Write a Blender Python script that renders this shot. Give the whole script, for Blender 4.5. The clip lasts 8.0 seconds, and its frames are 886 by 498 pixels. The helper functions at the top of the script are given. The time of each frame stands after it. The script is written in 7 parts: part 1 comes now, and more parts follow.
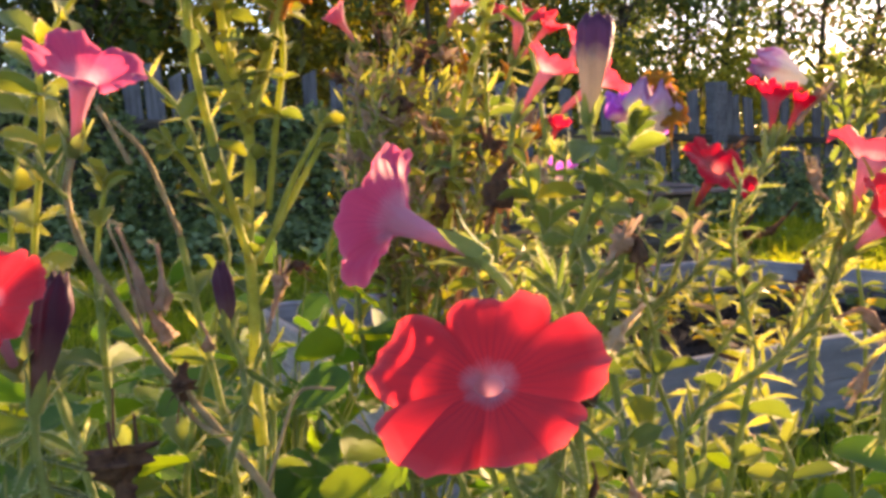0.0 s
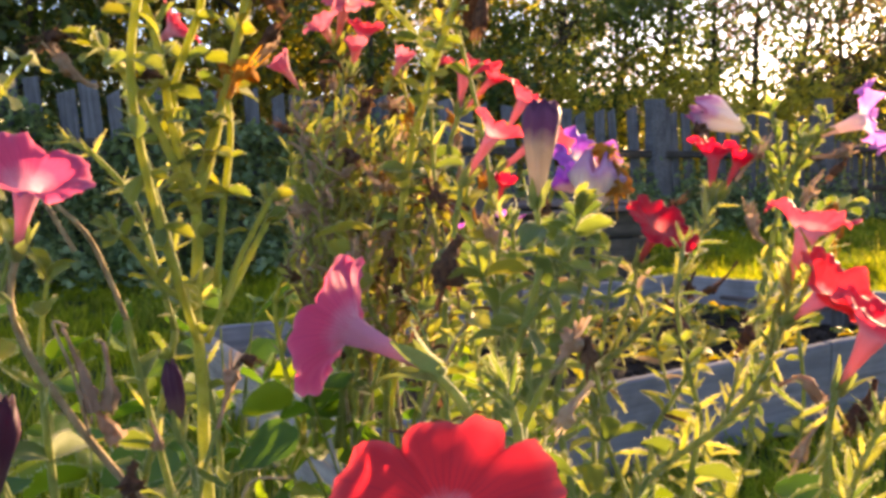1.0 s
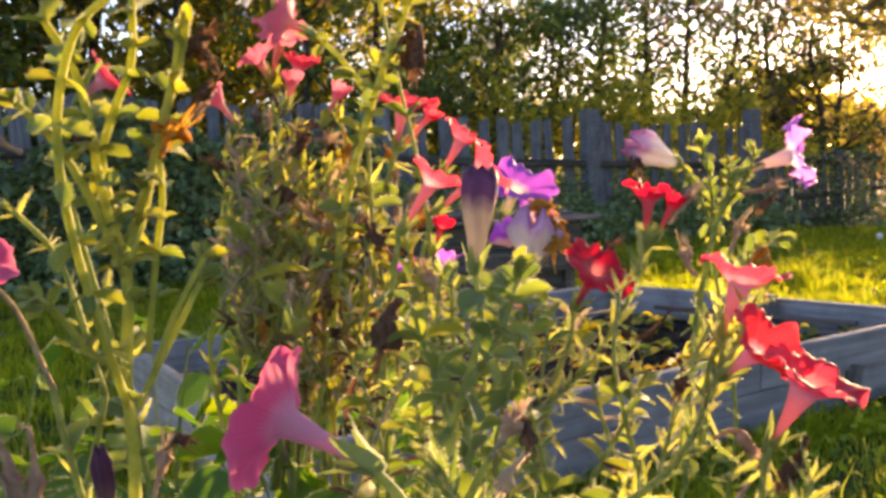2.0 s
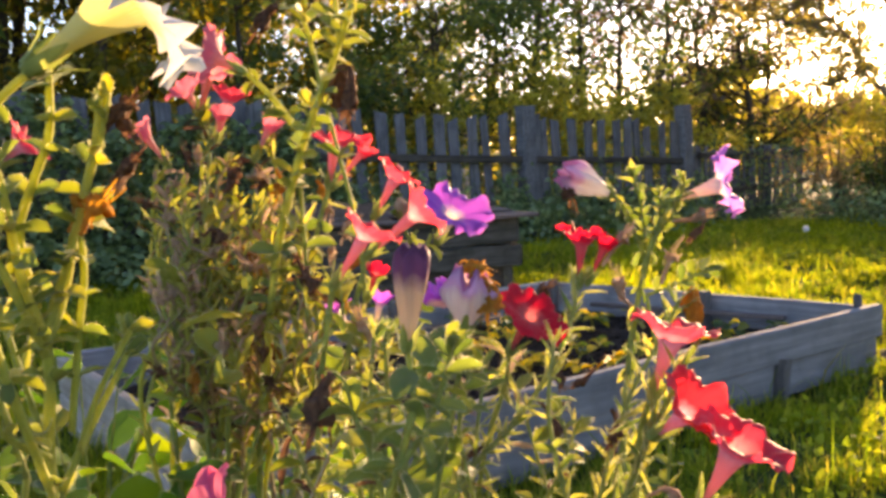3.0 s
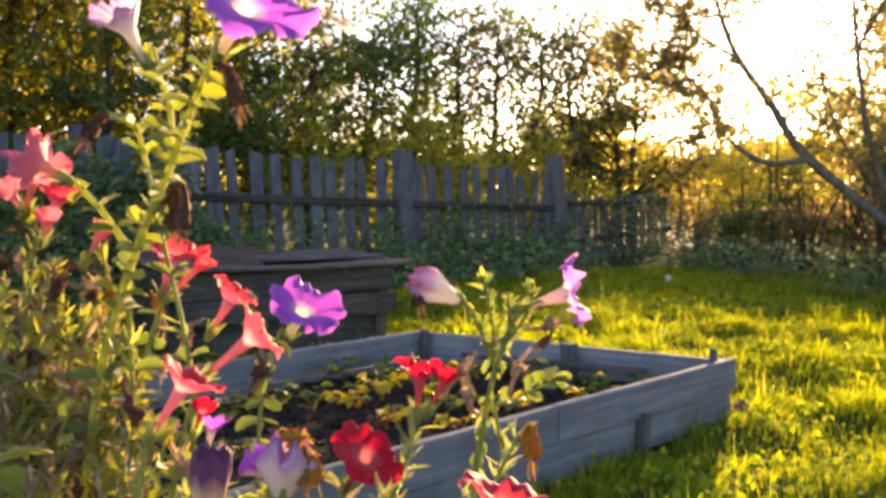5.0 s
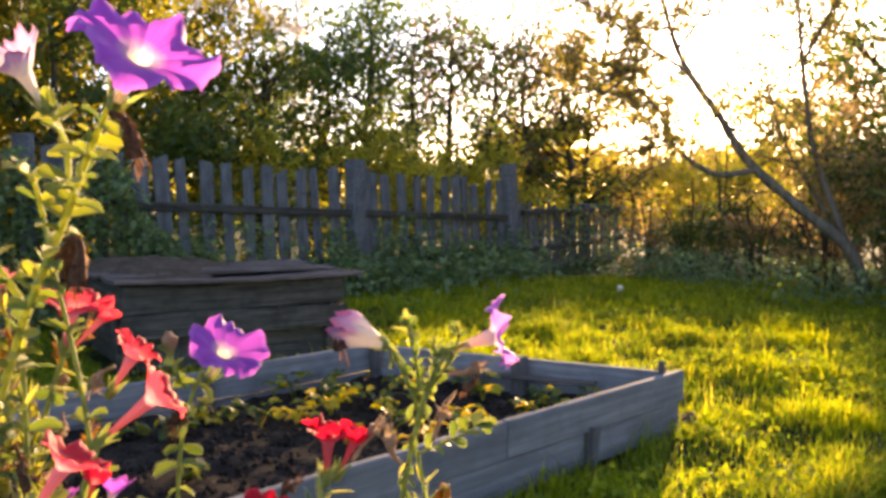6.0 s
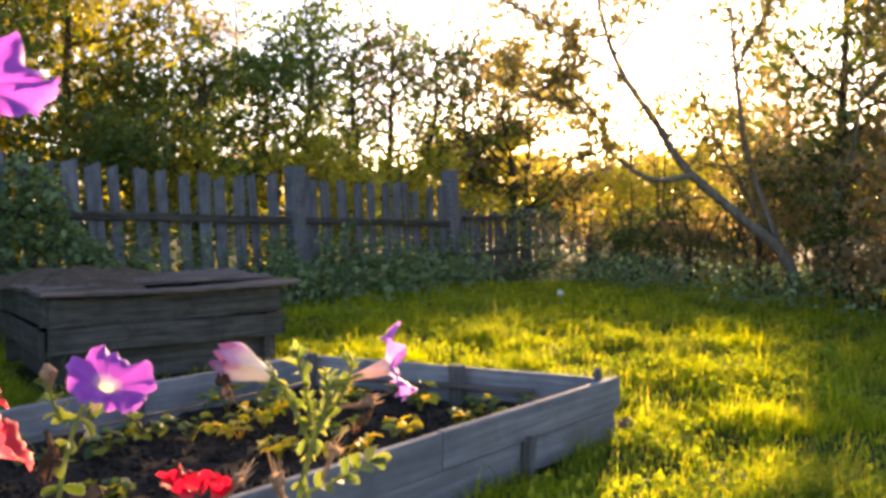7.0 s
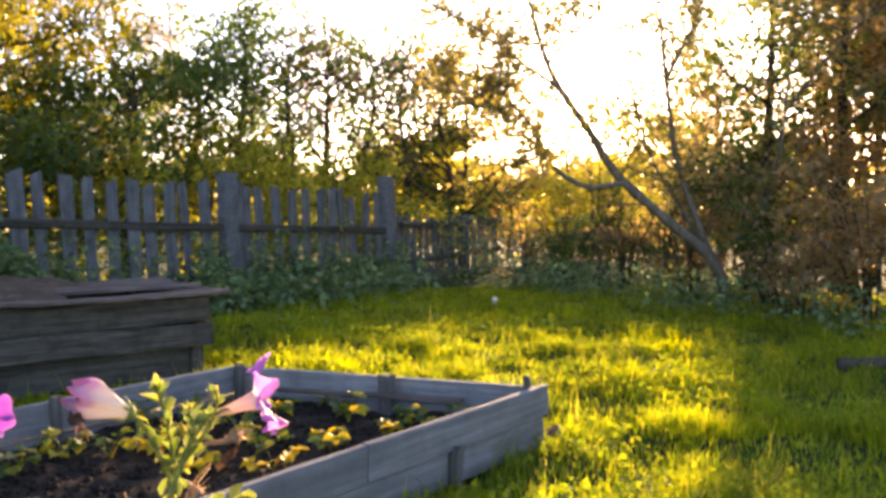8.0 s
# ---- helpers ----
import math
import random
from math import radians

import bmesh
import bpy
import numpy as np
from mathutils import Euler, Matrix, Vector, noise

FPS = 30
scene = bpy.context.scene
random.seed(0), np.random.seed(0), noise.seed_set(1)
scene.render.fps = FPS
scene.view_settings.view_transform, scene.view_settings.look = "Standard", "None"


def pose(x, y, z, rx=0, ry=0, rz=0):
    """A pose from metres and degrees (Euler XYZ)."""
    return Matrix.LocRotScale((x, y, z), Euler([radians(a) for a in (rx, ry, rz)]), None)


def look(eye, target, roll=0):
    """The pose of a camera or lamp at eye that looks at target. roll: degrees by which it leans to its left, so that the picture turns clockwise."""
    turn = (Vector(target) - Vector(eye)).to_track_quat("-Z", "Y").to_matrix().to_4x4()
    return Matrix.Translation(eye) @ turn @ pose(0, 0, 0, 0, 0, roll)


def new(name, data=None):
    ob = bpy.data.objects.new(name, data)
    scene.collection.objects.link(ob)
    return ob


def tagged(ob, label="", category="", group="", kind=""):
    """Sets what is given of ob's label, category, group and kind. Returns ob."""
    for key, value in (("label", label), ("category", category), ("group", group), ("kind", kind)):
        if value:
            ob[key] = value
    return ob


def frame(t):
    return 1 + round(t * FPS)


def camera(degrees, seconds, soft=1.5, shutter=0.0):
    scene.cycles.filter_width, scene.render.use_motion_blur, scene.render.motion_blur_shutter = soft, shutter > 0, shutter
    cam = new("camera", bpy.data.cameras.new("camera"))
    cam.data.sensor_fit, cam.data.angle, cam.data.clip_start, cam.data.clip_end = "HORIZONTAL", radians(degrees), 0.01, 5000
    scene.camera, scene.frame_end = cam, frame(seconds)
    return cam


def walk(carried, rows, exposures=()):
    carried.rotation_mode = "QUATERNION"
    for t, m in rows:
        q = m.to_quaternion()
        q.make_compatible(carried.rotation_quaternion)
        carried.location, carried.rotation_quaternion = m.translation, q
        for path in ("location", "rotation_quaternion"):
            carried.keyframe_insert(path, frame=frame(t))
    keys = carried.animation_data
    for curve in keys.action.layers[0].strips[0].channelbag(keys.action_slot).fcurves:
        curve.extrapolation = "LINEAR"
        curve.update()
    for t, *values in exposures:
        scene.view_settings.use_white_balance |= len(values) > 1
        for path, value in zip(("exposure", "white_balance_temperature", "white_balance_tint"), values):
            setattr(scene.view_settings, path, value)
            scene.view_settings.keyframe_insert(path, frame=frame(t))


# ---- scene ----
cam = camera(52.0, 8.0, soft=3.4)
PATH = [
    (0, (0.078, 0.055, 0.998), (0.916, 1.856, 0.759), -1.4),
    (0.5, (0.08, 0.061, 1.016), (0.965, 1.84, 0.787), -1.4),
    (1, (0.077, 0.057, 1.027), (1.026, 1.805, 0.816), -1.6),
    (1.5, (0.078, 0.059, 1.037), (1.087, 1.774, 0.839), -1.5),
    (3, (0.087, 0.065, 1.086), (1.265, 1.666, 0.869), -1.8),
    (3.5, (0.093, 0.066, 1.102), (1.323, 1.629, 0.891), -1.8),
    (4, (0.102, 0.066, 1.119), (1.395, 1.581, 0.934), -1.1),
    (4.5, (0.111, 0.068, 1.132), (1.461, 1.536, 0.977), -0.4),
    (6, (0.16, 0.061, 1.177), (1.618, 1.424, 1.055), 0.1),
    (6.5, (0.185, 0.061, 1.188), (1.688, 1.376, 1.076), 0.0),
    (7, (0.219, 0.052, 1.193), (1.758, 1.325, 1.082), -0.2),
    (7.5, (0.252, 0.035, 1.199), (1.83, 1.258, 1.085), -0.5),
    (8, (0.275, 0.021, 1.211), (1.894, 1.19, 1.111), -0.2),
]
walk(cam, [(t, look(e, g, r)) for t, e, g, r in PATH], [(0, 2.34, 8500, 34), (3, 2.24, 8600, 30), (4.5, 2.26, 8600, 29), (6, 2.14, 8600, 29), (8, 2.38, 8600, 29)])

# ---- light ----
SUN_HEADING, SUN_HEIGHT = 65.0, 8.8
world = bpy.data.worlds.new("sky")
scene.world = world
world.use_nodes = True
wt = world.node_tree
sky = wt.nodes.new("ShaderNodeTexSky")
sky.sky_type, sky.sun_disc = "NISHITA", False
sky.sun_elevation, sky.sun_rotation = radians(SUN_HEIGHT), radians(SUN_HEADING)
sky.dust_density, sky.air_density, sky.ozone_density = 0.6, 0.8, 3.0
background = wt.nodes["Background"]
background.inputs["Strength"].default_value = 0.15
wt.links.new(sky.outputs[0], background.inputs["Color"])
sun_lamp = bpy.data.lights.new("sun", "SUN")
sun_lamp.energy, sun_lamp.angle, sun_lamp.color = 5.0, radians(1.5), (1.0, 0.82, 0.52)
sun = new("sun", sun_lamp)
a, e = radians(SUN_HEADING), radians(SUN_HEIGHT)
TO_SUN = Vector((math.sin(a) * math.cos(e), math.cos(a) * math.cos(e), math.sin(e)))
sun.matrix_world = TO_SUN.to_track_quat("Z", "Y").to_matrix().to_4x4()


# ---- materials ----
class Nodes:
    """Small builder for a node material."""

    def __init__(self, name):
        self.mat = bpy.data.materials.new(name)
        self.mat.use_nodes = True
        self.t = self.mat.node_tree
        self.t.nodes.clear()
        self.out = self.t.nodes.new("ShaderNodeOutputMaterial")

    def node(self, kind, **values):
        n = self.t.nodes.new("ShaderNode" + kind)
        for key, value in values.items():
            if key in n.inputs:
                if hasattr(value, "is_output"):
                    self.t.links.new(value, n.inputs[key])
                else:
                    n.inputs[key].default_value = value
            else:
                setattr(n, key, value)
        return n

    def link(self, a, b):
        self.t.links.new(a, b)

    def coords(self, kind="Object"):
        return self.node("TexCoord").outputs[kind]

    def noise(self, scale, detail=4.0, vector=None, rough=0.55):
        n = self.node("TexNoise", Scale=scale, Detail=detail, Roughness=rough)
        if vector is not None:
            self.link(vector, n.inputs["Vector"])
        return n.outputs["Fac"]

    def stretch(self, vector, scale):
        return self.node("Mapping", Vector=vector, Scale=scale).outputs[0]

    def ramp(self, fac, *stops):
        n = self.node("ValToRGB", Fac=fac)
        el = n.color_ramp.elements
        while len(el) < len(stops):
            el.new(0.5)
        for item, (p, c) in zip(el, stops):
            item.position, item.color = p, (*c, 1) if len(c) == 3 else c
        return n.outputs["Color"]

    def mix(self, fac, a, b, how="MIX"):
        n = self.node("MixRGB", blend_type=how)
        for key, v in (("Fac", fac), ("Color1", a), ("Color2", b)):
            if hasattr(v, "is_output"):
                self.link(v, n.inputs[key])
            else:
                n.inputs[key].default_value = (*v, 1) if isinstance(v, tuple) and len(v) == 3 else v
        return n.outputs[0]

    def math(self, op, a, b=0.0):
        n = self.node("Math", operation=op)
        for i, v in enumerate((a, b)):
            if hasattr(v, "is_output"):
                self.link(v, n.inputs[i])
            else:
                n.inputs[i].default_value = v
        return n.outputs[0]

    def bump(self, height, strength=0.3, distance=0.002):
        return self.node("Bump", Height=height, Strength=strength, Distance=distance).outputs[0]

    def finish(self, color, rough=0.7, normal=None, metal=0.0, sheen=0.0, spec=0.5, translucent=0.0, thin=None):
        p = self.node("BsdfPrincipled", Roughness=rough, Metallic=metal)
        p.inputs["Specular IOR Level"].default_value = spec
        p.inputs["Sheen Weight"].default_value = sheen
        for key, v in (("Base Color", color), ("Normal", normal)):
            if v is None:
                continue
            if hasattr(v, "is_output"):
                self.link(v, p.inputs[key])
            else:
                p.inputs[key].default_value = (*v, 1)
        shader = p.outputs[0]
        if translucent:
            tr = self.node("BsdfTranslucent")
            c = color if thin is None else thin
            if hasattr(c, "is_output"):
                self.link(c, tr.inputs["Color"])
            else:
                tr.inputs["Color"].default_value = (*c, 1)
            m = self.node("MixShader", Fac=translucent)
            self.link(shader, m.inputs[1])
            self.link(tr.outputs[0], m.inputs[2])
            shader = m.outputs[0]
        self.link(shader, self.out.inputs["Surface"])
        return self.mat


def leaf_material(name, dark, mid, light, translucent=0.5, rough=0.5, boost=1.5, sheen=0.0, warm=0.55):
    """Foliage that lets the sun through; every leaf has its own tone."""
    n = Nodes(name)
    rnd = n.node("NewGeometry").outputs["Random Per Island"]
    obj = n.node("ObjectInfo").outputs["Random"]
    r = n.math("FRACT", n.math("ADD", rnd, obj))
    tone = n.ramp(r, (0.0, dark), (0.45, mid), (1.0, light))
    patch = n.noise(30.0, 3.0, n.coords())
    tone = n.mix(n.math("MULTIPLY", patch, 0.55), tone, mid)
    thin = n.mix(1.0, tone, (boost, boost * 0.97, boost * warm), "MULTIPLY")
    return n.finish(tone, rough, n.bump(n.noise(220.0, 3.0, n.coords()), 0.25, 0.001), translucent=translucent, thin=thin, sheen=sheen)


def wood_material(name, dark, light, along="X", scale=1.0, moss=None):
    """Weathered sawn board with grain along one axis."""
    n = Nodes(name)
    c = n.coords()
    off = n.node("VectorMath", operation="ADD")
    rnd = n.node("ObjectInfo").outputs["Random"]
    n.link(c, off.inputs[0])
    n.link(n.math("MULTIPLY", rnd, 37.0), off.inputs[1])
    s = {"X": (2.0, 38.0, 38.0), "Y": (38.0, 2.0, 38.0), "Z": (38.0, 38.0, 2.0)}[along]
    grain = n.noise(1.0 * scale, 7.0, n.stretch(off.outputs[0], s), 0.65)
    cracks = n.noise(2.2 * scale, 4.0, n.stretch(off.outputs[0], s), 0.75)
    stain = n.noise(5.0, 5.0, off.outputs[0], 0.6)
    tone = n.ramp(grain, (0.3, dark), (0.52, tuple((x + y) / 2 for x, y in zip(dark, light))), (0.72, light))
    tone = n.mix(n.math("MULTIPLY", n.ramp(stain, (0.45, (0, 0, 0)), (0.7, (1, 1, 1))), 0.55), tone, tuple(0.45 * x for x in dark))
    tone = n.mix(n.math("MULTIPLY", rnd, 0.35), tone, dark)
    if moss:
        m = n.ramp(n.noise(9.0, 6.0, off.outputs[0], 0.7), (0.52, (0, 0, 0)), (0.66, (1, 1, 1)))
        tone = n.mix(n.math("MULTIPLY", m, 0.6), tone, moss)
    h = n.math("ADD", grain, n.math("MULTIPLY", n.ramp(cracks, (0.28, (0, 0, 0)), (0.36, (1, 1, 1))), 0.6))
    return n.finish(tone, 0.85, n.bump(h, 0.6, 0.003), spec=0.25)


def petal_material(name, limb, edge, throat, vein, translucent=0.5, throat_at=0.5, blend=0.16):
    """Petunia petal: u runs round the flower, v from the tube's foot to the rim."""
    n = Nodes(name)
    uv = n.node("UVMap").outputs[0]
    xyz = n.node("SeparateXYZ", Vector=uv).outputs
    wob = n.noise(9.0, 4.0, uv)
    v = n.math("ADD", xyz[1], n.math("MULTIPLY", n.math("SUBTRACT", wob, 0.5), 0.12))
    tone = n.ramp(v, (0.0, throat), (throat_at, throat), (throat_at + blend, limb), (0.9, limb), (1.0, edge))
    lines = n.math("SINE", n.math("ADD", n.math("MULTIPLY", xyz[0], 2 * math.pi * 40), n.math("MULTIPLY", wob, 5.0)))
    lines = n.ramp(lines, (0.72, (0, 0, 0)), (0.98, (1, 1, 1)))
    fade = n.ramp(xyz[1], (0.3, (0.25, 0.25, 0.25)), (throat_at, (1, 1, 1)), (0.72, (0.16, 0.16, 0.16)), (1.0, (0.05, 0.05, 0.05)))
    main = n.math("ABSOLUTE", n.math("COSINE", n.math("MULTIPLY", xyz[0], math.pi * 5)))
    main = n.ramp(main, (0.0, (0.32, 0.32, 0.32)), (0.05, (0, 0, 0)))
    tone = n.mix(n.math("MULTIPLY", n.mix(1.0, n.mix(1.0, lines, fade, "MULTIPLY"), main, "ADD"), 0.7), tone, vein)
    rnd = n.noise(60.0, 4.0, n.coords())
    tone = n.mix(n.math("MULTIPLY", rnd, 0.25), tone, tuple(0.8 * x for x in limb))
    thin = n.mix(1.0, tone, (1.15, 1.1, 1.1), "MULTIPLY")
    return n.finish(tone, 0.55, n.bump(n.math("ADD", n.math("MULTIPLY", lines, 0.4), rnd), 0.12, 0.0005), sheen=0.1, translucent=translucent, thin=thin, spec=0.18)


def plain_organic(name, dark, light, scale=90.0, rough=0.75, translucent=0.0, sheen=0.0, bump=0.5):
    n = Nodes(name)
    c = n.coords()
    f = n.noise(scale, 5.0, c)
    r = n.node("ObjectInfo").outputs["Random"]
    tone = n.mix(n.math("MULTIPLY", r, 0.4), n.ramp(f, (0.3, dark), (0.7, light)), dark)
    return n.finish(tone, rough, n.bump(n.noise(scale * 3, 4.0, c), bump, 0.001), translucent=translucent, sheen=sheen)


def ground_material():
    n = Nodes("garden_soil_and_turf")
    c = n.coords()
    f = n.noise(1.3, 6.0, c)
    g = n.noise(14.0, 6.0, c)
    tone = n.ramp(f, (0.35, (0.025, 0.04, 0.01)), (0.6, (0.05, 0.075, 0.015)))
    tone = n.mix(n.ramp(g, (0.45, (0, 0, 0)), (0.7, (0.7, 0.7, 0.7))), tone, (0.035, 0.03, 0.016))
    return n.finish(tone, 0.95, n.bump(g, 0.8, 0.03), spec=0.1)


def soil_material(name="bed_soil", dark=(0.01, 0.007, 0.006), mid=(0.04, 0.027, 0.02), light=(0.13, 0.085, 0.06)):
    n = Nodes(name)
    c = n.coords()
    f = n.noise(9.0, 8.0, c, 0.7)
    g = n.noise(70.0, 6.0, c, 0.7)
    tone = n.ramp(n.math("MULTIPLY", n.math("ADD", f, g), 0.5), (0.38, dark), (0.53, mid), (0.7, light))
    return n.finish(tone, 0.95, n.bump(n.math("ADD", f, g), 0.8, 0.006), spec=0.1)


M_GROUND = ground_material()
M_SOIL = soil_material()
M_EARTH = soil_material("dry_earth", (0.05, 0.034, 0.024), (0.12, 0.08, 0.055), (0.24, 0.165, 0.12))
def grass_material():
    """Blades that differ one by one and by patches of the lawn."""
    n = Nodes("grass_blades")
    r = n.node("NewGeometry").outputs["Random Per Island"]
    c = n.coords()
    patch = n.ramp(n.noise(1.1, 5.0, c, 0.65), (0.38, (0, 0, 0)), (0.62, (1, 1, 1)))
    fresh = n.ramp(r, (0.0, (0.13, 0.2, 0.015)), (0.5, (0.28, 0.33, 0.018)), (1.0, (0.5, 0.46, 0.03)))
    cool = n.ramp(r, (0.0, (0.06, 0.12, 0.015)), (0.6, (0.15, 0.21, 0.025)), (1.0, (0.4, 0.33, 0.09)))
    tone = n.mix(patch, cool, fresh)
    thin = n.mix(1.0, tone, (1.95, 1.86, 0.85), "MULTIPLY")
    return n.finish(tone, 0.75, translucent=0.65, thin=thin, spec=0.15)


M_GRASS = grass_material()
M_LAWN_WEED = leaf_material("lawn_weed", (0.1, 0.17, 0.015), (0.22, 0.28, 0.02), (0.42, 0.41, 0.03), 0.55, 0.8, 1.6)
M_BED_WOOD = wood_material("grey_weathered_plank", (0.15, 0.142, 0.143), (0.34, 0.32, 0.318), "X", 1.0)
M_FENCE_WOOD = wood_material("grey_picket_wood", (0.07, 0.07, 0.073), (0.26, 0.26, 0.275), "Z", 1.0)
M_RAIL_WOOD = wood_material("fence_rail_wood", (0.03, 0.026, 0.022), (0.13, 0.11, 0.09), "X", 1.0)
M_BOX_STAKE = wood_material("dark_stake_wood", (0.07, 0.06, 0.055), (0.24, 0.21, 0.19), "X", 1.0)
M_BOX_WOOD = wood_material("mossy_box_plank", (0.024, 0.021, 0.017), (0.15, 0.132, 0.112), "X", 1.0, (0.03, 0.036, 0.016))
M_BEIGE_WOOD = wood_material("bleached_plank", (0.26, 0.21, 0.17), (0.52, 0.44, 0.37), "X", 0.7)
M_LID = wood_material("box_lid_board", (0.06, 0.042, 0.036), (0.28, 0.195, 0.165), "X", 0.8)
M_BARK = wood_material("tree_bark", (0.03, 0.022, 0.016), (0.14, 0.1, 0.07), "Z", 0.6, (0.05, 0.07, 0.03))
M_BIRCH = wood_material("birch_bark", (0.25, 0.24, 0.22), (0.75, 0.73, 0.7), "X", 0.25)
M_TREE_GREEN = leaf_material("tree_leaves_green", (0.035, 0.07, 0.022), (0.08, 0.13, 0.035), (0.22, 0.25, 0.04), 0.55)
M_TREE_DARK = leaf_material("tree_leaves_dark", (0.02, 0.045, 0.012), (0.05, 0.09, 0.018), (0.16, 0.18, 0.02), 0.45)
M_TREE_YELLOW = leaf_material("tree_leaves_yellowing", (0.17, 0.18, 0.03), (0.36, 0.33, 0.05), (0.56, 0.46, 0.08), 0.65, 0.5, 1.6)
M_TREE_OLIVE = leaf_material("tree_leaves_olive", (0.07, 0.075, 0.012), (0.16, 0.15, 0.02), (0.36, 0.3, 0.03), 0.55)
# grey-beige birch leaves: the washing-out by light is part of this colour
M_BIRCH_WASHED = leaf_material("birch_leaves_light_washed", (0.3, 0.28, 0.24), (0.42, 0.39, 0.34), (0.54, 0.49, 0.43), 0.6, 0.5, 1.2, 0.0, 0.95)
# russet leaves, their tone raised to carry the haze of the low sun
M_RUSSET_HAZED = leaf_material("russet_leaves_hazed", (0.2, 0.15, 0.09), (0.34, 0.24, 0.14), (0.46, 0.28, 0.18), 0.68, 0.5, 1.6)
M_MAPLE_RUSSET = leaf_material("maple_leaves_russet", (0.07, 0.06, 0.035), (0.14, 0.1, 0.055), (0.26, 0.15, 0.09), 0.5)
M_APPLE_LEAF = leaf_material("apple_leaves", (0.12, 0.12, 0.045), (0.23, 0.2, 0.075), (0.36, 0.26, 0.11), 0.6)
M_WEED = leaf_material("weed_leaves", (0.07, 0.13, 0.06), (0.16, 0.25, 0.115), (0.3, 0.39, 0.17), 0.45)
M_STRAW = leaf_material("strawberry_leaves", (0.03, 0.07, 0.02), (0.08, 0.13, 0.03), (0.55, 0.42, 0.02), 0.45)
M_STRAW_Y = leaf_material("strawberry_leaves_yellow", (0.4, 0.3, 0.01), (0.6, 0.45, 0.01), (0.7, 0.4, 0.02), 0.45)
M_PET_LEAF = leaf_material("petunia_leaf", (0.07, 0.12, 0.022), (0.15, 0.2, 0.032), (0.27, 0.29, 0.045), 0.42, 0.6, 1.3, 0.25)
M_PET_LEAF_Y = leaf_material("petunia_leaf_yellowing", (0.17, 0.21, 0.022), (0.29, 0.3, 0.032), (0.44, 0.38, 0.045), 0.38, 0.6, 1.15, 0.25)
# narrow leaves lightened towards cream, with backlight painted into the tone
M_PET_LEAF_BACKLIT = leaf_material("petunia_leaf_narrow_backlit", (0.17, 0.2, 0.035), (0.32, 0.33, 0.06), (0.52, 0.48, 0.13), 0.48, 0.6, 1.4, 0.3)
M_PET_LEAF_D = leaf_material("petunia_leaf_deep", (0.06, 0.11, 0.025), (0.125, 0.185, 0.038), (0.22, 0.26, 0.05), 0.46, 0.6, 1.4, 0.25)
M_UNDER = leaf_material("round_leaf_green", (0.05, 0.14, 0.012), (0.1, 0.22, 0.02), (0.3, 0.36, 0.02), 0.5, 0.5, 1.4)
M_HAIR = plain_organic("plant_hair", (0.7, 0.66, 0.36), (0.85, 0.82, 0.5), 200.0, 0.5, 0.65)
M_STEM = plain_organic("petunia_stem", (0.2, 0.26, 0.05), (0.4, 0.43, 0.1), 140.0, 0.7, 0.5, 0.35, 0.3)
M_STEM_Y = plain_organic("petunia_stem_yellow", (0.4, 0.42, 0.055), (0.64, 0.62, 0.12), 140.0, 0.7, 0.6, 0.35, 0.3)
M_STEM_DRY = plain_organic("dry_stem", (0.22, 0.15, 0.07), (0.52, 0.39, 0.2), 160.0, 0.85, 0.1)
M_DRY = plain_organic("withered_flower", (0.06, 0.026, 0.018), (0.27, 0.13, 0.06), 260.0, 0.85, 0.4)
M_DRY_TAN = plain_organic("dry_tan_pod", (0.32, 0.19, 0.11), (0.62, 0.43, 0.28), 120.0, 0.8, 0.35)
M_DRY_ORANGE = plain_organic("dry_orange_petal", (0.3, 0.1, 0.01), (0.75, 0.36, 0.03), 110.0, 0.8, 0.4)
M_BUD_DARK = petal_material("closed_bud", (0.17, 0.065, 0.15), (0.1, 0.035, 0.09), (0.6, 0.5, 0.34), (0.26, 0.13, 0.11), 0.42, 0.55, 0.2)
M_BUD_BROWN = petal_material("withered_bud", (0.1, 0.028, 0.05), (0.04, 0.012, 0.02), (0.2, 0.1, 0.08), (0.05, 0.015, 0.02), 0.3, 0.3, 0.3)
M_RED = petal_material("petal_red", (0.9, 0.036, 0.05), (0.94, 0.09, 0.1), (0.62, 0.34, 0.42), (0.48, 0.014, 0.05), 0.5, 0.46, 0.1)
M_CORAL = petal_material("petal_coral", (0.74, 0.052, 0.085), (0.8, 0.1, 0.12), (0.62, 0.3, 0.32), (0.54, 0.025, 0.06), 0.58, 0.5)
M_CRIMSON = petal_material("petal_crimson", (0.62, 0.012, 0.035), (0.7, 0.025, 0.055), (0.5, 0.14, 0.15), (0.34, 0.006, 0.025), 0.58, 0.48)
M_PINK = petal_material("petal_pink", (0.78, 0.085, 0.2), (0.84, 0.15, 0.26), (0.6, 0.32, 0.4), (0.46, 0.025, 0.14), 0.5, 0.46)
M_ROSE = petal_material("petal_rose", (0.72, 0.15, 0.2), (0.8, 0.22, 0.26), (0.6, 0.3, 0.25), (0.5, 0.08, 0.12), 0.5, 0.46)
M_PURPLE = petal_material("petal_purple", (0.52, 0.1, 0.64), (0.66, 0.2, 0.72), (0.8, 0.74, 0.5), (0.32, 0.03, 0.46), 0.5, 0.43)
M_LILAC = petal_material("petal_lilac", (0.62, 0.2, 0.66), (0.72, 0.3, 0.72), (0.8, 0.66, 0.5), (0.42, 0.08, 0.5), 0.55, 0.5)
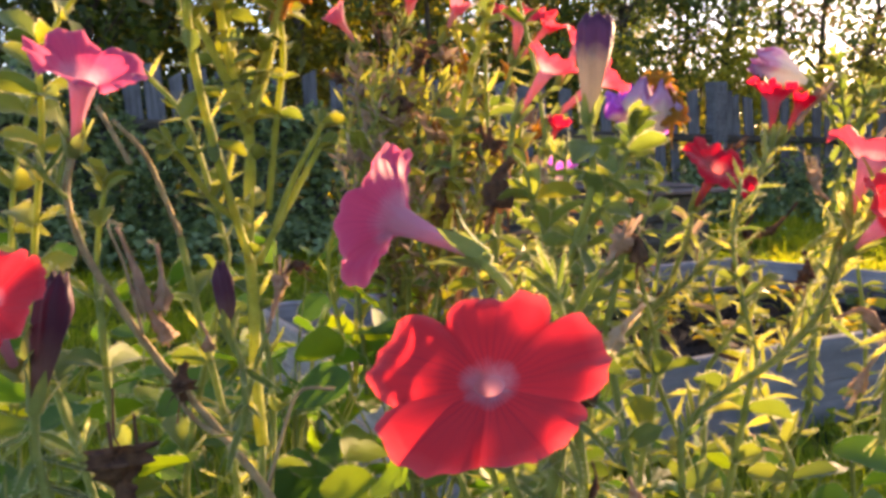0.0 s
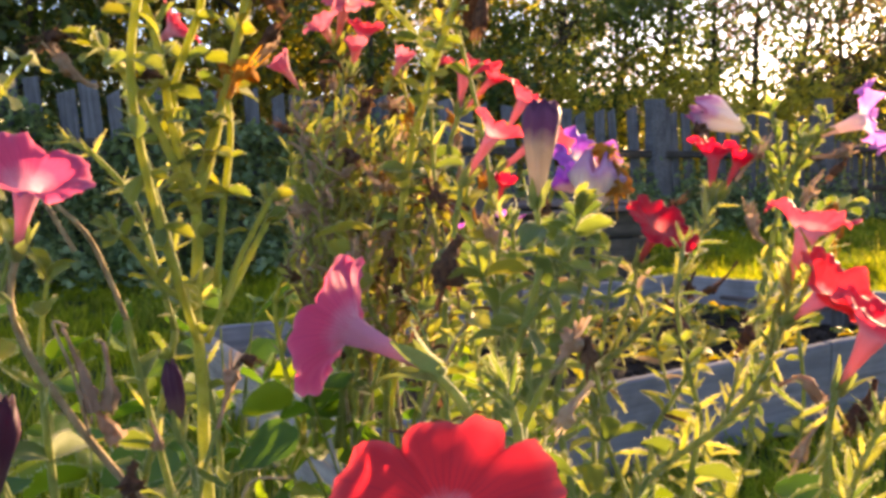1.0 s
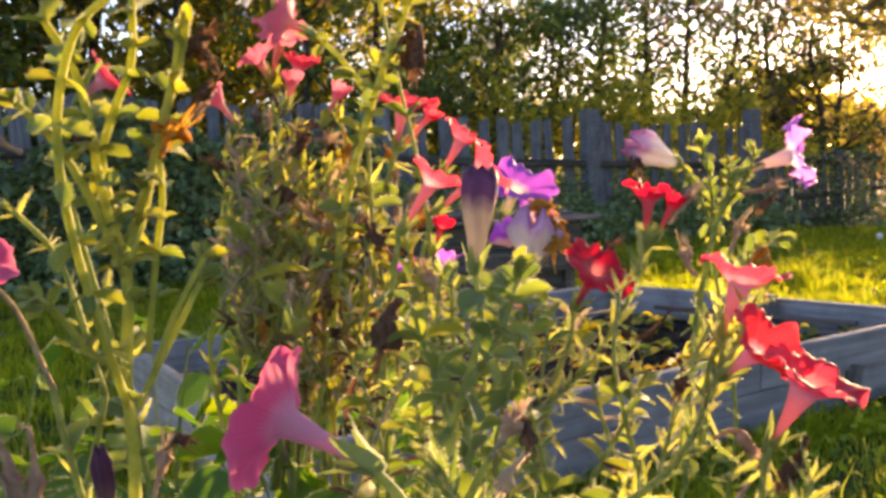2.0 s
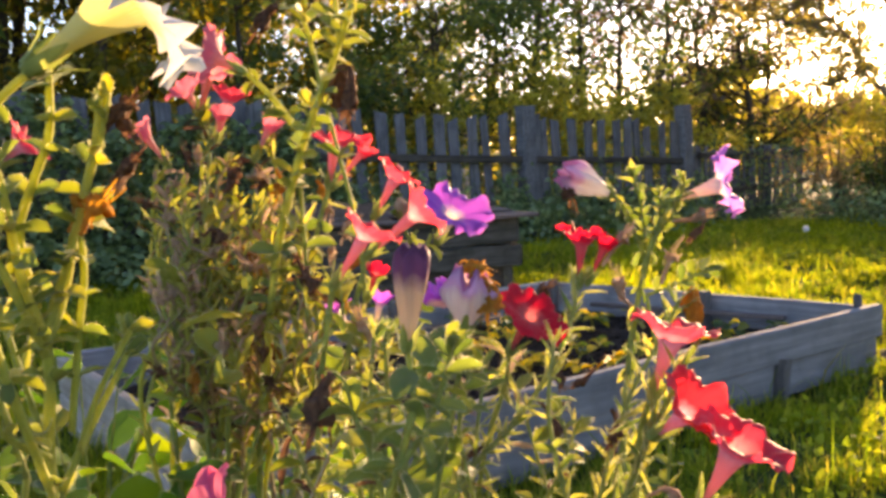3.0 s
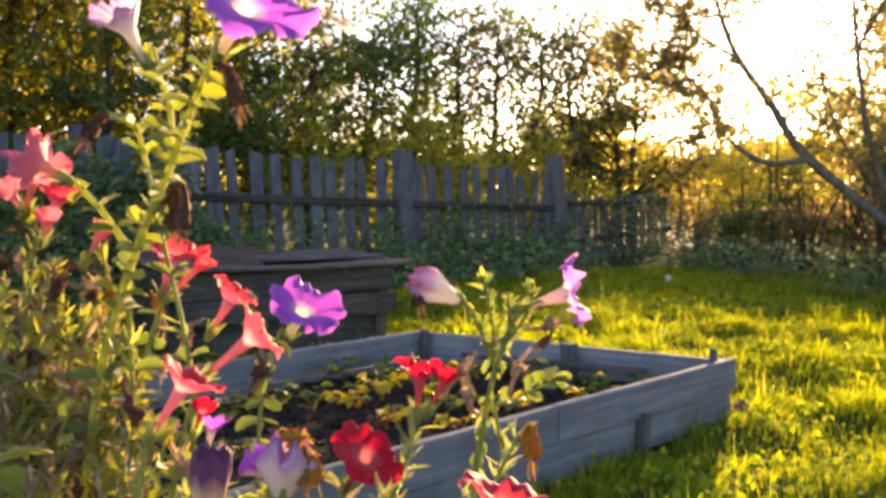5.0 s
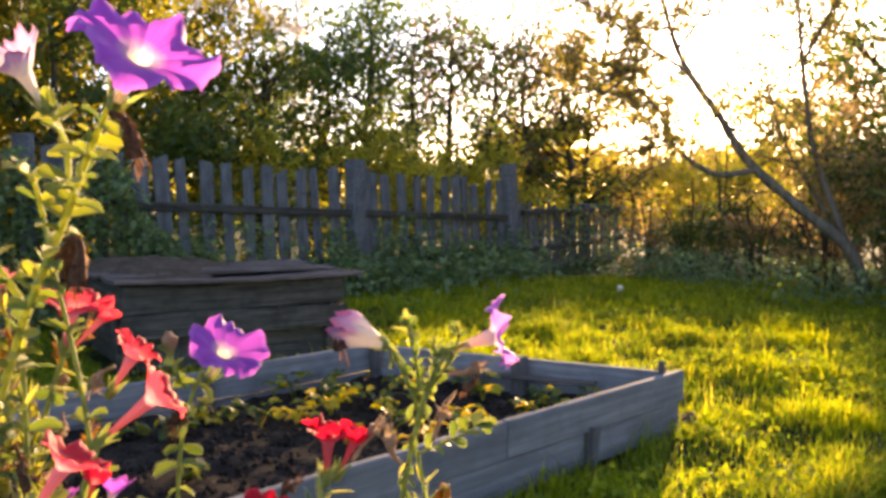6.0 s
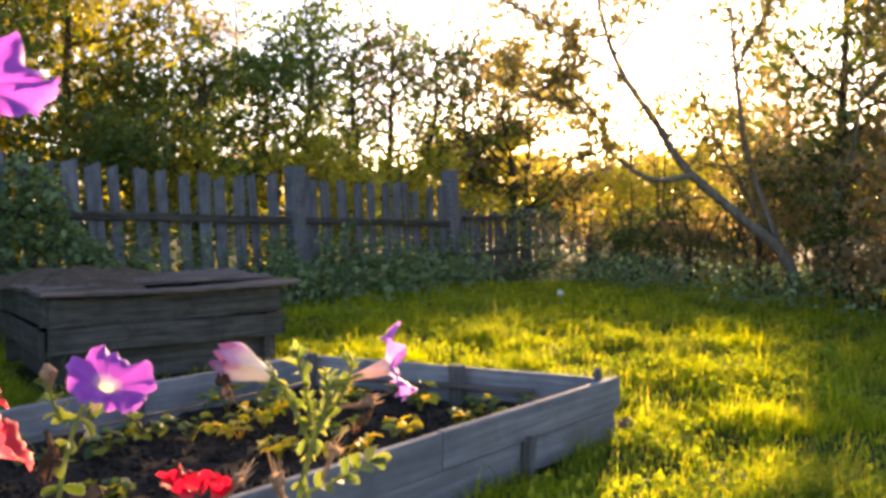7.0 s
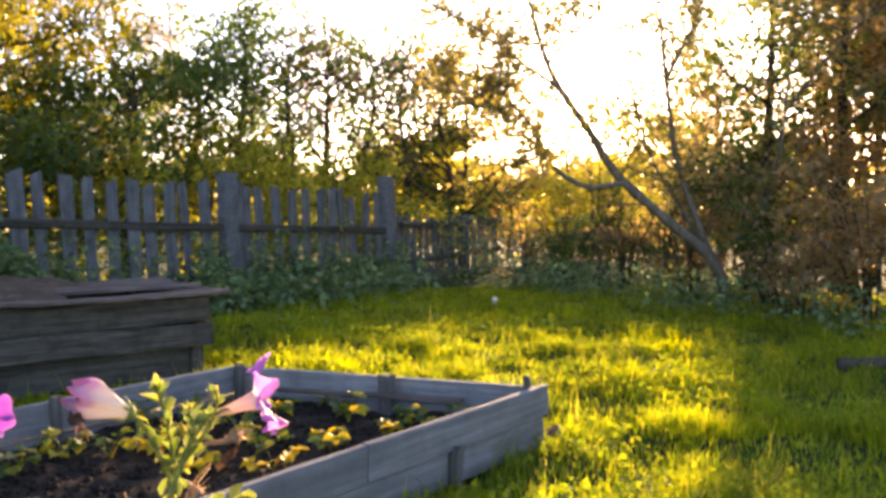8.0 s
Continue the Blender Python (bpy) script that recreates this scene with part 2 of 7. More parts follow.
M_WHITE = petal_material("petal_white", (0.54, 0.53, 0.49), (0.6, 0.59, 0.57), (0.5, 0.48, 0.13), (0.58, 0.55, 0.36), 0.35, 0.52)
M_PALE = petal_material("petal_pale", (0.6, 0.36, 0.54), (0.5, 0.16, 0.36), (0.72, 0.72, 0.62), (0.56, 0.36, 0.44), 0.42, 0.62)
M_PUFF = plain_organic("dandelion_clock", (0.75, 0.72, 0.68), (0.85, 0.83, 0.8), 200.0, 0.9, 0.4)
# lighter than the other bark: backlit haze is put into the colour
M_APPLE_BARK_HAZED = wood_material("hazed_apple_bark", (0.1, 0.075, 0.055), (0.32, 0.25, 0.18), "Z", 0.6)


# ---- geometry helpers ----
class Geo:
    """Gathers vertices, faces and uvs for one mesh."""

    def __init__(self):
        self.v, self.f, self.uv = [], [], []

    def add(self, verts, faces, uv=None):
        k = len(self.v)
        self.v.extend(tuple(p) for p in verts)
        self.f.extend(tuple(i + k for i in face) for face in faces)
        self.uv.extend(uv if uv is not None else [(0.0, 0.0)] * len(verts))

    def mesh(self, name, material, smooth=True, hair=None):
        """The mesh; with a hair material, its lone triangles are fine hairs."""
        me = bpy.data.meshes.new(name)
        me.from_pydata(self.v, [], self.f)
        me.materials.append(material)
        if hair is not None:
            me.materials.append(hair)
            me.polygons.foreach_set("material_index", [1 if len(f) == 3 else 0 for f in self.f])
        layer = me.uv_layers.new(name="UVMap")
        idx = np.empty(len(me.loops), dtype=np.int32)
        me.loops.foreach_get("vertex_index", idx)
        layer.data.foreach_set("uv", np.array(self.uv, dtype=np.float32)[idx].ravel())
        me.polygons.foreach_set("use_smooth", [smooth] * len(me.polygons))
        me.update()
        return me


def part(name, geo, material, parent=None, label="", smooth=True, m=None):
    """One mesh object under a thing or a part (or a thing of its own)."""
    me = geo.mesh(name, material, smooth) if isinstance(geo, Geo) else geo
    ob = new(name, me)
    if parent is not None:
        ob.parent = parent
    if m is not None:
        ob.matrix_basis = m
    if label:
        ob["label"] = label
    return ob


def empty(name, place=(0, 0, 0)):
    ob = new(name)
    ob.location = place
    ob.empty_display_size = 0.1
    return ob


def box_geo(size, bevel=0.004, rough=0.0, rng=None, cuts=1, sag=0.0):
    """A board about its own centre, long along x, with eased edges, saw marks and a slight bow."""
    lx, ly, lz = (s / 2 for s in size)
    b = min(bevel, ly * 0.45, lz * 0.45)
    ring = [(-ly + b, -lz), (ly - b, -lz), (ly, -lz + b), (ly, lz - b), (ly - b, lz), (-ly + b, lz), (-ly, lz - b), (-ly, -lz + b)]
    g = Geo()
    rng = rng or random.Random(1)
    xs = np.linspace(-lx, lx, cuts + 1)
    verts = []
    for x in xs:
        dz = sag * (1 - (x / lx) ** 2) if lx else 0
        j = [(rng.uniform(-rough, rough), rng.uniform(-rough, rough)) for _ in ring]
        verts += [(x + rng.uniform(-rough, rough), y + a, z + c + dz) for (y, z), (a, c) in zip(ring, j)]
    n = len(ring)
    faces = [(k * n + i, k * n + (i + 1) % n, (k + 1) * n + (i + 1) % n, (k + 1) * n + i) for k in range(cuts) for i in range(n)]
    faces += [tuple(reversed(range(n))), tuple(range(cuts * n, cuts * n + n))]
    g.add(verts, faces)
    return g


def between(a, b, up=(0, 0, 1), roll=0.0):
    """The pose of a board whose x axis runs from a to b, at their middle."""
    a, b = Vector(a), Vector(b)
    x = (b - a).normalized()
    y = Vector(up).cross(x).normalized()
    z = x.cross(y)
    m = Matrix((x, y, z)).transposed().to_4x4()
    m.translation = (a + b) / 2
    return m @ Matrix.Rotation(roll, 4, "X")


def spline(points, n):
    """Points along a smooth curve through a few given ones."""
    p = [Vector(q) for q in points]
    p = [p[0] * 2 - p[1]] + p + [p[-1] * 2 - p[-2]]
    out = []
    for i in range(1, len(p) - 2):
        for k in range(n):
            t = k / n
            a, b, c, d = p[i - 1 : i + 3]
            out.append(0.5 * (2 * b + (c - a) * t + (2 * a - 5 * b + 4 * c - d) * t * t + (3 * b - a - 3 * c + d) * t**3))
    return out + [p[-2].copy()]


def tube(geo, points, r0, r1, sides=7, rng=None, knob=0.0):
    """A tapered limb along points."""
    n = len(points)
    verts, faces, ref = [], [], Vector((0.31, 0.17, 0.93))
    for k, p in enumerate(points):
        d = (points[min(k + 1, n - 1)] - points[max(k - 1, 0)]).normalized()
        if abs(d.dot(ref)) > 0.95:
            ref = Vector((0.9, -0.3, 0.1))
        u = d.cross(ref).normalized()
        w = d.cross(u)
        r = r0 + (r1 - r0) * k / max(1, n - 1)
        for i in range(sides):
            a = 2 * math.pi * i / sides
            q = r * (1 + (rng.uniform(-knob, knob) if rng else 0))
            verts.append(p + u * math.cos(a) * q + w * math.sin(a) * q)
    for k in range(n - 1):
        for i in range(sides):
            j = (i + 1) % sides
            faces.append((k * sides + i, k * sides + j, (k + 1) * sides + j, (k + 1) * sides + i))
    faces += [tuple(reversed(range(sides))), tuple(range((n - 1) * sides, n * sides))]
    geo.add(verts, faces)


def leaf_cloud(name, material, centres, size, rng, droop=0.3, wide=0.55, upright=0.0):
    """Many folded leaves at the given places, as one mesh."""
    c = np.asarray(centres, dtype=np.float64)
    n = len(c)
    ln = rng.uniform(0.6, 1.25, n) * size
    yaw = rng.uniform(0, 2 * math.pi, n)
    pit = rng.normal(-droop, 0.6, n) + upright
    d = np.stack([np.cos(yaw) * np.cos(pit), np.sin(yaw) * np.cos(pit), np.sin(pit)], 1)
    r = np.cross(d, rng.normal(0, 0.5, (n, 3)) + [0, 0, 1.0])
    r /= np.linalg.norm(r, axis=1)[:, None] + 1e-9
    u = np.cross(r, d)
    w = ln * wide * 0.5
    cols = lambda a: a[:, None]
    base = c
    tip = c + d * cols(ln) - u * cols(ln * 0.18)
    midp = c + d * cols(ln * 0.5) - u * cols(ln * 0.04)
    fold = cols(w * rng.uniform(0.1, 0.5, n))
    la = c + d * cols(ln * 0.38) + r * cols(w) + u * fold
    lb = c + d * cols(ln * 0.38) - r * cols(w) + u * fold
    v = np.stack([base, la, tip, lb, midp], 1).reshape(-1, 3)
    k = np.arange(n)[:, None] * 5
    tri = np.concatenate([k + [0, 1, 4], k + [1, 2, 4], k + [2, 3, 4], k + [3, 0, 4]], 1).reshape(-1, 3)
    return fast_mesh(name, v, tri, material)


def fast_mesh(name, v, tri, material, smooth=True):
    me = bpy.data.meshes.new(name)
    me.vertices.add(len(v))
    me.vertices.foreach_set("co", np.ascontiguousarray(v, dtype=np.float32).ravel())
    me.loops.add(len(tri) * 3)
    me.loops.foreach_set("vertex_index", np.ascontiguousarray(tri, dtype=np.int32).ravel())
    me.polygons.add(len(tri))
    me.polygons.foreach_set("loop_start", np.arange(0, len(tri) * 3, 3, dtype=np.int32))
    me.polygons.foreach_set("use_smooth", np.full(len(tri), smooth))
    me.materials.append(material)
    me.update(calc_edges=True)
    me.validate()
    return me


def hills(x, y):
    """The lie of the lawn: gentle lumps, level under the bed."""
    lump = 0.05 * noise.noise((x * 0.7, y * 0.7, 0.3)) + 0.045 * noise.noise((x * 2.1, y * 2.1, 4.0)) + 0.018 * noise.noise((x * 5.3, y * 5.3, 6.0))
    return lump - 0.03


# ---- ground ----
def build_ground():
    g = Geo()
    xs = np.concatenate([[-220, -60, -20, -6], np.arange(-3, 15.01, 0.125), [18, 25, 45, 110, 240]])
    ys = np.concatenate([[-220, -60, -20, -6], np.arange(-3, 13.01, 0.125), [16, 25, 45, 110, 240]])
    verts = [(x, y, hills(x, y) if -3 <= x <= 15 and -3 <= y <= 13 else -0.05) for y in ys for x in xs]
    nx = len(xs)
    faces = [(j * nx + i, j * nx + i + 1, (j + 1) * nx + i + 1, (j + 1) * nx + i) for j in range(len(ys) - 1) for i in range(nx - 1)]
    g.add(verts, faces)
    return tagged(part("ground", g, M_GROUND), "uneven garden ground of dark soil and turf", "ground", kind="structure")


build_ground()

# The bed's four corners: near right, far right, far left, near left.
BED = [(1.02, 2.26), (4.25, 2.26), (3.77, 3.97), (0.98, 3.97)]


def in_bed(x, y, m=0.0):
    far = 4.25 - (y - 2.26) * 0.281
    return 1.0 - m < x < far + m and 2.26 - m < y < 3.97 + m


# Corners of the wooden box: front left, front right, back right, back left.
BOX = [(2.95, 5.5), (4.5, 5.12), (4.85, 6.45), (3.3, 6.85)]
BOX_TOP = 0.575


def in_box(x, y, m=0.0):
    p = [Vector((*c, 0)) for c in BOX]
    return all((p[(i + 1) % 4] - p[i]).normalized().cross(Vector((x, y, 0)) - p[i]).z > -m for i in range(4))


def build_grass():
    """Lawn: tufts of bent blades, thicker and taller in clumps."""
    rng = np.random.default_rng(5)
    n = 560000
    # denser towards the place from which it is seen
    rad = 0.9 + 12.2 * rng.random(n) ** 0.85
    ang = np.radians(rng.uniform(-45, 112, n))
    # thinner round the back of the planter
    m = 110000
    rad[:m] = 0.1 + 10.0 * rng.random(m) ** 0.7
    ang[:m] = np.radians(rng.uniform(105, 322, m))
    x, y = rad * np.sin(ang), rad * np.cos(ang)
    keep, hgt = [], []
    for i in range(n):
        a, b = x[i], y[i]
        if in_bed(a, b, 0.03) or in_box(a, b, 0.05) or b > 8.9 or (-0.02 < a < 0.92 and 0.13 < b < 1.02):
            continue
        c = 0.8 * noise.noise((a * 1.4, b * 1.4, 9.0)) + 0.85 * noise.noise((a * 4.2, b * 4.2, 2.0))
        if rng.random() > max(0.42, 0.75 + 1.0 * c):
            continue
        h = 0.04 + 0.1 * max(0.0, c + 0.25) ** 1.2 + 0.03 * rng.random()
        if rng.random() < 0.02:
            h *= 2.1
        edge = min(abs(b - 2.26) if a < 4.3 else 9, abs(b - 3.97) if a < 3.9 else 9)
        if edge < 0.12 or (in_bed(a, b, 0.15)):
            h *= 1.2
        if h > 0.24:
            h = 0.24
        keep.append(i)
        hgt.append(h)
    k, h = np.array(keep), np.array(hgt)
    x, y, n = x[k], y[k], len(k)
    z = np.array([hills(a, b) for a, b in zip(x, y)]) - 0.01
    yaw = rng.uniform(0, 2 * math.pi, n)
    lean = np.abs(rng.normal(0.55, 0.4, n)) * h
    w = 0.0017 + 0.0014 * rng.random(n) + 0.0003 * np.hypot(x, y)
    d = np.stack([np.cos(yaw), np.sin(yaw), np.zeros(n)], 1)
    r = np.stack([-np.sin(yaw), np.cos(yaw), np.zeros(n)], 1)
    p = np.stack([x, y, z], 1)
    up = np.array([0, 0, 1.0])
    q = p + d * (lean * 0.3)[:, None] + up * (h * 0.6)[:, None]
    t = p + d * (lean * 1.1)[:, None] + up * h[:, None]
    rw = r * w[:, None]
    v = np.stack([p - rw, p + rw, q + rw * 0.8, q - rw * 0.8, t], 1).reshape(-1, 3)
    b = np.arange(n)[:, None] * 5
    tri = np.concatenate([b + [0, 1, 2], b + [0, 2, 3], b + [3, 2, 4]], 1).reshape(-1, 3)
    ob = new("grass", fast_mesh("grass", v, tri, M_GRASS))
    return tagged(ob, "tufty yellow-green lawn grass around the bed", "grass", kind="stuff")


build_grass()


def build_broad_weeds():
    """Low broad-leaved weeds in patches of the lawn."""
    rng = np.random.default_rng(8)
    pts = []
    while len(pts) < 20000:
        a, b = rng.uniform(1.2, 9.5), rng.uniform(0.2, 7.5)
        if in_bed(a, b, 0.05) or in_box(a, b, 0.1):
            continue
        c = noise.noise((a * 1.1 + 7, b * 1.1, 3.0))
        if c < -0.05 or rng.random() > 0.35 + 2.0 * c:
            continue
        pts.append((a, b, hills(a, b) + 0.02 + 0.06 * rng.random()))
    ob = new("lawn_weeds", leaf_cloud("lawn_weeds", M_LAWN_WEED, pts, 0.04, rng, droop=-0.3, wide=0.7))
    return tagged(ob, "low broad-leaved weeds among the grass", "weeds", kind="stuff")


build_broad_weeds()


# ---- raised bed ----
def build_bed():
    rng = random.Random(3)
    bed = tagged(empty("raised_bed", (2.6, 3.1, 0)), "long raised garden bed of grey weathered planks", "raised bed")
    off = Matrix.Translation((-2.6, -3.1, 0))

    def board(a, b, z, height, thick=0.038, lean=0.0, label="", wood=None):
        m = off @ between((*a, z), (*b, z), roll=lean)
        ln = (Vector(b) - Vector(a)).length
        g = box_geo((ln, thick, height), 0.005, 0.002, rng, 10, rng.uniform(-0.004, 0.004))
        return part("plank", g, wood or M_BED_WOOD, bed, label, smooth=False, m=m)

    nr, fr, fl, nl = (Vector(c) for c in BED)
    # right side: long upper board, two lower boards with a gap
    board((1.02, 2.26), (2.86, 2.262), 0.222, 0.152)
    board((2.868, 2.262), (4.25, 2.26), 0.224, 0.15)
    board((1.02, 2.268), (3.4, 2.272), 0.07, 0.156, lean=radians(1))
    board((3.47, 2.28), (4.22, 2.27), 0.068, 0.156, lean=radians(-2))
    # far side
    board(fr + Vector((-0.03, 0.03)), fl + Vector((0, -0.03)), 0.224, 0.13)
    board(fr + Vector((-0.05, 0.05)), fl + Vector((-0.02, -0.05)), 0.08, 0.164)
    # left side
    board((2.62, 3.965), (3.76, 3.97), 0.224, 0.15)
    board((1.0, 3.985), (2.6, 3.97), 0.222, 0.145)
    board((1.0, 3.99), (3.72, 3.98), 0.068, 0.14)
    # near end
    board((0.99, 2.3), (0.985, 3.95), 0.224, 0.15, label="bleached beige plank", wood=M_BEIGE_WOOD)
    board((0.99, 2.3), (0.985, 3.95), 0.068, 0.15, wood=M_BEIGE_WOOD)

    def stake(x, y, top, w=0.045, tilt=0.0):
        g = box_geo((top, w, w * 0.8), 0.006, 0.003, rng, 4)
        m = off @ Matrix.Translation((x, y, top / 2 - 0.03)) @ Matrix.Rotation(tilt, 4, "Y") @ Matrix.Rotation(-math.pi / 2, 4, "Y")
        part("stake", g, M_BOX_STAKE, bed, "dark wooden stake", smooth=False, m=m)

    stake(4.17, 2.32, 0.375, 0.035)
    stake(3.93, 3.03, 0.345, 0.075)
    stake(3.7, 3.91, 0.345, 0.05, 0.03)
    stake(2.61, 3.925, 0.35, 0.05, -0.04)
    stake(1.06, 2.32, 0.36, 0.04)
    stake(3.43, 2.235, 0.2, 0.055, 0.08)
    # battens lying along the far board inside
    g = box_geo((1.05, 0.04, 0.022), 0.004, 0.002, rng, 6)
    part("batten", g, M_LID, bed, "loose pale batten", smooth=False, m=off @ between((4.02, 2.62, 0.215), (3.72, 3.6, 0.205)))
    soil = Geo()
    nx, ny = 66, 36
    verts = []
    for j in range(ny + 1):
        y = 2.28 + (3.95 - 2.28) * j / ny
        far = 4.22 - (y - 2.26) * 0.281
        for i in range(nx + 1):
            x = 1.02 + (far - 1.02) * i / nx
            z = 0.12 + 0.03 * noise.noise((x * 3, y * 3, 1.0)) + 0.022 * noise.noise((x * 9, y * 9, 2.0)) + 0.014 * noise.noise((x * 24, y * 24, 5.0))
            verts.append((x - 2.6, y - 3.1, z))
    soil.add(verts, [(j * (nx + 1) + i, j * (nx + 1) + i + 1, (j + 1) * (nx + 1) + i + 1, (j + 1) * (nx + 1) + i) for j in range(ny) for i in range(nx)])
    part("soil", soil, M_SOIL, bed, "dark crumbly soil")
    clods = Geo()
    for _ in range(3200):
        x, y = rng.uniform(1.05, 3.9), rng.uniform(2.32, 3.9)
        if not in_bed(x, y, -0.05):
            continue
        r = 0.004 + 0.02 * rng.random() ** 2.5
        z = 0.125 + 0.03 * noise.noise((x * 3, y * 3, 1.0))
        c = Vector((x - 2.6, y - 3.1, z))
        vs = [c + Vector((rng.uniform(0.6, 1.2) * a, rng.uniform(0.6, 1.2) * b, rng.uniform(0.6, 1.2) * d)) * r for a, b, d in ((1, 0, 0), (-1, 0, 0), (0, 1, 0), (0, -1, 0), (0, 0, 1), (0, 0, -1))]
        clods.add(vs, [(0, 2, 4), (2, 1, 4), (1, 3, 4), (3, 0, 4), (2, 0, 5), (1, 2, 5), (3, 1, 5), (0, 3, 5)])
    tagged(part("loose_soil", clods, M_SOIL, bed), kind="stuff")
    return bed


build_bed()


# ---- wooden box with a flat lid ----
def build_box():
    rng = random.Random(11)
    ox, oy = 3.9, 6.0
    box = tagged(empty("wooden_box", (ox, oy, 0)), "low weathered plank box with a warped lid, beside the fence", "box")
    off = Matrix.Translation((-ox, -oy, 0))
    c = [Vector(p) for p in BOX]

    def side(a, b, jitter, count):
        """Three planks of unlike width; the lowest stands back in the shade, the middle one juts out."""
        ln = (b - a).length
        inward = Vector((-(b - a).y, (b - a).x)).normalized()
        for low, high, back in ((0.0, 0.23, 0.1), (0.22, 0.38, -0.02), (0.395, BOX_TOP, 0.0)):
            z, o = (low + high) / 2, inward * back
            g = box_geo((ln - 0.01 + rng.uniform(-0.03, 0.03), 0.035, high - low), 0.008, 0.004, rng, count, rng.uniform(-0.008, 0.008))
            m = off @ between((*(a + o), z + rng.uniform(-0.008, 0.008)), (*(b + o), z + rng.uniform(-0.008, 0.008)), roll=rng.uniform(-jitter, jitter))
            part("plank", g, M_BOX_WOOD, box, smooth=False, m=m)

    side(c[0], c[1], 0.05, 10)
    side(c[1], c[2], 0.05, 10)
    side(c[2], c[3], 0.03, 6)
    side(c[3], c[0], 0.05, 6)
    middle = sum(c, Vector((0, 0))) / 4
    for p in c:
        g = box_geo((BOX_TOP, 0.07, 0.07), 0.008, 0.003, rng, 3)
        part("corner_post", g, M_BOX_WOOD, box, smooth=False, m=off @ Matrix.Translation((*p.lerp(middle, 0.09), BOX_TOP / 2)) @ Matrix.Rotation(-math.pi / 2, 4, "Y"))
    # lid boards run from side to side, with ragged, warped ends
    n = 8
    for k in range(n):
        f = (k + 0.5) / n
        a = c[0].lerp(c[3], f * 1.12 - 0.09)
        b = c[1].lerp(c[2], f * 1.12 - 0.09)
        d = (b - a).normalized()
        a2, b2 = a - d * rng.uniform(0.0, 0.07), b + d * rng.uniform(0.02, 0.12)
        w = (c[3] - c[0]).length / n * 1.06
        g = box_geo(((b2 - a2).length, w, 0.024), 0.005, 0.004, rng, 16, rng.uniform(-0.03, 0.02))
        m = off @ between((*a2, BOX_TOP + 0.02 + rng.uniform(0, 0.02)), (*b2, BOX_TOP + 0.018 + rng.uniform(0, 0.03)), roll=rng.uniform(-0.07, 0.07))
        part("lid_board", g, M_LID, box, "warped brown lid board", smooth=False, m=m)
    mound = Geo()
    mid = sum(c, Vector((0, 0))) / 4 + Vector((-0.32, 0.22))
    nr, na = 16, 48
    vs, fs = [], []
    for i in range(nr + 1):
        for j in range(na):
            a = 2 * math.pi * j / na
            r = i / nr * (0.62 + 0.1 * math.sin(3 * a + 1) + 0.05 * math.sin(7 * a))
            z = BOX_TOP + 0.022 + 0.1 * (1 - (i / nr) ** 2) + 0.05 * noise.noise((r * math.cos(a) * 8, r * math.sin(a) * 6, 1))
            vs.append((mid.x - ox + r * math.cos(a), mid.y - oy + r * math.sin(a), z if i < nr else BOX_TOP + 0.02))
    fs = [(i * na + j, (i + 1) * na + j, (i + 1) * na + (j + 1) % na, i * na + (j + 1) % na) for i in range(nr) for j in range(na)]
    mound.add(vs, fs)
    part("earth_mound", mound, M_EARTH, box, "heap of dry brown earth and litter")
    return box


build_box()


# ---- picket fence ----
def picket_geo(h, w, thick, slant, rng):
    """A sawn picket standing on its foot, its head cut on a slant."""
    g = Geo()
    a, t = w / 2, thick / 2
    hl, hr = h - slant * max(0, 1), h
    if slant < 0:
        hl, hr = h, h + slant
    e = 0.004
    ring = [(-a + e, -t), (a - e, -t), (a, -t + e), (a, t - e), (a - e, t), (-a + e, t), (-a, t - e), (-a, -t + e)]
    verts = []
    for lev in (0.0, 0.34, 0.7, 1.0):
        j = rng.uniform(-0.006, 0.006)
        for x, y in ring:
            top = hl + (hr - hl) * (x + a) / w
            verts.append((x + j, y + (rng.uniform(-0.002, 0.002)), top * lev))
    n = 8
    faces = [(k * n + i, k * n + (i + 1) % n, (k + 1) * n + (i + 1) % n, (k + 1) * n + i) for k in range(3) for i in range(n)]
    faces += [tuple(reversed(range(n))), tuple(range(3 * n, 4 * n))]
    g.add(verts, faces)
    return g


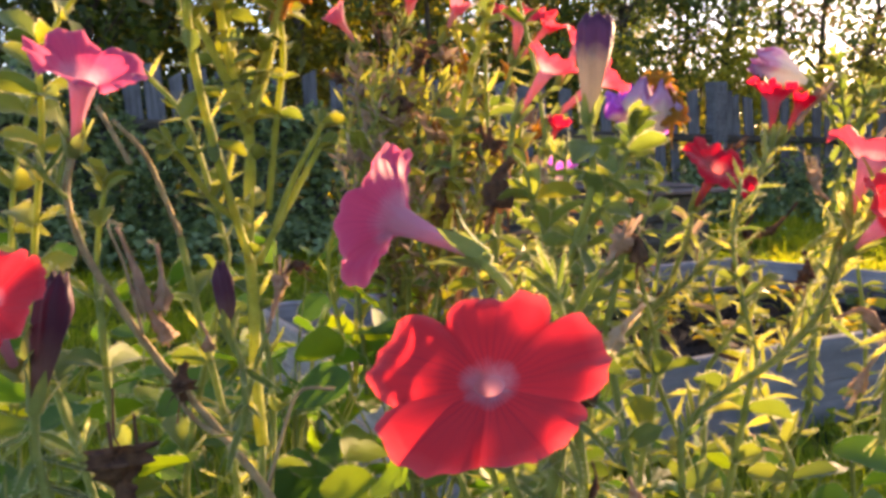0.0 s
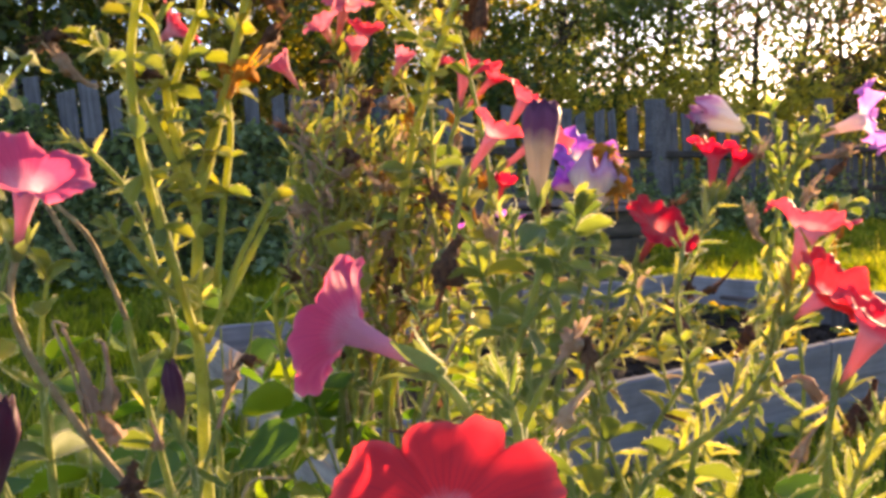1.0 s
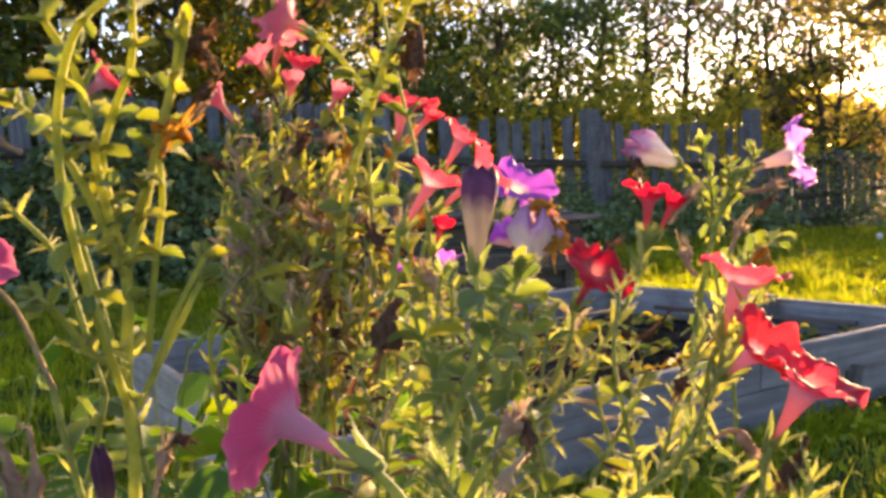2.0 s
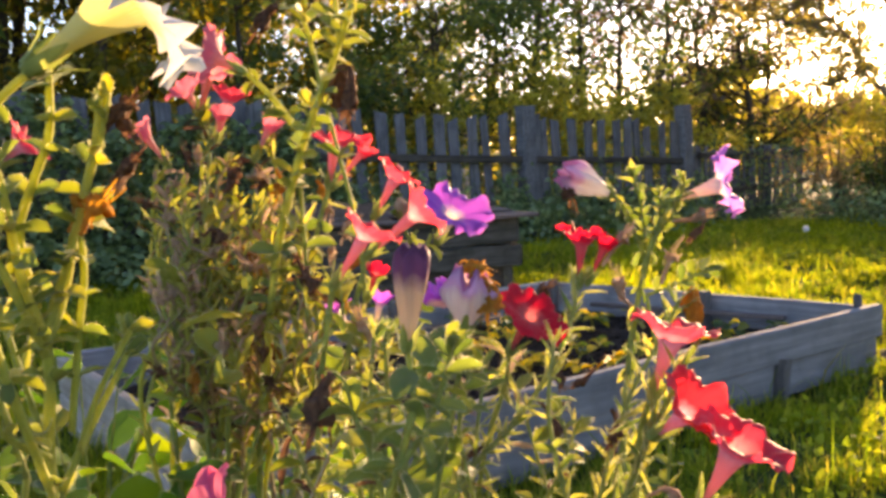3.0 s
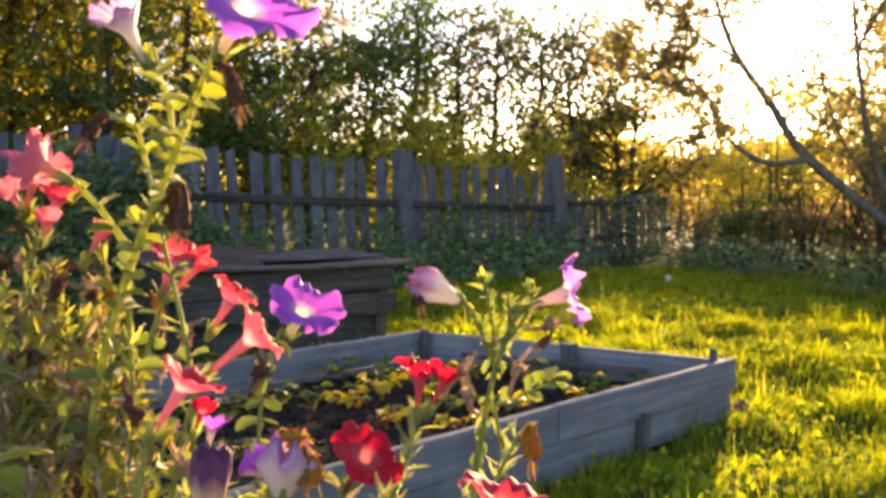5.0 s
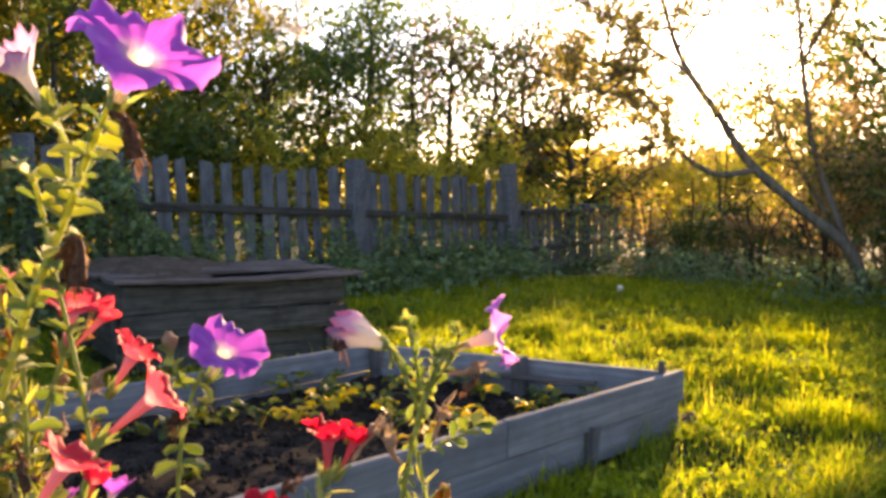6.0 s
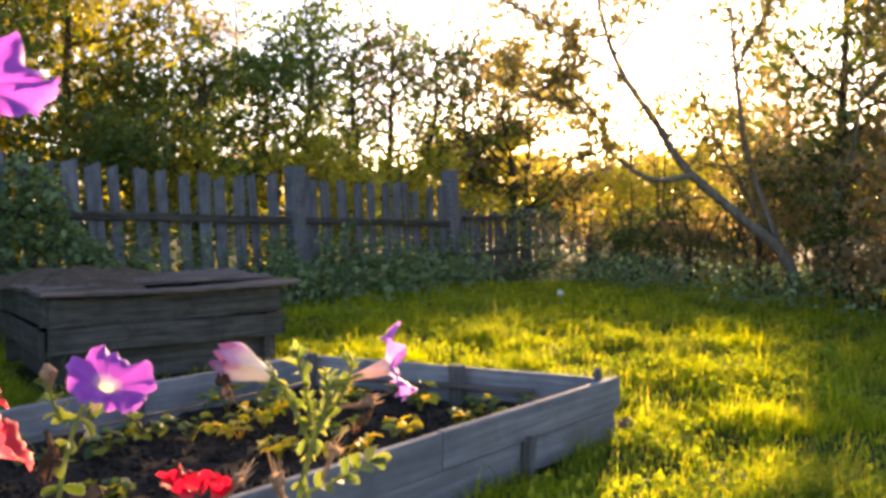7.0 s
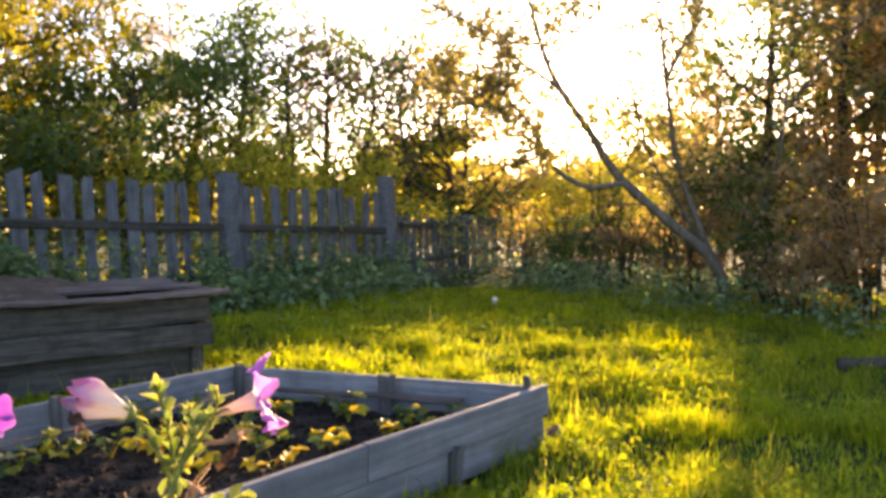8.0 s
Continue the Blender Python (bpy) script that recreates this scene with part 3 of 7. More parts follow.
def build_fence(name, a, b, top_a, top_b, spacing, w, posts, rail_a, rail_b, label, rng, lean):
    a, b = Vector(a), Vector(b)
    fence = tagged(empty(name, (*a, 0)), label, "fence")
    inv = Matrix.Translation((-a.x, -a.y, 0))
    d = (b - a).normalized()
    yaw = math.atan2(d.y, d.x)
    ln = (b - a).length
    s = 0.05
    while s < ln:
        f = s / ln
        p = a + d * s
        top = top_a + (top_b - top_a) * f + rng.uniform(-0.05, 0.05)
        ww = w * rng.uniform(0.75, 1.2)
        if not any(abs(s - q * ln) < 0.13 for q, *_ in posts):
            g = picket_geo(top + 0.1, ww, 0.022, rng.choice((0.05, 0.04, -0.03, 0.015, 0.06)), rng)
            m = inv @ Matrix.Translation((p.x, p.y, -0.1)) @ Matrix.Rotation(yaw, 4, "Z") @ Matrix.Rotation(-lean + rng.uniform(-0.03, 0.03), 4, "Y") @ Matrix.Rotation(rng.uniform(-0.03, 0.03), 4, "X")
            part("picket", g, M_FENCE_WOOD, fence, smooth=False, m=m)
        s += spacing * rng.uniform(0.82, 1.2)
    nrm = Vector((-d.y, d.x))
    for zf in (1.0, 0.38):
        e0, e1 = (*(a - nrm * 0.045), rail_a * zf), (*(b - nrm * 0.045), rail_b * zf)
        g = box_geo(((Vector(e1) - Vector(e0)).length, 0.06, 0.085), 0.022, 0.006, rng, 14)
        part("rail", g, M_RAIL_WOOD, fence, smooth=False, m=inv @ between(e0, e1))
    for q, ww, top, tilt in posts:
        p = a + d * (q * ln) - nrm * 0.03
        g = box_geo((top + 0.15, ww, ww * 0.8), 0.014, 0.005, rng, 6)
        m = inv @ Matrix.Translation((p.x, p.y, -0.15)) @ Matrix.Rotation(yaw, 4, "Z") @ Matrix.Rotation(-tilt, 4, "Y") @ Matrix.Translation((0, 0, (top + 0.15) / 2)) @ Matrix.Rotation(-math.pi / 2, 4, "Y") @ Matrix.Rotation(math.pi / 2, 4, "X")
        part("post", g, M_FENCE_WOOD, fence, "stout leaning grey post", smooth=False, m=m)
    return fence


F0, F1, F2 = (-4.3, 8.3), (10.5, 8.3), (15.4, 9.6)
build_fence("picket_fence", F0, F1, 1.9, 1.34, 0.228, 0.15, [(0.16, 0.16, 1.8, 0.02), (0.53, 0.16, 1.7, 0.02), (0.793, 0.2, 1.58, 0.02), (0.997, 0.2, 1.6, 0.09)], 1.4, 0.82, "old grey picket fence with slanted tops, overgrown by weeds", random.Random(21), 0.045)
build_fence("low_fence", (10.62, 8.3), F2, 1.0, 0.95, 0.17, 0.1, [(0.6, 0.12, 1.0, 0.05)], 0.9, 0.86, "low weathered picket fence running on past the post", random.Random(22), 0.03)


# ---- trees and shrubs ----
def shades_lawn(p, rng):
    """Whether a leaf at p would stand between the sun and the open lawn or the petunias."""
    k = p[2] / TO_SUN.z
    x, y = p[0] - TO_SUN.x * k, p[1] - TO_SUN.y * k
    w = 0.4 * noise.noise((x * 0.9, y * 0.9, 7.0))
    if 2.0 + w < x < 8.7 + w and 0.8 + w < y < 5.3 + w and y > 0.26 * x + 1.2 * w and x + 0.9 * y < 11.3 + w:
        return rng.random() < 0.985
    k = (p[2] - 1.0) / TO_SUN.z
    x, y = p[0] - TO_SUN.x * k, p[1] - TO_SUN.y * k
    return k > 0 and -0.3 < x < 1.4 and -0.1 < y < 1.4 and rng.random() < 0.95


def limbs_of(base, height, spread, rng, lean=(0, 0), n=9, r=0.09, bare=0.3):
    """Trunk and limbs: lists of spline points with radii."""
    base = Vector(base)
    top = base + Vector((lean[0], lean[1], height))
    bend = Vector((rng.uniform(-0.15, 0.15), rng.uniform(-0.15, 0.15), 0)) * height * 0.3
    trunk = spline([base - Vector((0, 0, 0.15)), base.lerp(top, 0.35) + bend, base.lerp(top, 0.7) - bend * 0.5, top], 6)
    out = [(trunk, r, r * 0.15)]
    tips = []
    for i in range(n):
        f = bare + (1 - bare) * (i + rng.random()) / n
        p = trunk[min(len(trunk) - 1, int(f * (len(trunk) - 1)))]
        a = rng.uniform(0, 2 * math.pi)
        ln = spread * (1.15 - 0.7 * f) * rng.uniform(0.7, 1.2)
        d = Vector((math.cos(a), math.sin(a), rng.uniform(0.25, 0.9))).normalized()
        q = p + d * ln
        limb = spline([p, p.lerp(q, 0.5) + Vector((0, 0, -0.06 * ln)), q], 5)
        out.append((limb, r * 0.42 * (1.1 - f * 0.5), r * 0.06))
        tips.append((limb, ln))
        for _ in range(3):
            s = limb[rng.randrange(3, len(limb))]
            dd = (d + Vector((rng.uniform(-1, 1), rng.uniform(-1, 1), rng.uniform(-0.3, 0.8)))).normalized()
            e = s + dd * ln * rng.uniform(0.3, 0.55)
            twig = spline([s, s.lerp(e, 0.5) + Vector((0, 0, 0.03)), e], 4)
            out.append((twig, r * 0.16, r * 0.03))
            tips.append((twig, ln * 0.5))
    return out, tips


def crown_points(tips, count, puff, rng, gap=0.0):
    """Leaf places: clumps round the limbs, with gaps of sky between them."""
    pts = []
    tries = 0
    while len(pts) < count and tries < count:
        tries += 1
        limb, ln = tips[rng.randrange(len(tips))]
        f = rng.random() ** 0.6
        p = limb[int(f * (len(limb) - 1))]
        c = (p.x + rng.gauss(0, puff), p.y + rng.gauss(0, puff), p.z + rng.gauss(0, puff * 0.8))
        if noise.noise((c[0] * 1.5, c[1] * 1.5, c[2] * 1.8)) < gap - 0.35:
            continue
        s = puff * rng.uniform(0.25, 0.6)
        for _ in range(rng.randrange(6, 16)):
            q = (c[0] + rng.gauss(0, s), c[1] + rng.gauss(0, s), c[2] + rng.gauss(0, s * 0.6))
            if q[2] > 0.05 and not shades_lawn(q, rng):
                pts.append(q)
    return pts


def tree(name, base, height, spread, leaves, leaf_size, material, label, seed, lean=(0, 0), n=10, r=0.09, bare=0.3, puff=0.28, bark=None, gap=0.0, category="tree"):
    rng = random.Random(seed)
    out, tips = limbs_of((0, 0, 0), height, spread, rng, lean, n, r, bare)
    t = tagged(empty(name, base), label, category)
    g = Geo()
    for pts, r0, r1 in out:
        tube(g, pts, r0, r1, 7 if r0 > 0.03 else 4, rng, 0.08)
    part("trunk", g, bark or M_BARK, t)
    moved = [([q + Vector(base) for q in limb], ln) for limb, ln in tips]
    pts = crown_points(moved, leaves, puff, rng, gap)
    local = np.array(pts) - np.array(base)
    part("crown", leaf_cloud("crown", material, local, leaf_size, np.random.default_rng(seed)), material, t)
    return t


def build_trees():
    green, yellow, pale, russet = M_TREE_GREEN, M_TREE_YELLOW, M_BIRCH_WASHED, M_RUSSET_HAZED
    # behind the fence, from the shady end to the post
    for i, (x, y, h) in enumerate(((-4.5, 10.5, 5.0), (-2.6, 10.0, 4.6), (-0.8, 10.6, 5.4), (0.9, 10.0, 4.2), (2.4, 11.4, 5.6))):
        tree("green_tree", (x, y, 0), h, 1.7, 5200, 0.14, M_TREE_DARK, "dark green tree close behind the picket fence", 40 + i, n=14, bare=0.06, puff=0.38)
    for i, (x, y, h) in enumerate(((-5.0, 14.0, 6.5), (-2.0, 14.2, 7.0), (0.8, 14.0, 6.6), (3.0, 14.5, 7.2), (5.2, 14.2, 6.8))):
        tree("dark_tree", (x, y, 0), h, 2.1, 6000, 0.16, M_TREE_DARK if x < 2 else M_TREE_OLIVE, "tall dense tree in the shade beyond the fence", 140 + i, n=18, bare=0.05, puff=0.5)
    tree("yellow_tree", (3.3, 10.4, 0), 5.6, 1.6, 5600, 0.14, M_TREE_OLIVE, "yellowing autumn tree behind the picket fence", 31, n=16, bare=0.1, puff=0.34)
    tree("yellow_tree", (6.2, 11.2, 0), 5.4, 1.6, 7500, 0.13, M_TREE_OLIVE, "yellowing autumn tree behind the picket fence", 47, n=18, bare=0.1, puff=0.36)
    for i, (x, y, h) in enumerate(((4.3, 11.8, 6.6), (5.5, 12.8, 6.8), (2.9, 12.0, 6.4))):
        tree("yellow_tree", (x, y, 0), h, 1.9, 8000, 0.15, M_TREE_OLIVE, "dense yellowing tree in the shade behind the fence", 160 + i, n=20, bare=0.08, puff=0.45)
    tree("green_tree", (4.4, 9.7, 0), 3.0, 1.1, 2600, 0.12, green, "dark green tree close behind the picket fence", 32, n=12, bare=0.1, puff=0.32)
    for i, (x, y, h, k) in enumerate(((6.4, 10.2, 2.4, 0), (7.5, 10.4, 3.0, 0), (8.7, 10.6, 3.3, 0), (9.7, 10.7, 4.3, 0), (10.9, 10.9, 4.0, 0), (11.9, 11.0, 4.0, 1), (12.9, 10.9, 4.1, 0), (13.8, 10.8, 4.1, 1), (14.7, 10.5, 3.9, 0), (15.6, 10.6, 3.3, 1))):
        tree("maple_tree", (x, y, 0), h, 1.55, 2500, 0.12, M_MAPLE_RUSSET if k else green, "young maple standing above the fence tops", 70 + i, lean=(0.2, 0), n=17, bare=0.22, puff=0.32, gap=0.2)
    for i, (x, y, h) in enumerate(((5.6, 9.5, 1.9), (6.9, 9.5, 2.0), (8.2, 9.5, 2.1), (9.4, 9.4, 2.0), (10.6, 9.5, 1.9), (11.8, 9.7, 1.8))):
        tree("yellow_shrub", (x, y, 0), h, 0.85, 1700, 0.11, green if i == 0 else yellow, "yellow-green shrub looking over the fence", 80 + i, n=10, bare=0.1, puff=0.26, r=0.04, category="shrub")
    # birches far behind, the wash of light put into their leaf colour
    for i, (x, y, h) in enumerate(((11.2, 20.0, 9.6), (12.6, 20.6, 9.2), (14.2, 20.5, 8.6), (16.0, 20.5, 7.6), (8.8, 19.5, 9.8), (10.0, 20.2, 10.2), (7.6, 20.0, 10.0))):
        tree("birch_tree", (x, y, 0), h, 1.8, 3800, 0.15, pale, "tall birch far behind the garden, light wash in its leaf colour", 50 + i, n=20, bare=0.25, puff=0.4, gap=0.12, bark=M_BIRCH, r=0.11)
    # yellow-green thicket beyond the low fence
    for i, (x, y, h) in enumerate(((15.0, 11.2, 2.2), (16.6, 11.6, 2.4), (18.0, 11.0, 2.4), (19.4, 10.2, 2.7), (21.0, 9.6, 3.0), (22.4, 12, 3.4), (18.2, 8.8, 2.3), (20.6, 8.0, 2.8), (24.0, 9.5, 3.6))):
        tree("yellow_shrub", (x, y, 0), h, 1.2, 2300, 0.14, russet if i % 3 == 2 else yellow, "yellow-green thicket beyond the low fence", 60 + i, n=11, bare=0.06, puff=0.4, r=0.05, category="shrub")


build_trees()


def build_leaning_tree():
    """The old many-stemmed apple tree through which the sun shines."""
    rng = random.Random(71)
    base = Vector((10.75, 3.5, 0))
    t = tagged(empty("apple_tree", base), "old leaning apple tree with sparse backlit leaves", "tree")
    # the leaning trunk, its arching limbs, then the upright stems from the same root
    stems = [
        ([(0.0, -0.05, -0.1), (-0.25, 0.09, 0.54), (-0.51, 0.49, 0.97), (-0.84, 1.0, 1.52), (-1.03, 1.29, 2.06), (-1.21, 1.59, 2.57), (-1.31, 1.79, 3.15), (-1.38, 1.93, 3.9)], 0.15, 18),
        ([(-0.86, 0.95, 1.43), (-1.3, 1.2, 1.4), (-1.56, 1.53, 1.69), (-1.64, 1.64, 2.03), (-1.81, 1.89, 2.37), (-1.97, 2.14, 2.59), (-2.15, 2.4, 2.67)], 0.07, 26),
        ([(-1.59, 1.53, 1.69), (-1.85, 1.6, 1.69), (-1.99, 1.73, 1.59), (-2.08, 1.85, 1.47)], 0.03, 8),
        ([(0.17, -0.03, -0.1), (0.0, 0.27, 0.74), (-0.15, 0.55, 1.63), (-0.18, 0.65, 2.26), (-0.19, 0.73, 2.93), (-0.19, 0.76, 3.37), (-0.2, 0.84, 4.1)], 0.09, 26),
        ([(-0.19, 0.7, 2.66), (-0.09, 0.44, 3.22), (0.04, 0.3, 3.71), (0.13, 0.21, 4.2)], 0.05, 18),
        ([(0.05, 0.15, 0.3), (0.05, 0.46, 0.93), (-0.11, 0.85, 1.64), (-0.2, 1.01, 2.14), (-0.23, 1.1, 2.63)], 0.06, 16),
        ([(-1.22, 1.6, 2.55), (-1.48, 1.7, 2.68), (-1.7, 1.96, 2.9), (-1.9, 2.26, 3.18), (-2.15, 2.63, 3.43)], 0.045, 26),
        ([(0.41, -0.1, -0.1), (0.52, -0.11, 0.73), (0.71, -0.31, 1.47), (0.83, -0.39, 2.28), (0.9, -0.43, 3.1), (0.98, -0.46, 4.1)], 0.08, 30),
        ([(-1.7, 1.75, 2.17), (-1.96, 1.95, 2.24), (-2.18, 2.23, 2.32), (-2.35, 2.49, 2.5)], 0.035, 18),
        ([(-1.27, 1.68, 2.8), (-1.19, 1.45, 3.1), (-0.98, 1.18, 3.4), (-0.86, 1.03, 3.9)], 0.04, 12),
        ([(0.85, -0.4, 2.3), (0.75, -0.9, 2.9), (0.7, -1.3, 3.3), (0.6, -1.8, 3.9)], 0.045, 26),
    ]
    g = Geo()
    tips = []
    for pts, r, twigs in stems:
        line = spline(pts, 7)
        tube(g, line, r * 0.5, r * 0.12, 8, rng, 0.1)
        for k in range(twigs):
            f = 0.3 + 0.7 * rng.random()
            s = line[int(f * (len(line) - 1))]
            d = Vector((rng.uniform(-0.7, 0.5), rng.uniform(-1, 1.2), rng.uniform(-0.25, 0.9))).normalized()
            e = s + d * rng.uniform(0.35, 1.0)
            twig = spline([s, s.lerp(e, 0.5) + Vector((0, 0, rng.uniform(-0.06, 0.08))), e], 5)
            tube(g, twig, 0.014, 0.003, 4)
            tips.append((twig, 0.7))
            for _ in range(2):
                s2 = twig[rng.randrange(2, len(twig))]
                e2 = s2 + Vector((rng.uniform(-1, 1), rng.uniform(-1, 1), rng.uniform(-0.4, 0.8))).normalized() * rng.uniform(0.15, 0.4)
                tw = spline([s2, s2.lerp(e2, 0.5), e2], 3)
                tube(g, tw, 0.006, 0.002, 3)
                tips.append((tw, 0.3))
    part("trunk", g, M_APPLE_BARK_HAZED, t)
    moved = [([q + base for q in limb], ln) for limb, ln in tips]
    pts = []
    while len(pts) < 9500:
        limb, _ = rng.choice(moved)
        p = limb[rng.randrange(len(limb))]
        q = (p.x + rng.gauss(0, 0.07), p.y + rng.gauss(0, 0.07), p.z + rng.gauss(0, 0.06))
        if not shades_lawn(q, rng) or rng.random() < 0.6:
            pts.append(q)
    local = np.array(pts) - np.array(base)
    part("crown", leaf_cloud("crown", M_APPLE_LEAF, local, 0.078, np.random.default_rng(71), wide=0.65), M_APPLE_LEAF, t)


build_leaning_tree()


def shrub(base, height, width, leaves, size, material, label, seed, name="bush"):
    """A bush: many thin stems from the ground and small leaves."""
    rng = random.Random(seed)
    b = tagged(empty(name, base), label, "bush")
    tips = []
    for _ in range(14):
        g = Geo()
        a = rng.uniform(0, 2 * math.pi)
        r = width * rng.uniform(0.1, 1.0)
        h = height * rng.uniform(0.55, 1.1) * (1 - 0.35 * (r / width) ** 2)
        e = Vector((r * math.cos(a), r * math.sin(a), h))
        line = spline([(e.x * 0.2, e.y * 0.2, -0.05), (e.x * 0.5, e.y * 0.5, h * 0.6), e], 5)
        tube(g, line, 0.016, 0.004, 4)
        tips.append((line, h))
        for _ in range(3):
            s = line[rng.randrange(4, len(line))]
            q = s + Vector((rng.uniform(-1, 1), rng.uniform(-1, 1), rng.uniform(-0.2, 0.7))) * 0.3 * height
            tw = spline([s, s.lerp(q, 0.5), q], 3)
            tube(g, tw, 0.006, 0.002, 3)
            tips.append((tw, 0.3))
        part("stem", g, M_BARK, b)
    moved = [([q + Vector(base) for q in limb], ln) for limb, ln in tips]
    pts = crown_points(moved, leaves, 0.17, rng, -0.05)
    part("foliage", leaf_cloud("foliage", material, np.array(pts) - np.array(base), size, np.random.default_rng(seed)), material, b)
    return b


def build_bushes():
    dusk, green = M_RUSSET_HAZED, M_TREE_GREEN
    spec = [
        (12.4, 7.2, 1.2, 0.8, 1), (12.2, 6.4, 1.35, 0.8, 0), (12.6, 5.6, 1.5, 0.9, 1), (12.2, 4.9, 1.5, 0.8, 0),
        (11.6, 4.2, 1.4, 0.8, 1), (10.9, 3.1, 1.2, 0.8, 0), (10.2, 2.6, 1.1, 0.7, 1), (10.4, 1.9, 1.7, 0.9, 0),
        (9.9, 1.2, 1.8, 0.9, 1), (10.4, 0.4, 2.0, 1.0, 0), (13.6, 6.6, 1.9, 1.0, 0), (14.0, 5.2, 2.0, 1.0, 1),
        (13.4, 4.0, 2.3, 1.1, 0), (12.6, 2.6, 2.6, 1.2, 1), (12.0, 1.2, 2.9, 1.2, 0), (11.6, -0.4, 3.0, 1.2, 1),
    ]
    for i, (x, y, h, w, kind) in enumerate(spec):
        shrub((x, y, 0), h, w, int((1100 if y < 4.5 else 800) * h), 0.08 if h < 2 else 0.12, dusk if kind or y < 3 else green, "shady garden bush at the end of the lawn" if h < 2 else "tall bush in the dusky hedge behind the lawn", 100 + i)
    for i, (x, y, h) in enumerate(((13.5, 1.8, 5.0), (12.6, 0.6, 5.4), (11.6, -0.8, 5.4), (15.5, 3.4, 4.6), (16.5, 5.6, 3.6), (11.2, -2.4, 5.2), (14.5, 2.6, 4.4), (13.0, 3.7, 4.8), (12.7, 2.7, 5.2))):
        tree("hedge_tree", (x, y, 0), h, 1.8, 3800, 0.12, dusk if i % 2 == 0 else green, "leafy tree in the dusky hedge", 130 + i, n=15, bare=0.15, puff=0.36, r=0.09, gap=0.05)


build_bushes()


def build_fence_weeds():
    """Nettles, vines and weeds along the foot of the fence."""
    rng = np.random.default_rng(17)
    pts = []
    while len(pts) < 19500:
        x = rng.uniform(-4.3, 10.6)
        y = 8.3 - abs(rng.normal(0, 0.45)) + 0.18
        top = (0.5 + 0.4 * noise.noise((x * 0.9, 0.0, 5.0)) + 0.35 * noise.noise((x * 3.1, 1.0, 5.0))) * (1 - 0.75 * min(1, (8.3 - y) / 1.3))
        if in_box(x, y, 0.05):
            continue
        pts.append((x, y, rng.random() ** 0.8 * max(0.12, top)))
    for _ in range(150):
        x0, h = rng.uniform(-3.5, 10.2), rng.uniform(0.4, 1.0)
        for _ in range(int(38 * h)):
            f = rng.random()
            pts.append((x0 + 0.12 * math.sin(5 * f + x0) + rng.normal(0, 0.05), 8.3 - 0.06 - abs(rng.normal(0, 0.05)), f * h))
    while len(pts) < 40000:
        x = rng.uniform(-4.3, 5.4)
        top = (1.45 + 0.5 * noise.noise((x * 1.3, 3.0, 5.0)) + 0.3 * noise.noise((x * 4.0, 4.0, 5.0))) * min(1.0, (5.6 - x) / 1.5)
        pts.append((x, 8.3 - 0.07 - abs(rng.normal(0, 0.12)), rng.random() ** 0.7 * top))
    while len(pts) < 45500:
        x = rng.uniform(-4.3, 14.0)
        top = 1.1 + 0.5 * noise.noise((x * 1.1, 7.0, 5.0)) + 0.35 * noise.noise((x * 3.7, 8.0, 5.0))
        pts.append((x, 8.55 + abs(rng.normal(0, 0.3)), rng.random() * max(0.3, top)))
    ob = new("fence_weeds", leaf_cloud("fence_weeds", M_WEED, pts, 0.085, rng, droop=0.1, wide=0.7))
    tagged(ob, "dark green nettles and vines along the fence", "weeds", kind="stuff")
    pts = []
    for _ in range(4500):
        a = rng.uniform(0, 1)
        if noise.noise((a * 9, 1.0, 3.0)) < -0.05 and rng.random() < 0.8:
            continue
        x, y = 12.3 - 2.6 * a + rng.normal(0, 0.3), 7.3 - 6.3 * a + rng.normal(0, 0.3)
        pts.append((x - 0.5, y, rng.random() ** 1.4 * 0.45))
    ob = new("hedge_weeds", leaf_cloud("hedge_weeds", M_WEED, pts, 0.07, rng, droop=0.1, wide=0.6))
    tagged(ob, "low green weeds along the foot of the hedge", "weeds", kind="stuff")


build_fence_weeds()


def build_far_woods():
    """The low line of woods that closes the view all round."""
    rng = np.random.default_rng(23)
    pts = []
    while len(pts) < 30000:
        a = rng.uniform(-math.pi, math.pi)
        r = rng.uniform(44, 52)
        top = 3.4 + 1.6 * noise.noise((math.cos(a) * 9, math.sin(a) * 9, 1.0)) + 0.9 * noise.noise((math.cos(a) * 30, math.sin(a) * 30, 2.0))
        pts.append((r * math.sin(a), r * math.cos(a), rng.random() * top))
    ob = new("far_woods", leaf_cloud("far_woods", M_TREE_YELLOW, pts, 0.75, rng, wide=0.8))
    tagged(ob, "distant line of yellow-green woods", "woods", kind="stuff")


build_far_woods()


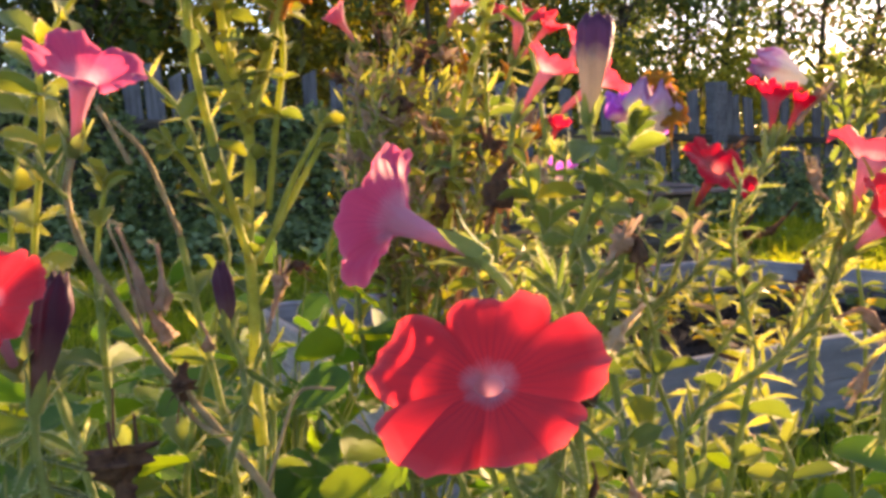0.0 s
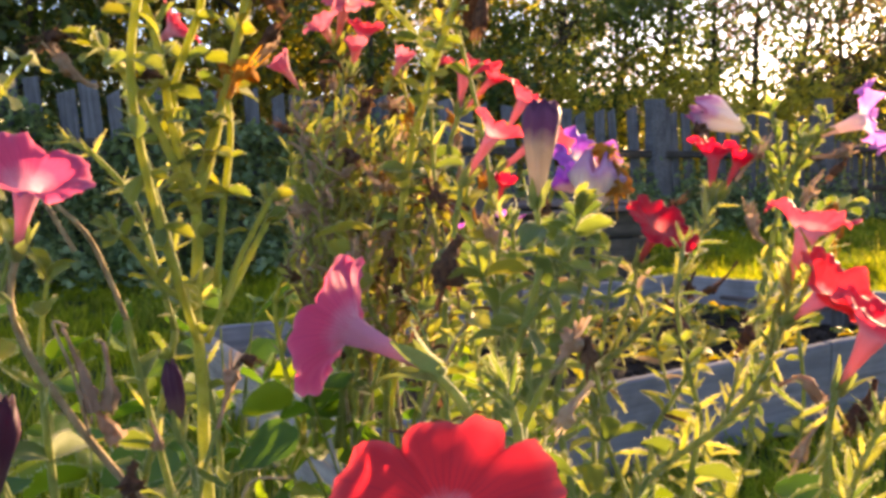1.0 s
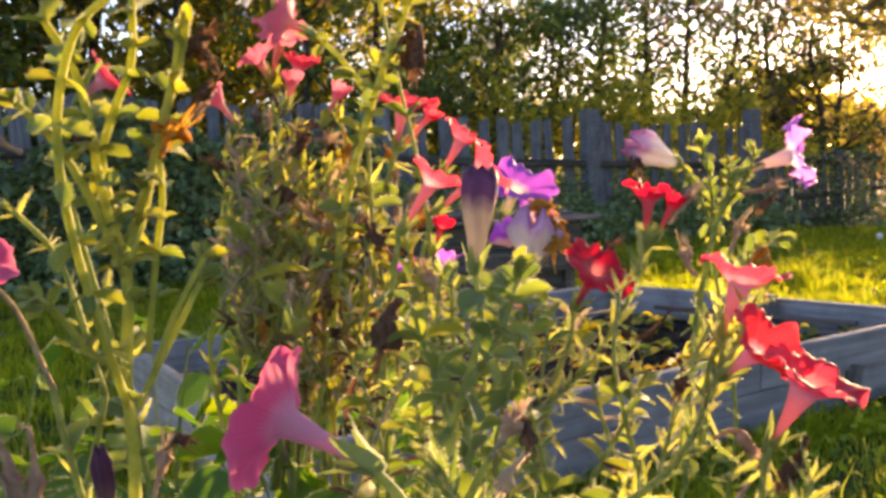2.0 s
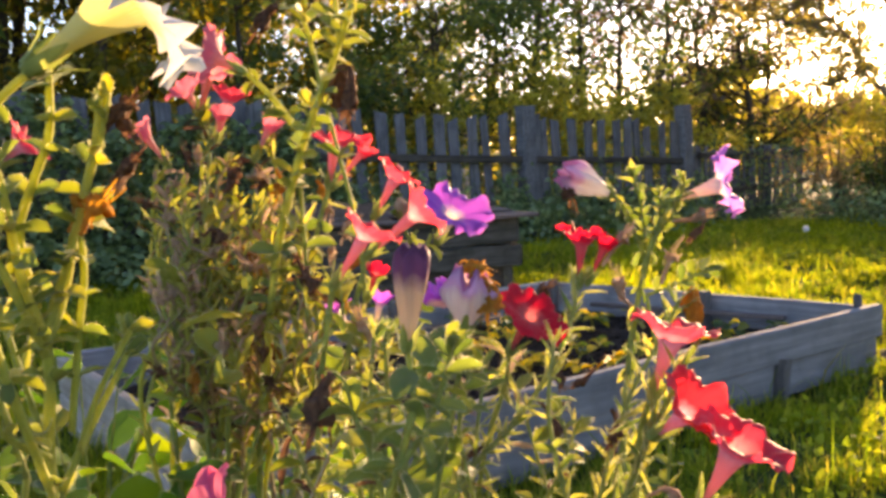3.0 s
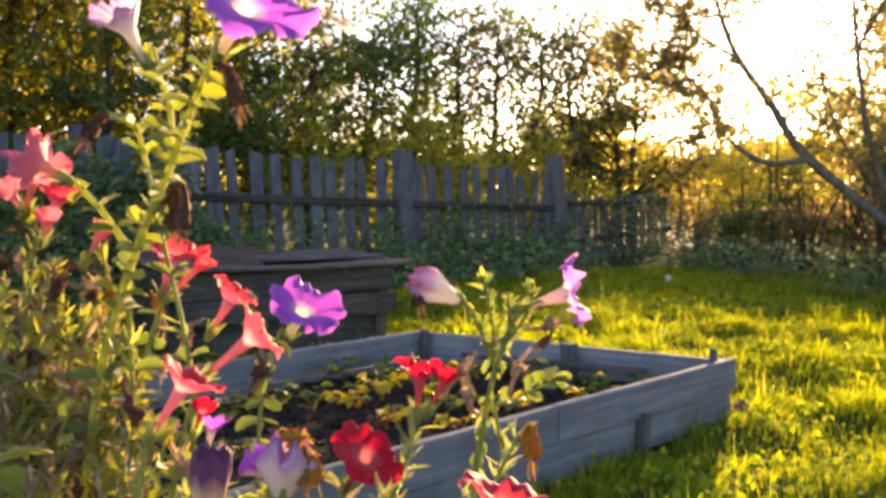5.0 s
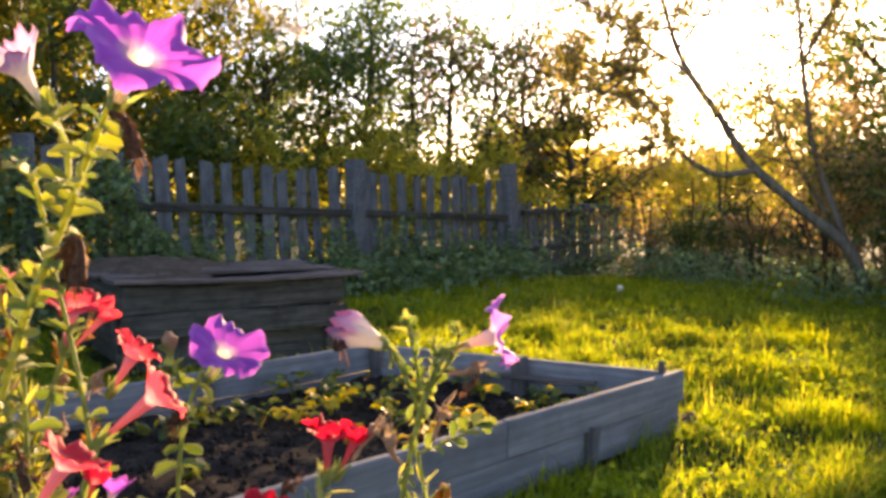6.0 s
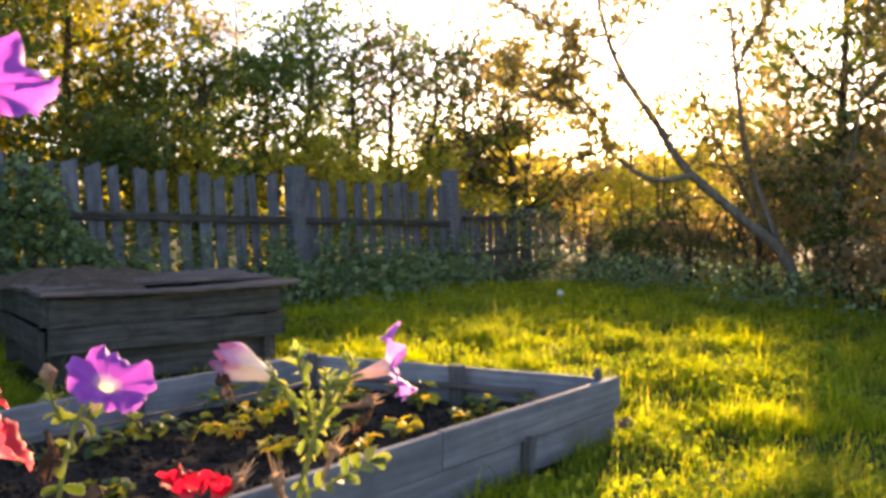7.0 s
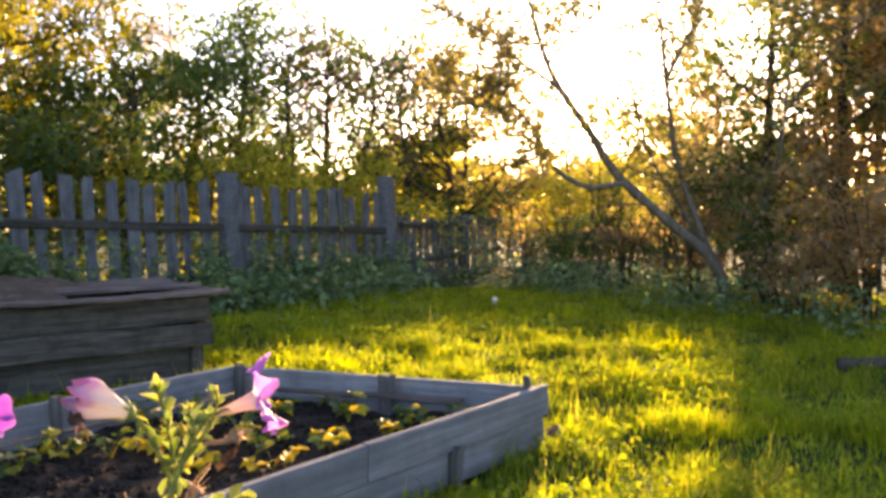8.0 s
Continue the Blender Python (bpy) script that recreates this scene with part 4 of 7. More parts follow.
def build_small_lawn_things():
    rng = random.Random(4)
    d = tagged(empty("dandelion", (8.4, 5.2, hills(8.4, 5.2))), "white dandelion clock on a bare stalk in the lawn", "flower")
    g = Geo()
    tube(g, spline([(0, 0, -0.02), (0.01, 0, 0.09), (0.0, 0.01, 0.18)], 5), 0.005, 0.004, 5)
    part("stalk", g, M_STEM, d)
    g = Geo()
    for i in range(260):
        z = 1 - 2 * (i + 0.5) / 260
        a = i * 2.39996
        r = math.sqrt(1 - z * z)
        v = Vector((r * math.cos(a), r * math.sin(a), z))
        u = v.cross(Vector((0.3, 0.2, 0.9))).normalized()
        w = v.cross(u)
        c = Vector((0, 0.01, 0.195))
        s = c + v * 0.032
        g.add([c + v * 0.004, s + u * 0.007, s - u * 0.007, s + w * 0.007, s - w * 0.007], [(0, 1, 2), (0, 3, 4), (1, 3, 2), (1, 2, 4)])
    part("seed_head", g, M_PUFF, d, "fluffy white seed head")
    m = tagged(empty("half_buried_log", (7.4, 1.15, 0)), "half-buried dark log at the lawn's edge", "log")
    g = Geo()
    tube(g, spline([(-0.25, 0.35, 0.04), (0.0, 0.0, 0.06), (0.3, -0.5, 0.05)], 6), 0.055, 0.045, 9, rng, 0.15)
    part("trunk", g, M_BARK, m)
    # a stone at the corner of the bed
    s = Geo()
    vs = []
    for j in range(5):
        for i in range(9):
            a, b = 2 * math.pi * i / 9, math.pi * j / 4
            k = 1 + rng.uniform(-0.18, 0.18)
            vs.append((0.07 * k * math.sin(b) * math.cos(a), 0.05 * k * math.sin(b) * math.sin(a), 0.03 * k * math.cos(b)))
    s.add(vs, [(j * 9 + i, (j + 1) * 9 + i, (j + 1) * 9 + (i + 1) % 9, j * 9 + (i + 1) % 9) for j in range(4) for i in range(9)])
    tagged(part("stone", s, M_LID, m=pose(4.38, 2.28, 0.03)), "flat brown stone at the corner of the bed", "stone")


build_small_lawn_things()


# ---- strawberry plants in the bed ----
def strawberry(x, y, size, yellow, seed):
    rng = random.Random(seed)
    z = 0.12 + 0.03 * noise.noise((x * 3, y * 3, 1.0))
    p = tagged(empty("strawberry_plant", (x, y, z)), "yellowed strawberry plant in the dark soil" if yellow > 0.5 else "green strawberry plant in the dark soil", "plant", "strawberry plants in the bed")
    for k in range(int(4 + 5 * size * 5)):
        g = Geo()
        a = rng.uniform(0, 2 * math.pi)
        r, h = size * rng.uniform(0.2, 1.0), size * rng.uniform(0.25, 0.9)
        e = Vector((r * math.cos(a), r * math.sin(a), h))
        tube(g, spline([(0, 0, -0.01), (e.x * 0.4, e.y * 0.4, h * 0.8), e], 4), 0.0022, 0.0015, 4)
        for da in (-1.2, 0.0, 1.2):
            ln = rng.uniform(0.042, 0.07)
            d = Vector((math.cos(a + da), math.sin(a + da), rng.uniform(-0.6, 0.5))).normalized()
            side = d.cross(Vector((rng.uniform(-0.5, 0.5), rng.uniform(-0.5, 0.5), 1))).normalized()
            up = side.cross(d)
            vs, fs = [], []
            for f, w, c in ((0.0, 0.05, 0), (0.2, 0.26, 0.06), (0.4, 0.42, 0.1), (0.62, 0.44, 0.09), (0.84, 0.28, 0.02), (1.0, 0.05, -0.1)):
                m = e + d * ln * f + up * ln * c
                z = rng.uniform(0.04, 0.2)
                vs += [m + side * ln * w * rng.uniform(0.85, 1.1) + up * ln * z, m - up * ln * 0.03, m - side * ln * w * rng.uniform(0.85, 1.1) + up * ln * z]
            for i in range(5):
                q = i * 3
                fs += [(q, q + 1, q + 4, q + 3), (q + 1, q + 2, q + 5, q + 4)]
            g.add(vs, fs)
        part("leaf", g, M_STRAW_Y if rng.random() < yellow else M_STRAW, p)
    return p


def build_strawberries():
    spec = [
        (2.45, 3.62, 0.1, 0.9), (2.55, 3.42, 0.13, 0.75), (2.72, 3.3, 0.14, 0.8), (2.9, 3.35, 0.12, 0.7), (2.2, 3.5, 0.09, 0.3), (3.05, 3.05, 0.12, 0.6),
        (3.15, 3.5, 0.12, 0.2), (3.4, 3.3, 0.13, 0.15), (3.6, 3.0, 0.13, 0.35), (3.75, 2.75, 0.12, 0.3), (3.5, 2.65, 0.11, 0.5), (3.2, 2.75, 0.1, 0.65),
        (3.9, 2.55, 0.1, 0.1), (3.3, 3.75, 0.11, 0.05), (3.6, 3.55, 0.12, 0.05), (2.0, 3.7, 0.1, 0.2), (2.85, 2.75, 0.09, 0.8), (1.6, 3.5, 0.11, 0.4),
        (3.0, 3.75, 0.12, 0.1), (2.65, 2.95, 0.08, 0.85), (3.85, 3.3, 0.1, 0.1), (1.4, 3.1, 0.11, 0.5), (1.5, 2.6, 0.12, 0.6), (1.9, 3.0, 0.08, 0.3),
    ]
    for i, (x, y, s, ye) in enumerate(spec):
        strawberry(x, y, s, ye * 0.75, 300 + i)


build_strawberries()


# ---- petunias ----
def leaf_mesh(name, material, length, width, cup, curl, seed, rows=6, blunt=True):
    """A leaf from its foot along +x, with a midrib fold, a wavy rim and a fringe of hairs."""
    rng = random.Random(seed)
    g = Geo()
    verts, faces, rim = [], [], []
    for i in range(rows + 1):
        f = i / rows
        if blunt:
            w = width * 0.5 * (0.12 + 1.38 * f**0.75 * (1 - f) ** 0.38) if f < 1 else width * 0.06
        else:
            w = width * (math.sin(math.pi * min(1, 0.08 + 0.92 * f) ** 0.8) * 0.5 + 0.03 * (1 - f))
        z = -curl * length * f * f + 0.12 * length * f
        for k in (-1, -0.55, 0, 0.55, 1):
            verts.append(Vector((length * f, k * w + rng.uniform(-0.02, 0.02) * width, z + cup * abs(k) ** 1.4 * w + rng.uniform(-0.03, 0.03) * width)))
        rim += [(verts[-5], Vector((0.3, -1, 0.2))), (verts[-1], Vector((0.3, 1, 0.2)))]
    for i in range(rows):
        for k in range(4):
            a = i * 5 + k
            faces.append((a, a + 1, a + 6, a + 5))
    g.add(verts, faces)
    for j in range(len(rim) - 2):
        (p, o), (q, _) = rim[j], rim[j + 2]
        for _ in range(7):
            b = p.lerp(q, rng.random())
            t = b + (o + Vector((rng.uniform(-0.5, 0.5), 0, rng.uniform(-0.5, 0.8)))).normalized() * length * rng.uniform(0.04, 0.11)
            g.add([b, b + Vector((length * 0.01, 0, 0)), t], [(0, 1, 2)])
    return g.mesh(name, material, hair=M_HAIR)


LEAVES = {
    "broad": [leaf_mesh("leaf", M_PET_LEAF, 1.0, 0.68, 0.5, c, 400 + i) for i, c in enumerate((0.25, 0.45, 0.05))],
    "yellow": [leaf_mesh("leaf", M_PET_LEAF_Y, 1.0, 0.68, 0.5, c, 410 + i) for i, c in enumerate((0.3, 0.55, 0.1))],
    "deep": [leaf_mesh("leaf", M_PET_LEAF_D, 1.0, 0.5, 0.5, c, 420 + i) for i, c in enumerate((0.2, 0.4, 0.05))],
    "narrow": [leaf_mesh("leaf", M_PET_LEAF_BACKLIT, 1.0, 0.15, 0.6, c, 430 + i, 6, False) for i, c in enumerate((-0.1, 0.2, -0.3))],
    "narrow_deep": [leaf_mesh("leaf", M_PET_LEAF_D, 1.0, 0.14, 0.6, c, 440 + i, 6, False) for i, c in enumerate((-0.1, 0.15, -0.3))],
    "round": [leaf_mesh("leaf", M_UNDER, 1.0, 0.95, 0.25, c, 450 + i) for i, c in enumerate((0.1, 0.25, 0.0))],
    "lance": [leaf_mesh("leaf", M_PET_LEAF_BACKLIT, 1.0, 0.36, 0.6, c, 470 + i, 5, False) for i, c in enumerate((-0.15, 0.3, 0.6))],
    "tan": [leaf_mesh("leaf", M_DRY_TAN, 1.0, 0.22, 0.9, c, 480 + i, 5, False) for i, c in enumerate((0.3, -0.2, 0.7))],
    "dry": [leaf_mesh("leaf", M_DRY, 1.0, 0.3, 0.9, c, 460 + i, 5) for i, c in enumerate((0.9, 1.3, 0.6))],
}


class Plant:
    """One petunia plant: an Empty at its foot, with stems, leaves and flowers as parts."""

    def __init__(self, foot, label, seed, name="petunia_plant", category="petunia", group="petunias in the planter"):
        self.rng = random.Random(seed)
        self.foot = Vector(foot)
        self.lines = []
        self.tufts = None
        self.ob = tagged(empty(name, foot), label, category, group)

    def leaf(self, at, direction, kind, size, parent=None):
        rng = self.rng
        me = rng.choice(LEAVES[kind])
        d = Vector(direction).normalized()
        up = Vector((rng.uniform(-0.4, 0.4), rng.uniform(-0.4, 0.4), 1.0))
        y = up.cross(d)
        y = y.normalized() if y.length > 1e-4 else Vector((1, 0, 0))
        z = d.cross(y)
        m = Matrix((d, y, z)).transposed().to_4x4()
        s = size * rng.uniform(0.75, 1.2)
        m = Matrix.Translation(Vector(at) - self.foot) @ m @ Matrix.Rotation(rng.uniform(-1.0, 1.0), 4, "X") @ Matrix.Scale(s, 4)
        if self.tufts is not None:
            g = self.tufts.setdefault(me.materials[0], Geo())
            g.add([m @ v.co for v in me.vertices], [tuple(p.vertices) for p in me.polygons if len(p.vertices) > 3])
            return None
        return part("leaf", me, None, parent or self.ob, m=m)

    def stem(self, points, r0=0.002, r1=0.0014, material=None, leaf="", size=0.02, every=0.016, rise=0.5, start=0.0, crown=0, hairs=16, fine=False):
        """A hairy stem through a few points, with leaves along it and a tuft at its head."""
        rng = self.rng
        line = spline(points, 18 if fine else 10)
        self.tufts = {} if fine else None
        self.lines.append(line)
        g = Geo()
        local = [p - self.foot for p in line]
        tube(g, local, r0, r1, 7, rng, 0.05)
        length = sum((line[i + 1] - line[i]).length for i in range(len(line) - 1))
        # fine hairs that catch the light
        for _ in range(int(length * 100 * hairs)):
            f = rng.random() * (len(local) - 1.001)
            i = int(f)
            p = local[i].lerp(local[i + 1], f - i)
            d = (local[i + 1] - local[i]).normalized()
            o = Vector((rng.gauss(0, 1), rng.gauss(0, 1), rng.gauss(0, 1)))
            o = (o - d * o.dot(d)).normalized()
            r = r0 + (r1 - r0) * f / len(local)
            h = rng.uniform(0.0008, 0.0021)
            s = d.cross(o) * 0.00008
            b = p + o * r * 0.9
            g.add([b + s, b - s, b + o * h + d * rng.uniform(-0.3, 0.5) * h], [(0, 1, 2)])
        part("stem", g.mesh("stem", material or M_STEM, hair=M_HAIR), None, self.ob)
        if leaf:
            kinds = leaf if isinstance(leaf, (tuple, list)) else (leaf,)
            walked, last, turn = 0.0, start * length, rng.uniform(0, 6)
            for i in range(len(line) - 1):
                walked += (line[i + 1] - line[i]).length
                if walked - last > every * rng.uniform(0.7, 1.3):
                    last = walked
                    d = (line[i + 1] - line[i]).normalized()
                    turn += 2.4 + rng.uniform(-0.4, 0.4)
                    side = Vector((math.cos(turn), math.sin(turn), rng.uniform(-0.1, 0.2)))
                    side = (side - d * side.dot(d)).normalized()
                    self.leaf(line[i], side + d * rise * rng.uniform(0.3, 1.5), rng.choice(kinds), size)
                    self.leaf(line[i], -side + d * rise * rng.uniform(0.3, 1.5), rng.choice(kinds), size * 0.9)
                    if rng.random() < 0.6:
                        cross = d.cross(side) * rng.choice((-1, 1))
                        self.leaf(line[i], cross + d * rise * rng.uniform(0.3, 1.5), rng.choice(kinds), size * 0.7)
            d = (line[-1] - line[-3]).normalized()
            for _ in range(crown):
                o = Vector((rng.gauss(0, 1), rng.gauss(0, 1), rng.gauss(0, 1)))
                o = (o - d * o.dot(d)).normalized()
                self.leaf(line[-1] - d * rng.uniform(0, 0.004), d + o * rng.uniform(0.3, 1.2), rng.choice(kinds), size * rng.uniform(0.5, 0.9))
        if fine:
            # small leaves too many to pick apart
            for material, g in self.tufts.items():
                tagged(part("leaf_tuft", g, material, self.ob), kind="stuff")
            self.tufts = None
        return line

    def root(self):
        """Carries every stem that ends in the air down to the soil."""
        for k, line in enumerate(list(self.lines)):
            low = min(line[0], line[-1], key=lambda p: p.z)
            others = [p for j, o in enumerate(self.lines) if j != k for p in o]
            if low.z < self.foot.z + 0.03 or any((low - p).length < 0.014 for p in others):
                continue
            foot = self.foot + Vector((self.rng.uniform(-0.05, 0.05), self.rng.uniform(-0.05, 0.05), -0.02))
            near = min(self.lines, key=lambda o: 0 if o is line else 1)
            ahead = near[0] if (low - near[0]).length < 1e-5 else near[-1]
            bend = Vector((self.rng.uniform(-0.03, 0.03), self.rng.uniform(-0.03, 0.03), -0.02))
            self.stem([foot, foot.lerp(ahead, 0.4) - bend, foot.lerp(ahead, 0.75) + bend, ahead], 0.0022, 0.0017, M_STEM, ("narrow", "broad"), 0.024, 0.022, hairs=4)

    def _set(self, base, tip, turn=None):
        base, tip = Vector(base), Vector(tip)
        d = tip - base
        q = d.to_track_quat("Z", "Y").to_matrix().to_4x4()
        return Matrix.Translation(base - self.foot) @ q @ Matrix.Rotation(self.rng.uniform(0, 6.28) if turn is None else turn, 4, "Z"), d.length

    def calyx(self, flower, r, size, material=None):
        """Five hairy sepals hugging the tube's foot."""
        g = Geo()
        rng = self.rng
        for k in range(5):
            a = 2 * math.pi * k / 5 + rng.uniform(-0.2, 0.2)
            o, s = Vector((math.cos(a), math.sin(a), 0)), Vector((-math.sin(a), math.cos(a), 0))
            vs = []
            spread = rng.uniform(0.1, 0.45)
            for f, w in ((0, 0.1), (0.3, 0.17), (0.65, 0.13), (1.0, 0.02)):
                c = o * (r * (1.0 + 0.4 * f) + spread * size * f * f) + Vector((0, 0, -0.15 * size + size * f))
                vs += [c + s * size * w, c + o * size * 0.04, c - s * size * w]
            g.add(vs, [(0, 1, 4, 3), (1, 2, 5, 4), (3, 4, 7, 6), (4, 5, 8, 7), (6, 7, 10, 9), (7, 8, 11, 10)])
        ring = spline([(0, 0, -0.25 * size), (0, 0, -0.05 * size), (0, 0, 0.2 * size)], 2)
        tube(g, ring, r * 0.75, r * 1.3, 8)
        part("calyx", g, material or M_STEM, flower, "hairy green calyx")

    def flower(self, base, tip, diam, material, opened=1.0, ruffle=0.06, notch=0.13, tube_r=0.2, turn=None, label="", star=0.0, sepals=True, cup=0.42, cleft=2.2, frill=0.035):
        """A petunia trumpet from the foot of its tube to the middle of its mouth."""
        rng = self.rng
        m, length = self._set(base, tip, turn)
        R = diam / 2
        na, nv = 90, 20
        ph = [rng.uniform(0, 6.28) for _ in range(6)]
        skew = [rng.uniform(0.9, 1.1) for _ in range(5)]
        tilt = [rng.uniform(-0.08, 0.08) for _ in range(5)]
        g = Geo()
        vs, fs, uv = [], [], []
        for j in range(nv + 1):
            v = j / nv
            for i in range(na + 1):
                a = 2 * math.pi * i / na
                lobe = a * 5 / (2 * math.pi)
                k = int(lobe) % 5
                mid = abs(math.sin(math.pi * lobe))
                near = [skew[k], tilt[k]]
                if v < 0.5:
                    f = v / 0.5
                    r = R * (0.075 + (tube_r - 0.075 + 0.02) * f**2.0) * (1 + 0.05 * math.cos(5 * a) * f)
                    z = length * 0.93 * f
                else:
                    s = (v - 0.5) / 0.5
                    rim = 1 - s**1.5 * (notch * (1 - mid) ** cleft + star * (1 - mid) ** 1.2)
                    out = R * (tube_r + 0.02 + (1 - tube_r) * s**0.85 * (0.42 + 0.58 * opened) * (1 + (near[0] - 1) * s * mid))
                    r = out * rim
                    rise = cup * math.sin(s * 1.9) * opened + (1 - opened) * 1.0 * s
                    z = length * 0.93 + R * rise
                    z += R * s * s * (ruffle * math.sin(5 * a + ph[0]) + 0.5 * ruffle * math.sin(10 * a + ph[1]) + 0.3 * ruffle * math.sin(18 * a + ph[4]) + near[1] * mid + 0.1 * math.sin(a + ph[2]))
                    z -= R * 0.1 * s * (1 - mid) ** 3
                    # each lobe overlaps the next a little, and its rim is uneven
                    z += R * 0.028 * s * (lobe - int(lobe) - 0.5)
                    rough = frill * s**3 * noise.noise((5 * math.cos(a), 5 * math.sin(a), ph[5]))
                    fine = frill * s**4 * noise.noise((14 * math.cos(a), 14 * math.sin(a), ph[3]))
                    r *= 1 + 1.6 * rough + 1.2 * fine
                    z += R * (3.0 * rough - 2.0 * fine)
                    z -= R * 0.02 * s * max(0.0, mid - 0.86) / 0.14
                    r *= 1 + (0.01 + 0.12 * ruffle) * s * s * math.sin(21 * a + ph[3])
                    if opened < 0.6:
                        a += 0.6 * s * (1 - opened)
                vs.append((r * math.cos(a), r * math.sin(a), z))
                uv.append((i / na, v))
        n = na + 1
        fs = [(j * n + i, j * n + i + 1, (j + 1) * n + i + 1, (j + 1) * n + i) for j in range(nv) for i in range(na)]
        g.add(vs, fs, uv)
        ob = part("flower", g, material, self.ob, label, m=m)
        if sepals:
            self.calyx(ob, R * 0.09 + 0.0006, min(0.02, 0.012 + 0.15 * R))
        return ob

    def bud(self, base, tip, width, material, twist=1.2, flare=0.6, sepals=True, label="", name="closed_bud", closing=2.2, ragged=0.14):
        """A furled or faded bloom: a crumpled, twisted tube that widens to its mouth."""
        rng = self.rng
        m, length = self._set(base, tip)
        na, nv = 24, 14
        ph = rng.uniform(0, 6)
        g = Geo()
        vs, uv = [], []
        for j in range(nv + 1):
            v = j / nv
            for i in range(na + 1):
                a = 2 * math.pi * i / na
                r = width / 2 * (0.35 + (0.65) * math.sin(min(1, v / flare) * math.pi / 2) ** 1.5)
                r *= 1 if v < 0.8 else 1 - closing * (v - 0.8)
                fold = 1 + (0.06 + 0.24 * v) * math.sin(5 * a + ph + twist * v * 3) + 0.06 * v * math.sin(13 * a + ph)
                z = length * v + width * (0.1 * math.sin(5 * a + ph) * v + ragged * math.sin(5 * a + ph + 1) * v**6 + 0.12 * math.sin(12 * a) * v**6)
                vs.append((r * fold * math.cos(a), r * fold * math.sin(a), z))
                uv.append((i / na, v))
        n = na + 1
        fs = [(j * n + i, j * n + i + 1, (j + 1) * n + i + 1, (j + 1) * n + i) for j in range(nv) for i in range(na)]
        # the mouth is folded in
        k = len(vs)
        vs.append((0, 0, length * (1 - 0.5 * ragged)))
        uv.append((0.5, 0.96))
        fs += [(nv * n + i, nv * n + i + 1, k) for i in range(na)]
        g.add(vs, fs, uv)
        ob = part(name, g, material, self.ob, label, m=m)
        if sepals:
            self.calyx(ob, width * 0.2, 0.012)
        return ob

    def wilt(self, points, width, material=None, label="", frill=10):
        """A withered bloom: a shrunken, bent, crumpled tube with shreds at its end."""
        rng = self.rng
        width *= 0.74
        line = [p - self.foot for p in spline(points, 9)]
        g = Geo()
        sides = 14
        n = len(line)
        vs = []
        ref = Vector((0.3, 0.8, 0.5))
        ph = rng.uniform(0, 50)
        for k, p in enumerate(line):
            d = (line[min(k + 1, n - 1)] - line[max(k - 1, 0)]).normalized()
            u = d.cross(ref).normalized()
            w = d.cross(u)
            f = k / (n - 1)
            open_ = max(0.0, min(1.0, (f - 0.35) / 0.45))
            open_ = open_ * open_ * (3 - 2 * open_)
            r = width / 2 * (0.34 + 0.7 * open_) * (1 + 0.3 * noise.noise((f * 5, ph, 0)))
            for i in range(sides):
                a = 2 * math.pi * i / sides
                q = r * (1 + (0.12 + 0.38 * open_) * math.sin(5 * a + ph + 3 * f) + 0.9 * noise.noise((f * 13, ph + 1.8 * math.cos(a), 1.8 * math.sin(a))))
                vs.append(p + u * math.cos(a) * q + w * math.sin(a) * q)
        fs = [(k * sides + i, k * sides + (i + 1) % sides, (k + 1) * sides + (i + 1) % sides, (k + 1) * sides + i) for k in range(n - 1) for i in range(sides)]
        fs += [tuple(reversed(range(sides)))]
        g.add(vs, fs)
        for _ in range(frill):
            k0 = rng.randrange(2, max(3, n // 2))
            o = Vector((rng.gauss(0, 1), rng.gauss(0, 1), rng.gauss(0, 1))).normalized() * width
            pts = []
            for k in range(k0, n, 3):
                f = (k - k0) / (n - k0)
                pts.append(line[k] + o * (0.22 + 0.35 * f) + Vector((rng.gauss(0, 1), rng.gauss(0, 1), rng.gauss(0, 1))) * width * 0.1)
            pts.append(line[-1] + o * rng.uniform(0.3, 1.1) + (line[-1] - line[-3]).normalized() * width * rng.uniform(0, 1.6))
            s = o.cross(line[-1] - line[0])
            s = s.normalized() * width * rng.uniform(0.04, 0.1) if s.length > 1e-9 else Vector((width * 0.1, 0, 0))
            vs = []
            for q, p in enumerate(pts):
                w = s * (1 - 0.5 * q / len(pts))
                vs += [p + w, p - w + o * 0.06]
            g.add(vs, [(2 * q, 2 * q + 1, 2 * q + 3, 2 * q + 2) for q in range(len(pts) - 1)])
        end, d = line[-1], (line[-1] - line[-3]).normalized()
        for _ in range(frill // 2):
            o = Vector((rng.gauss(0, 1), rng.gauss(0, 1), rng.gauss(0, 1))).normalized()
            s = d.cross(o).normalized() * width * 0.16
            a, b = end + o * width * 0.25, end + o * width * rng.uniform(0.4, 0.75) + d * width * rng.uniform(-0.3, 1.5)
            g.add([a + s, a - s, b - s * 0.6, b + s * 0.6, (a + b) / 2 + o * width * 0.2], [(0, 1, 4), (1, 2, 4), (2, 3, 4), (3, 0, 4)])
        return part("withered_flower", g, material or M_DRY, self.ob, label)


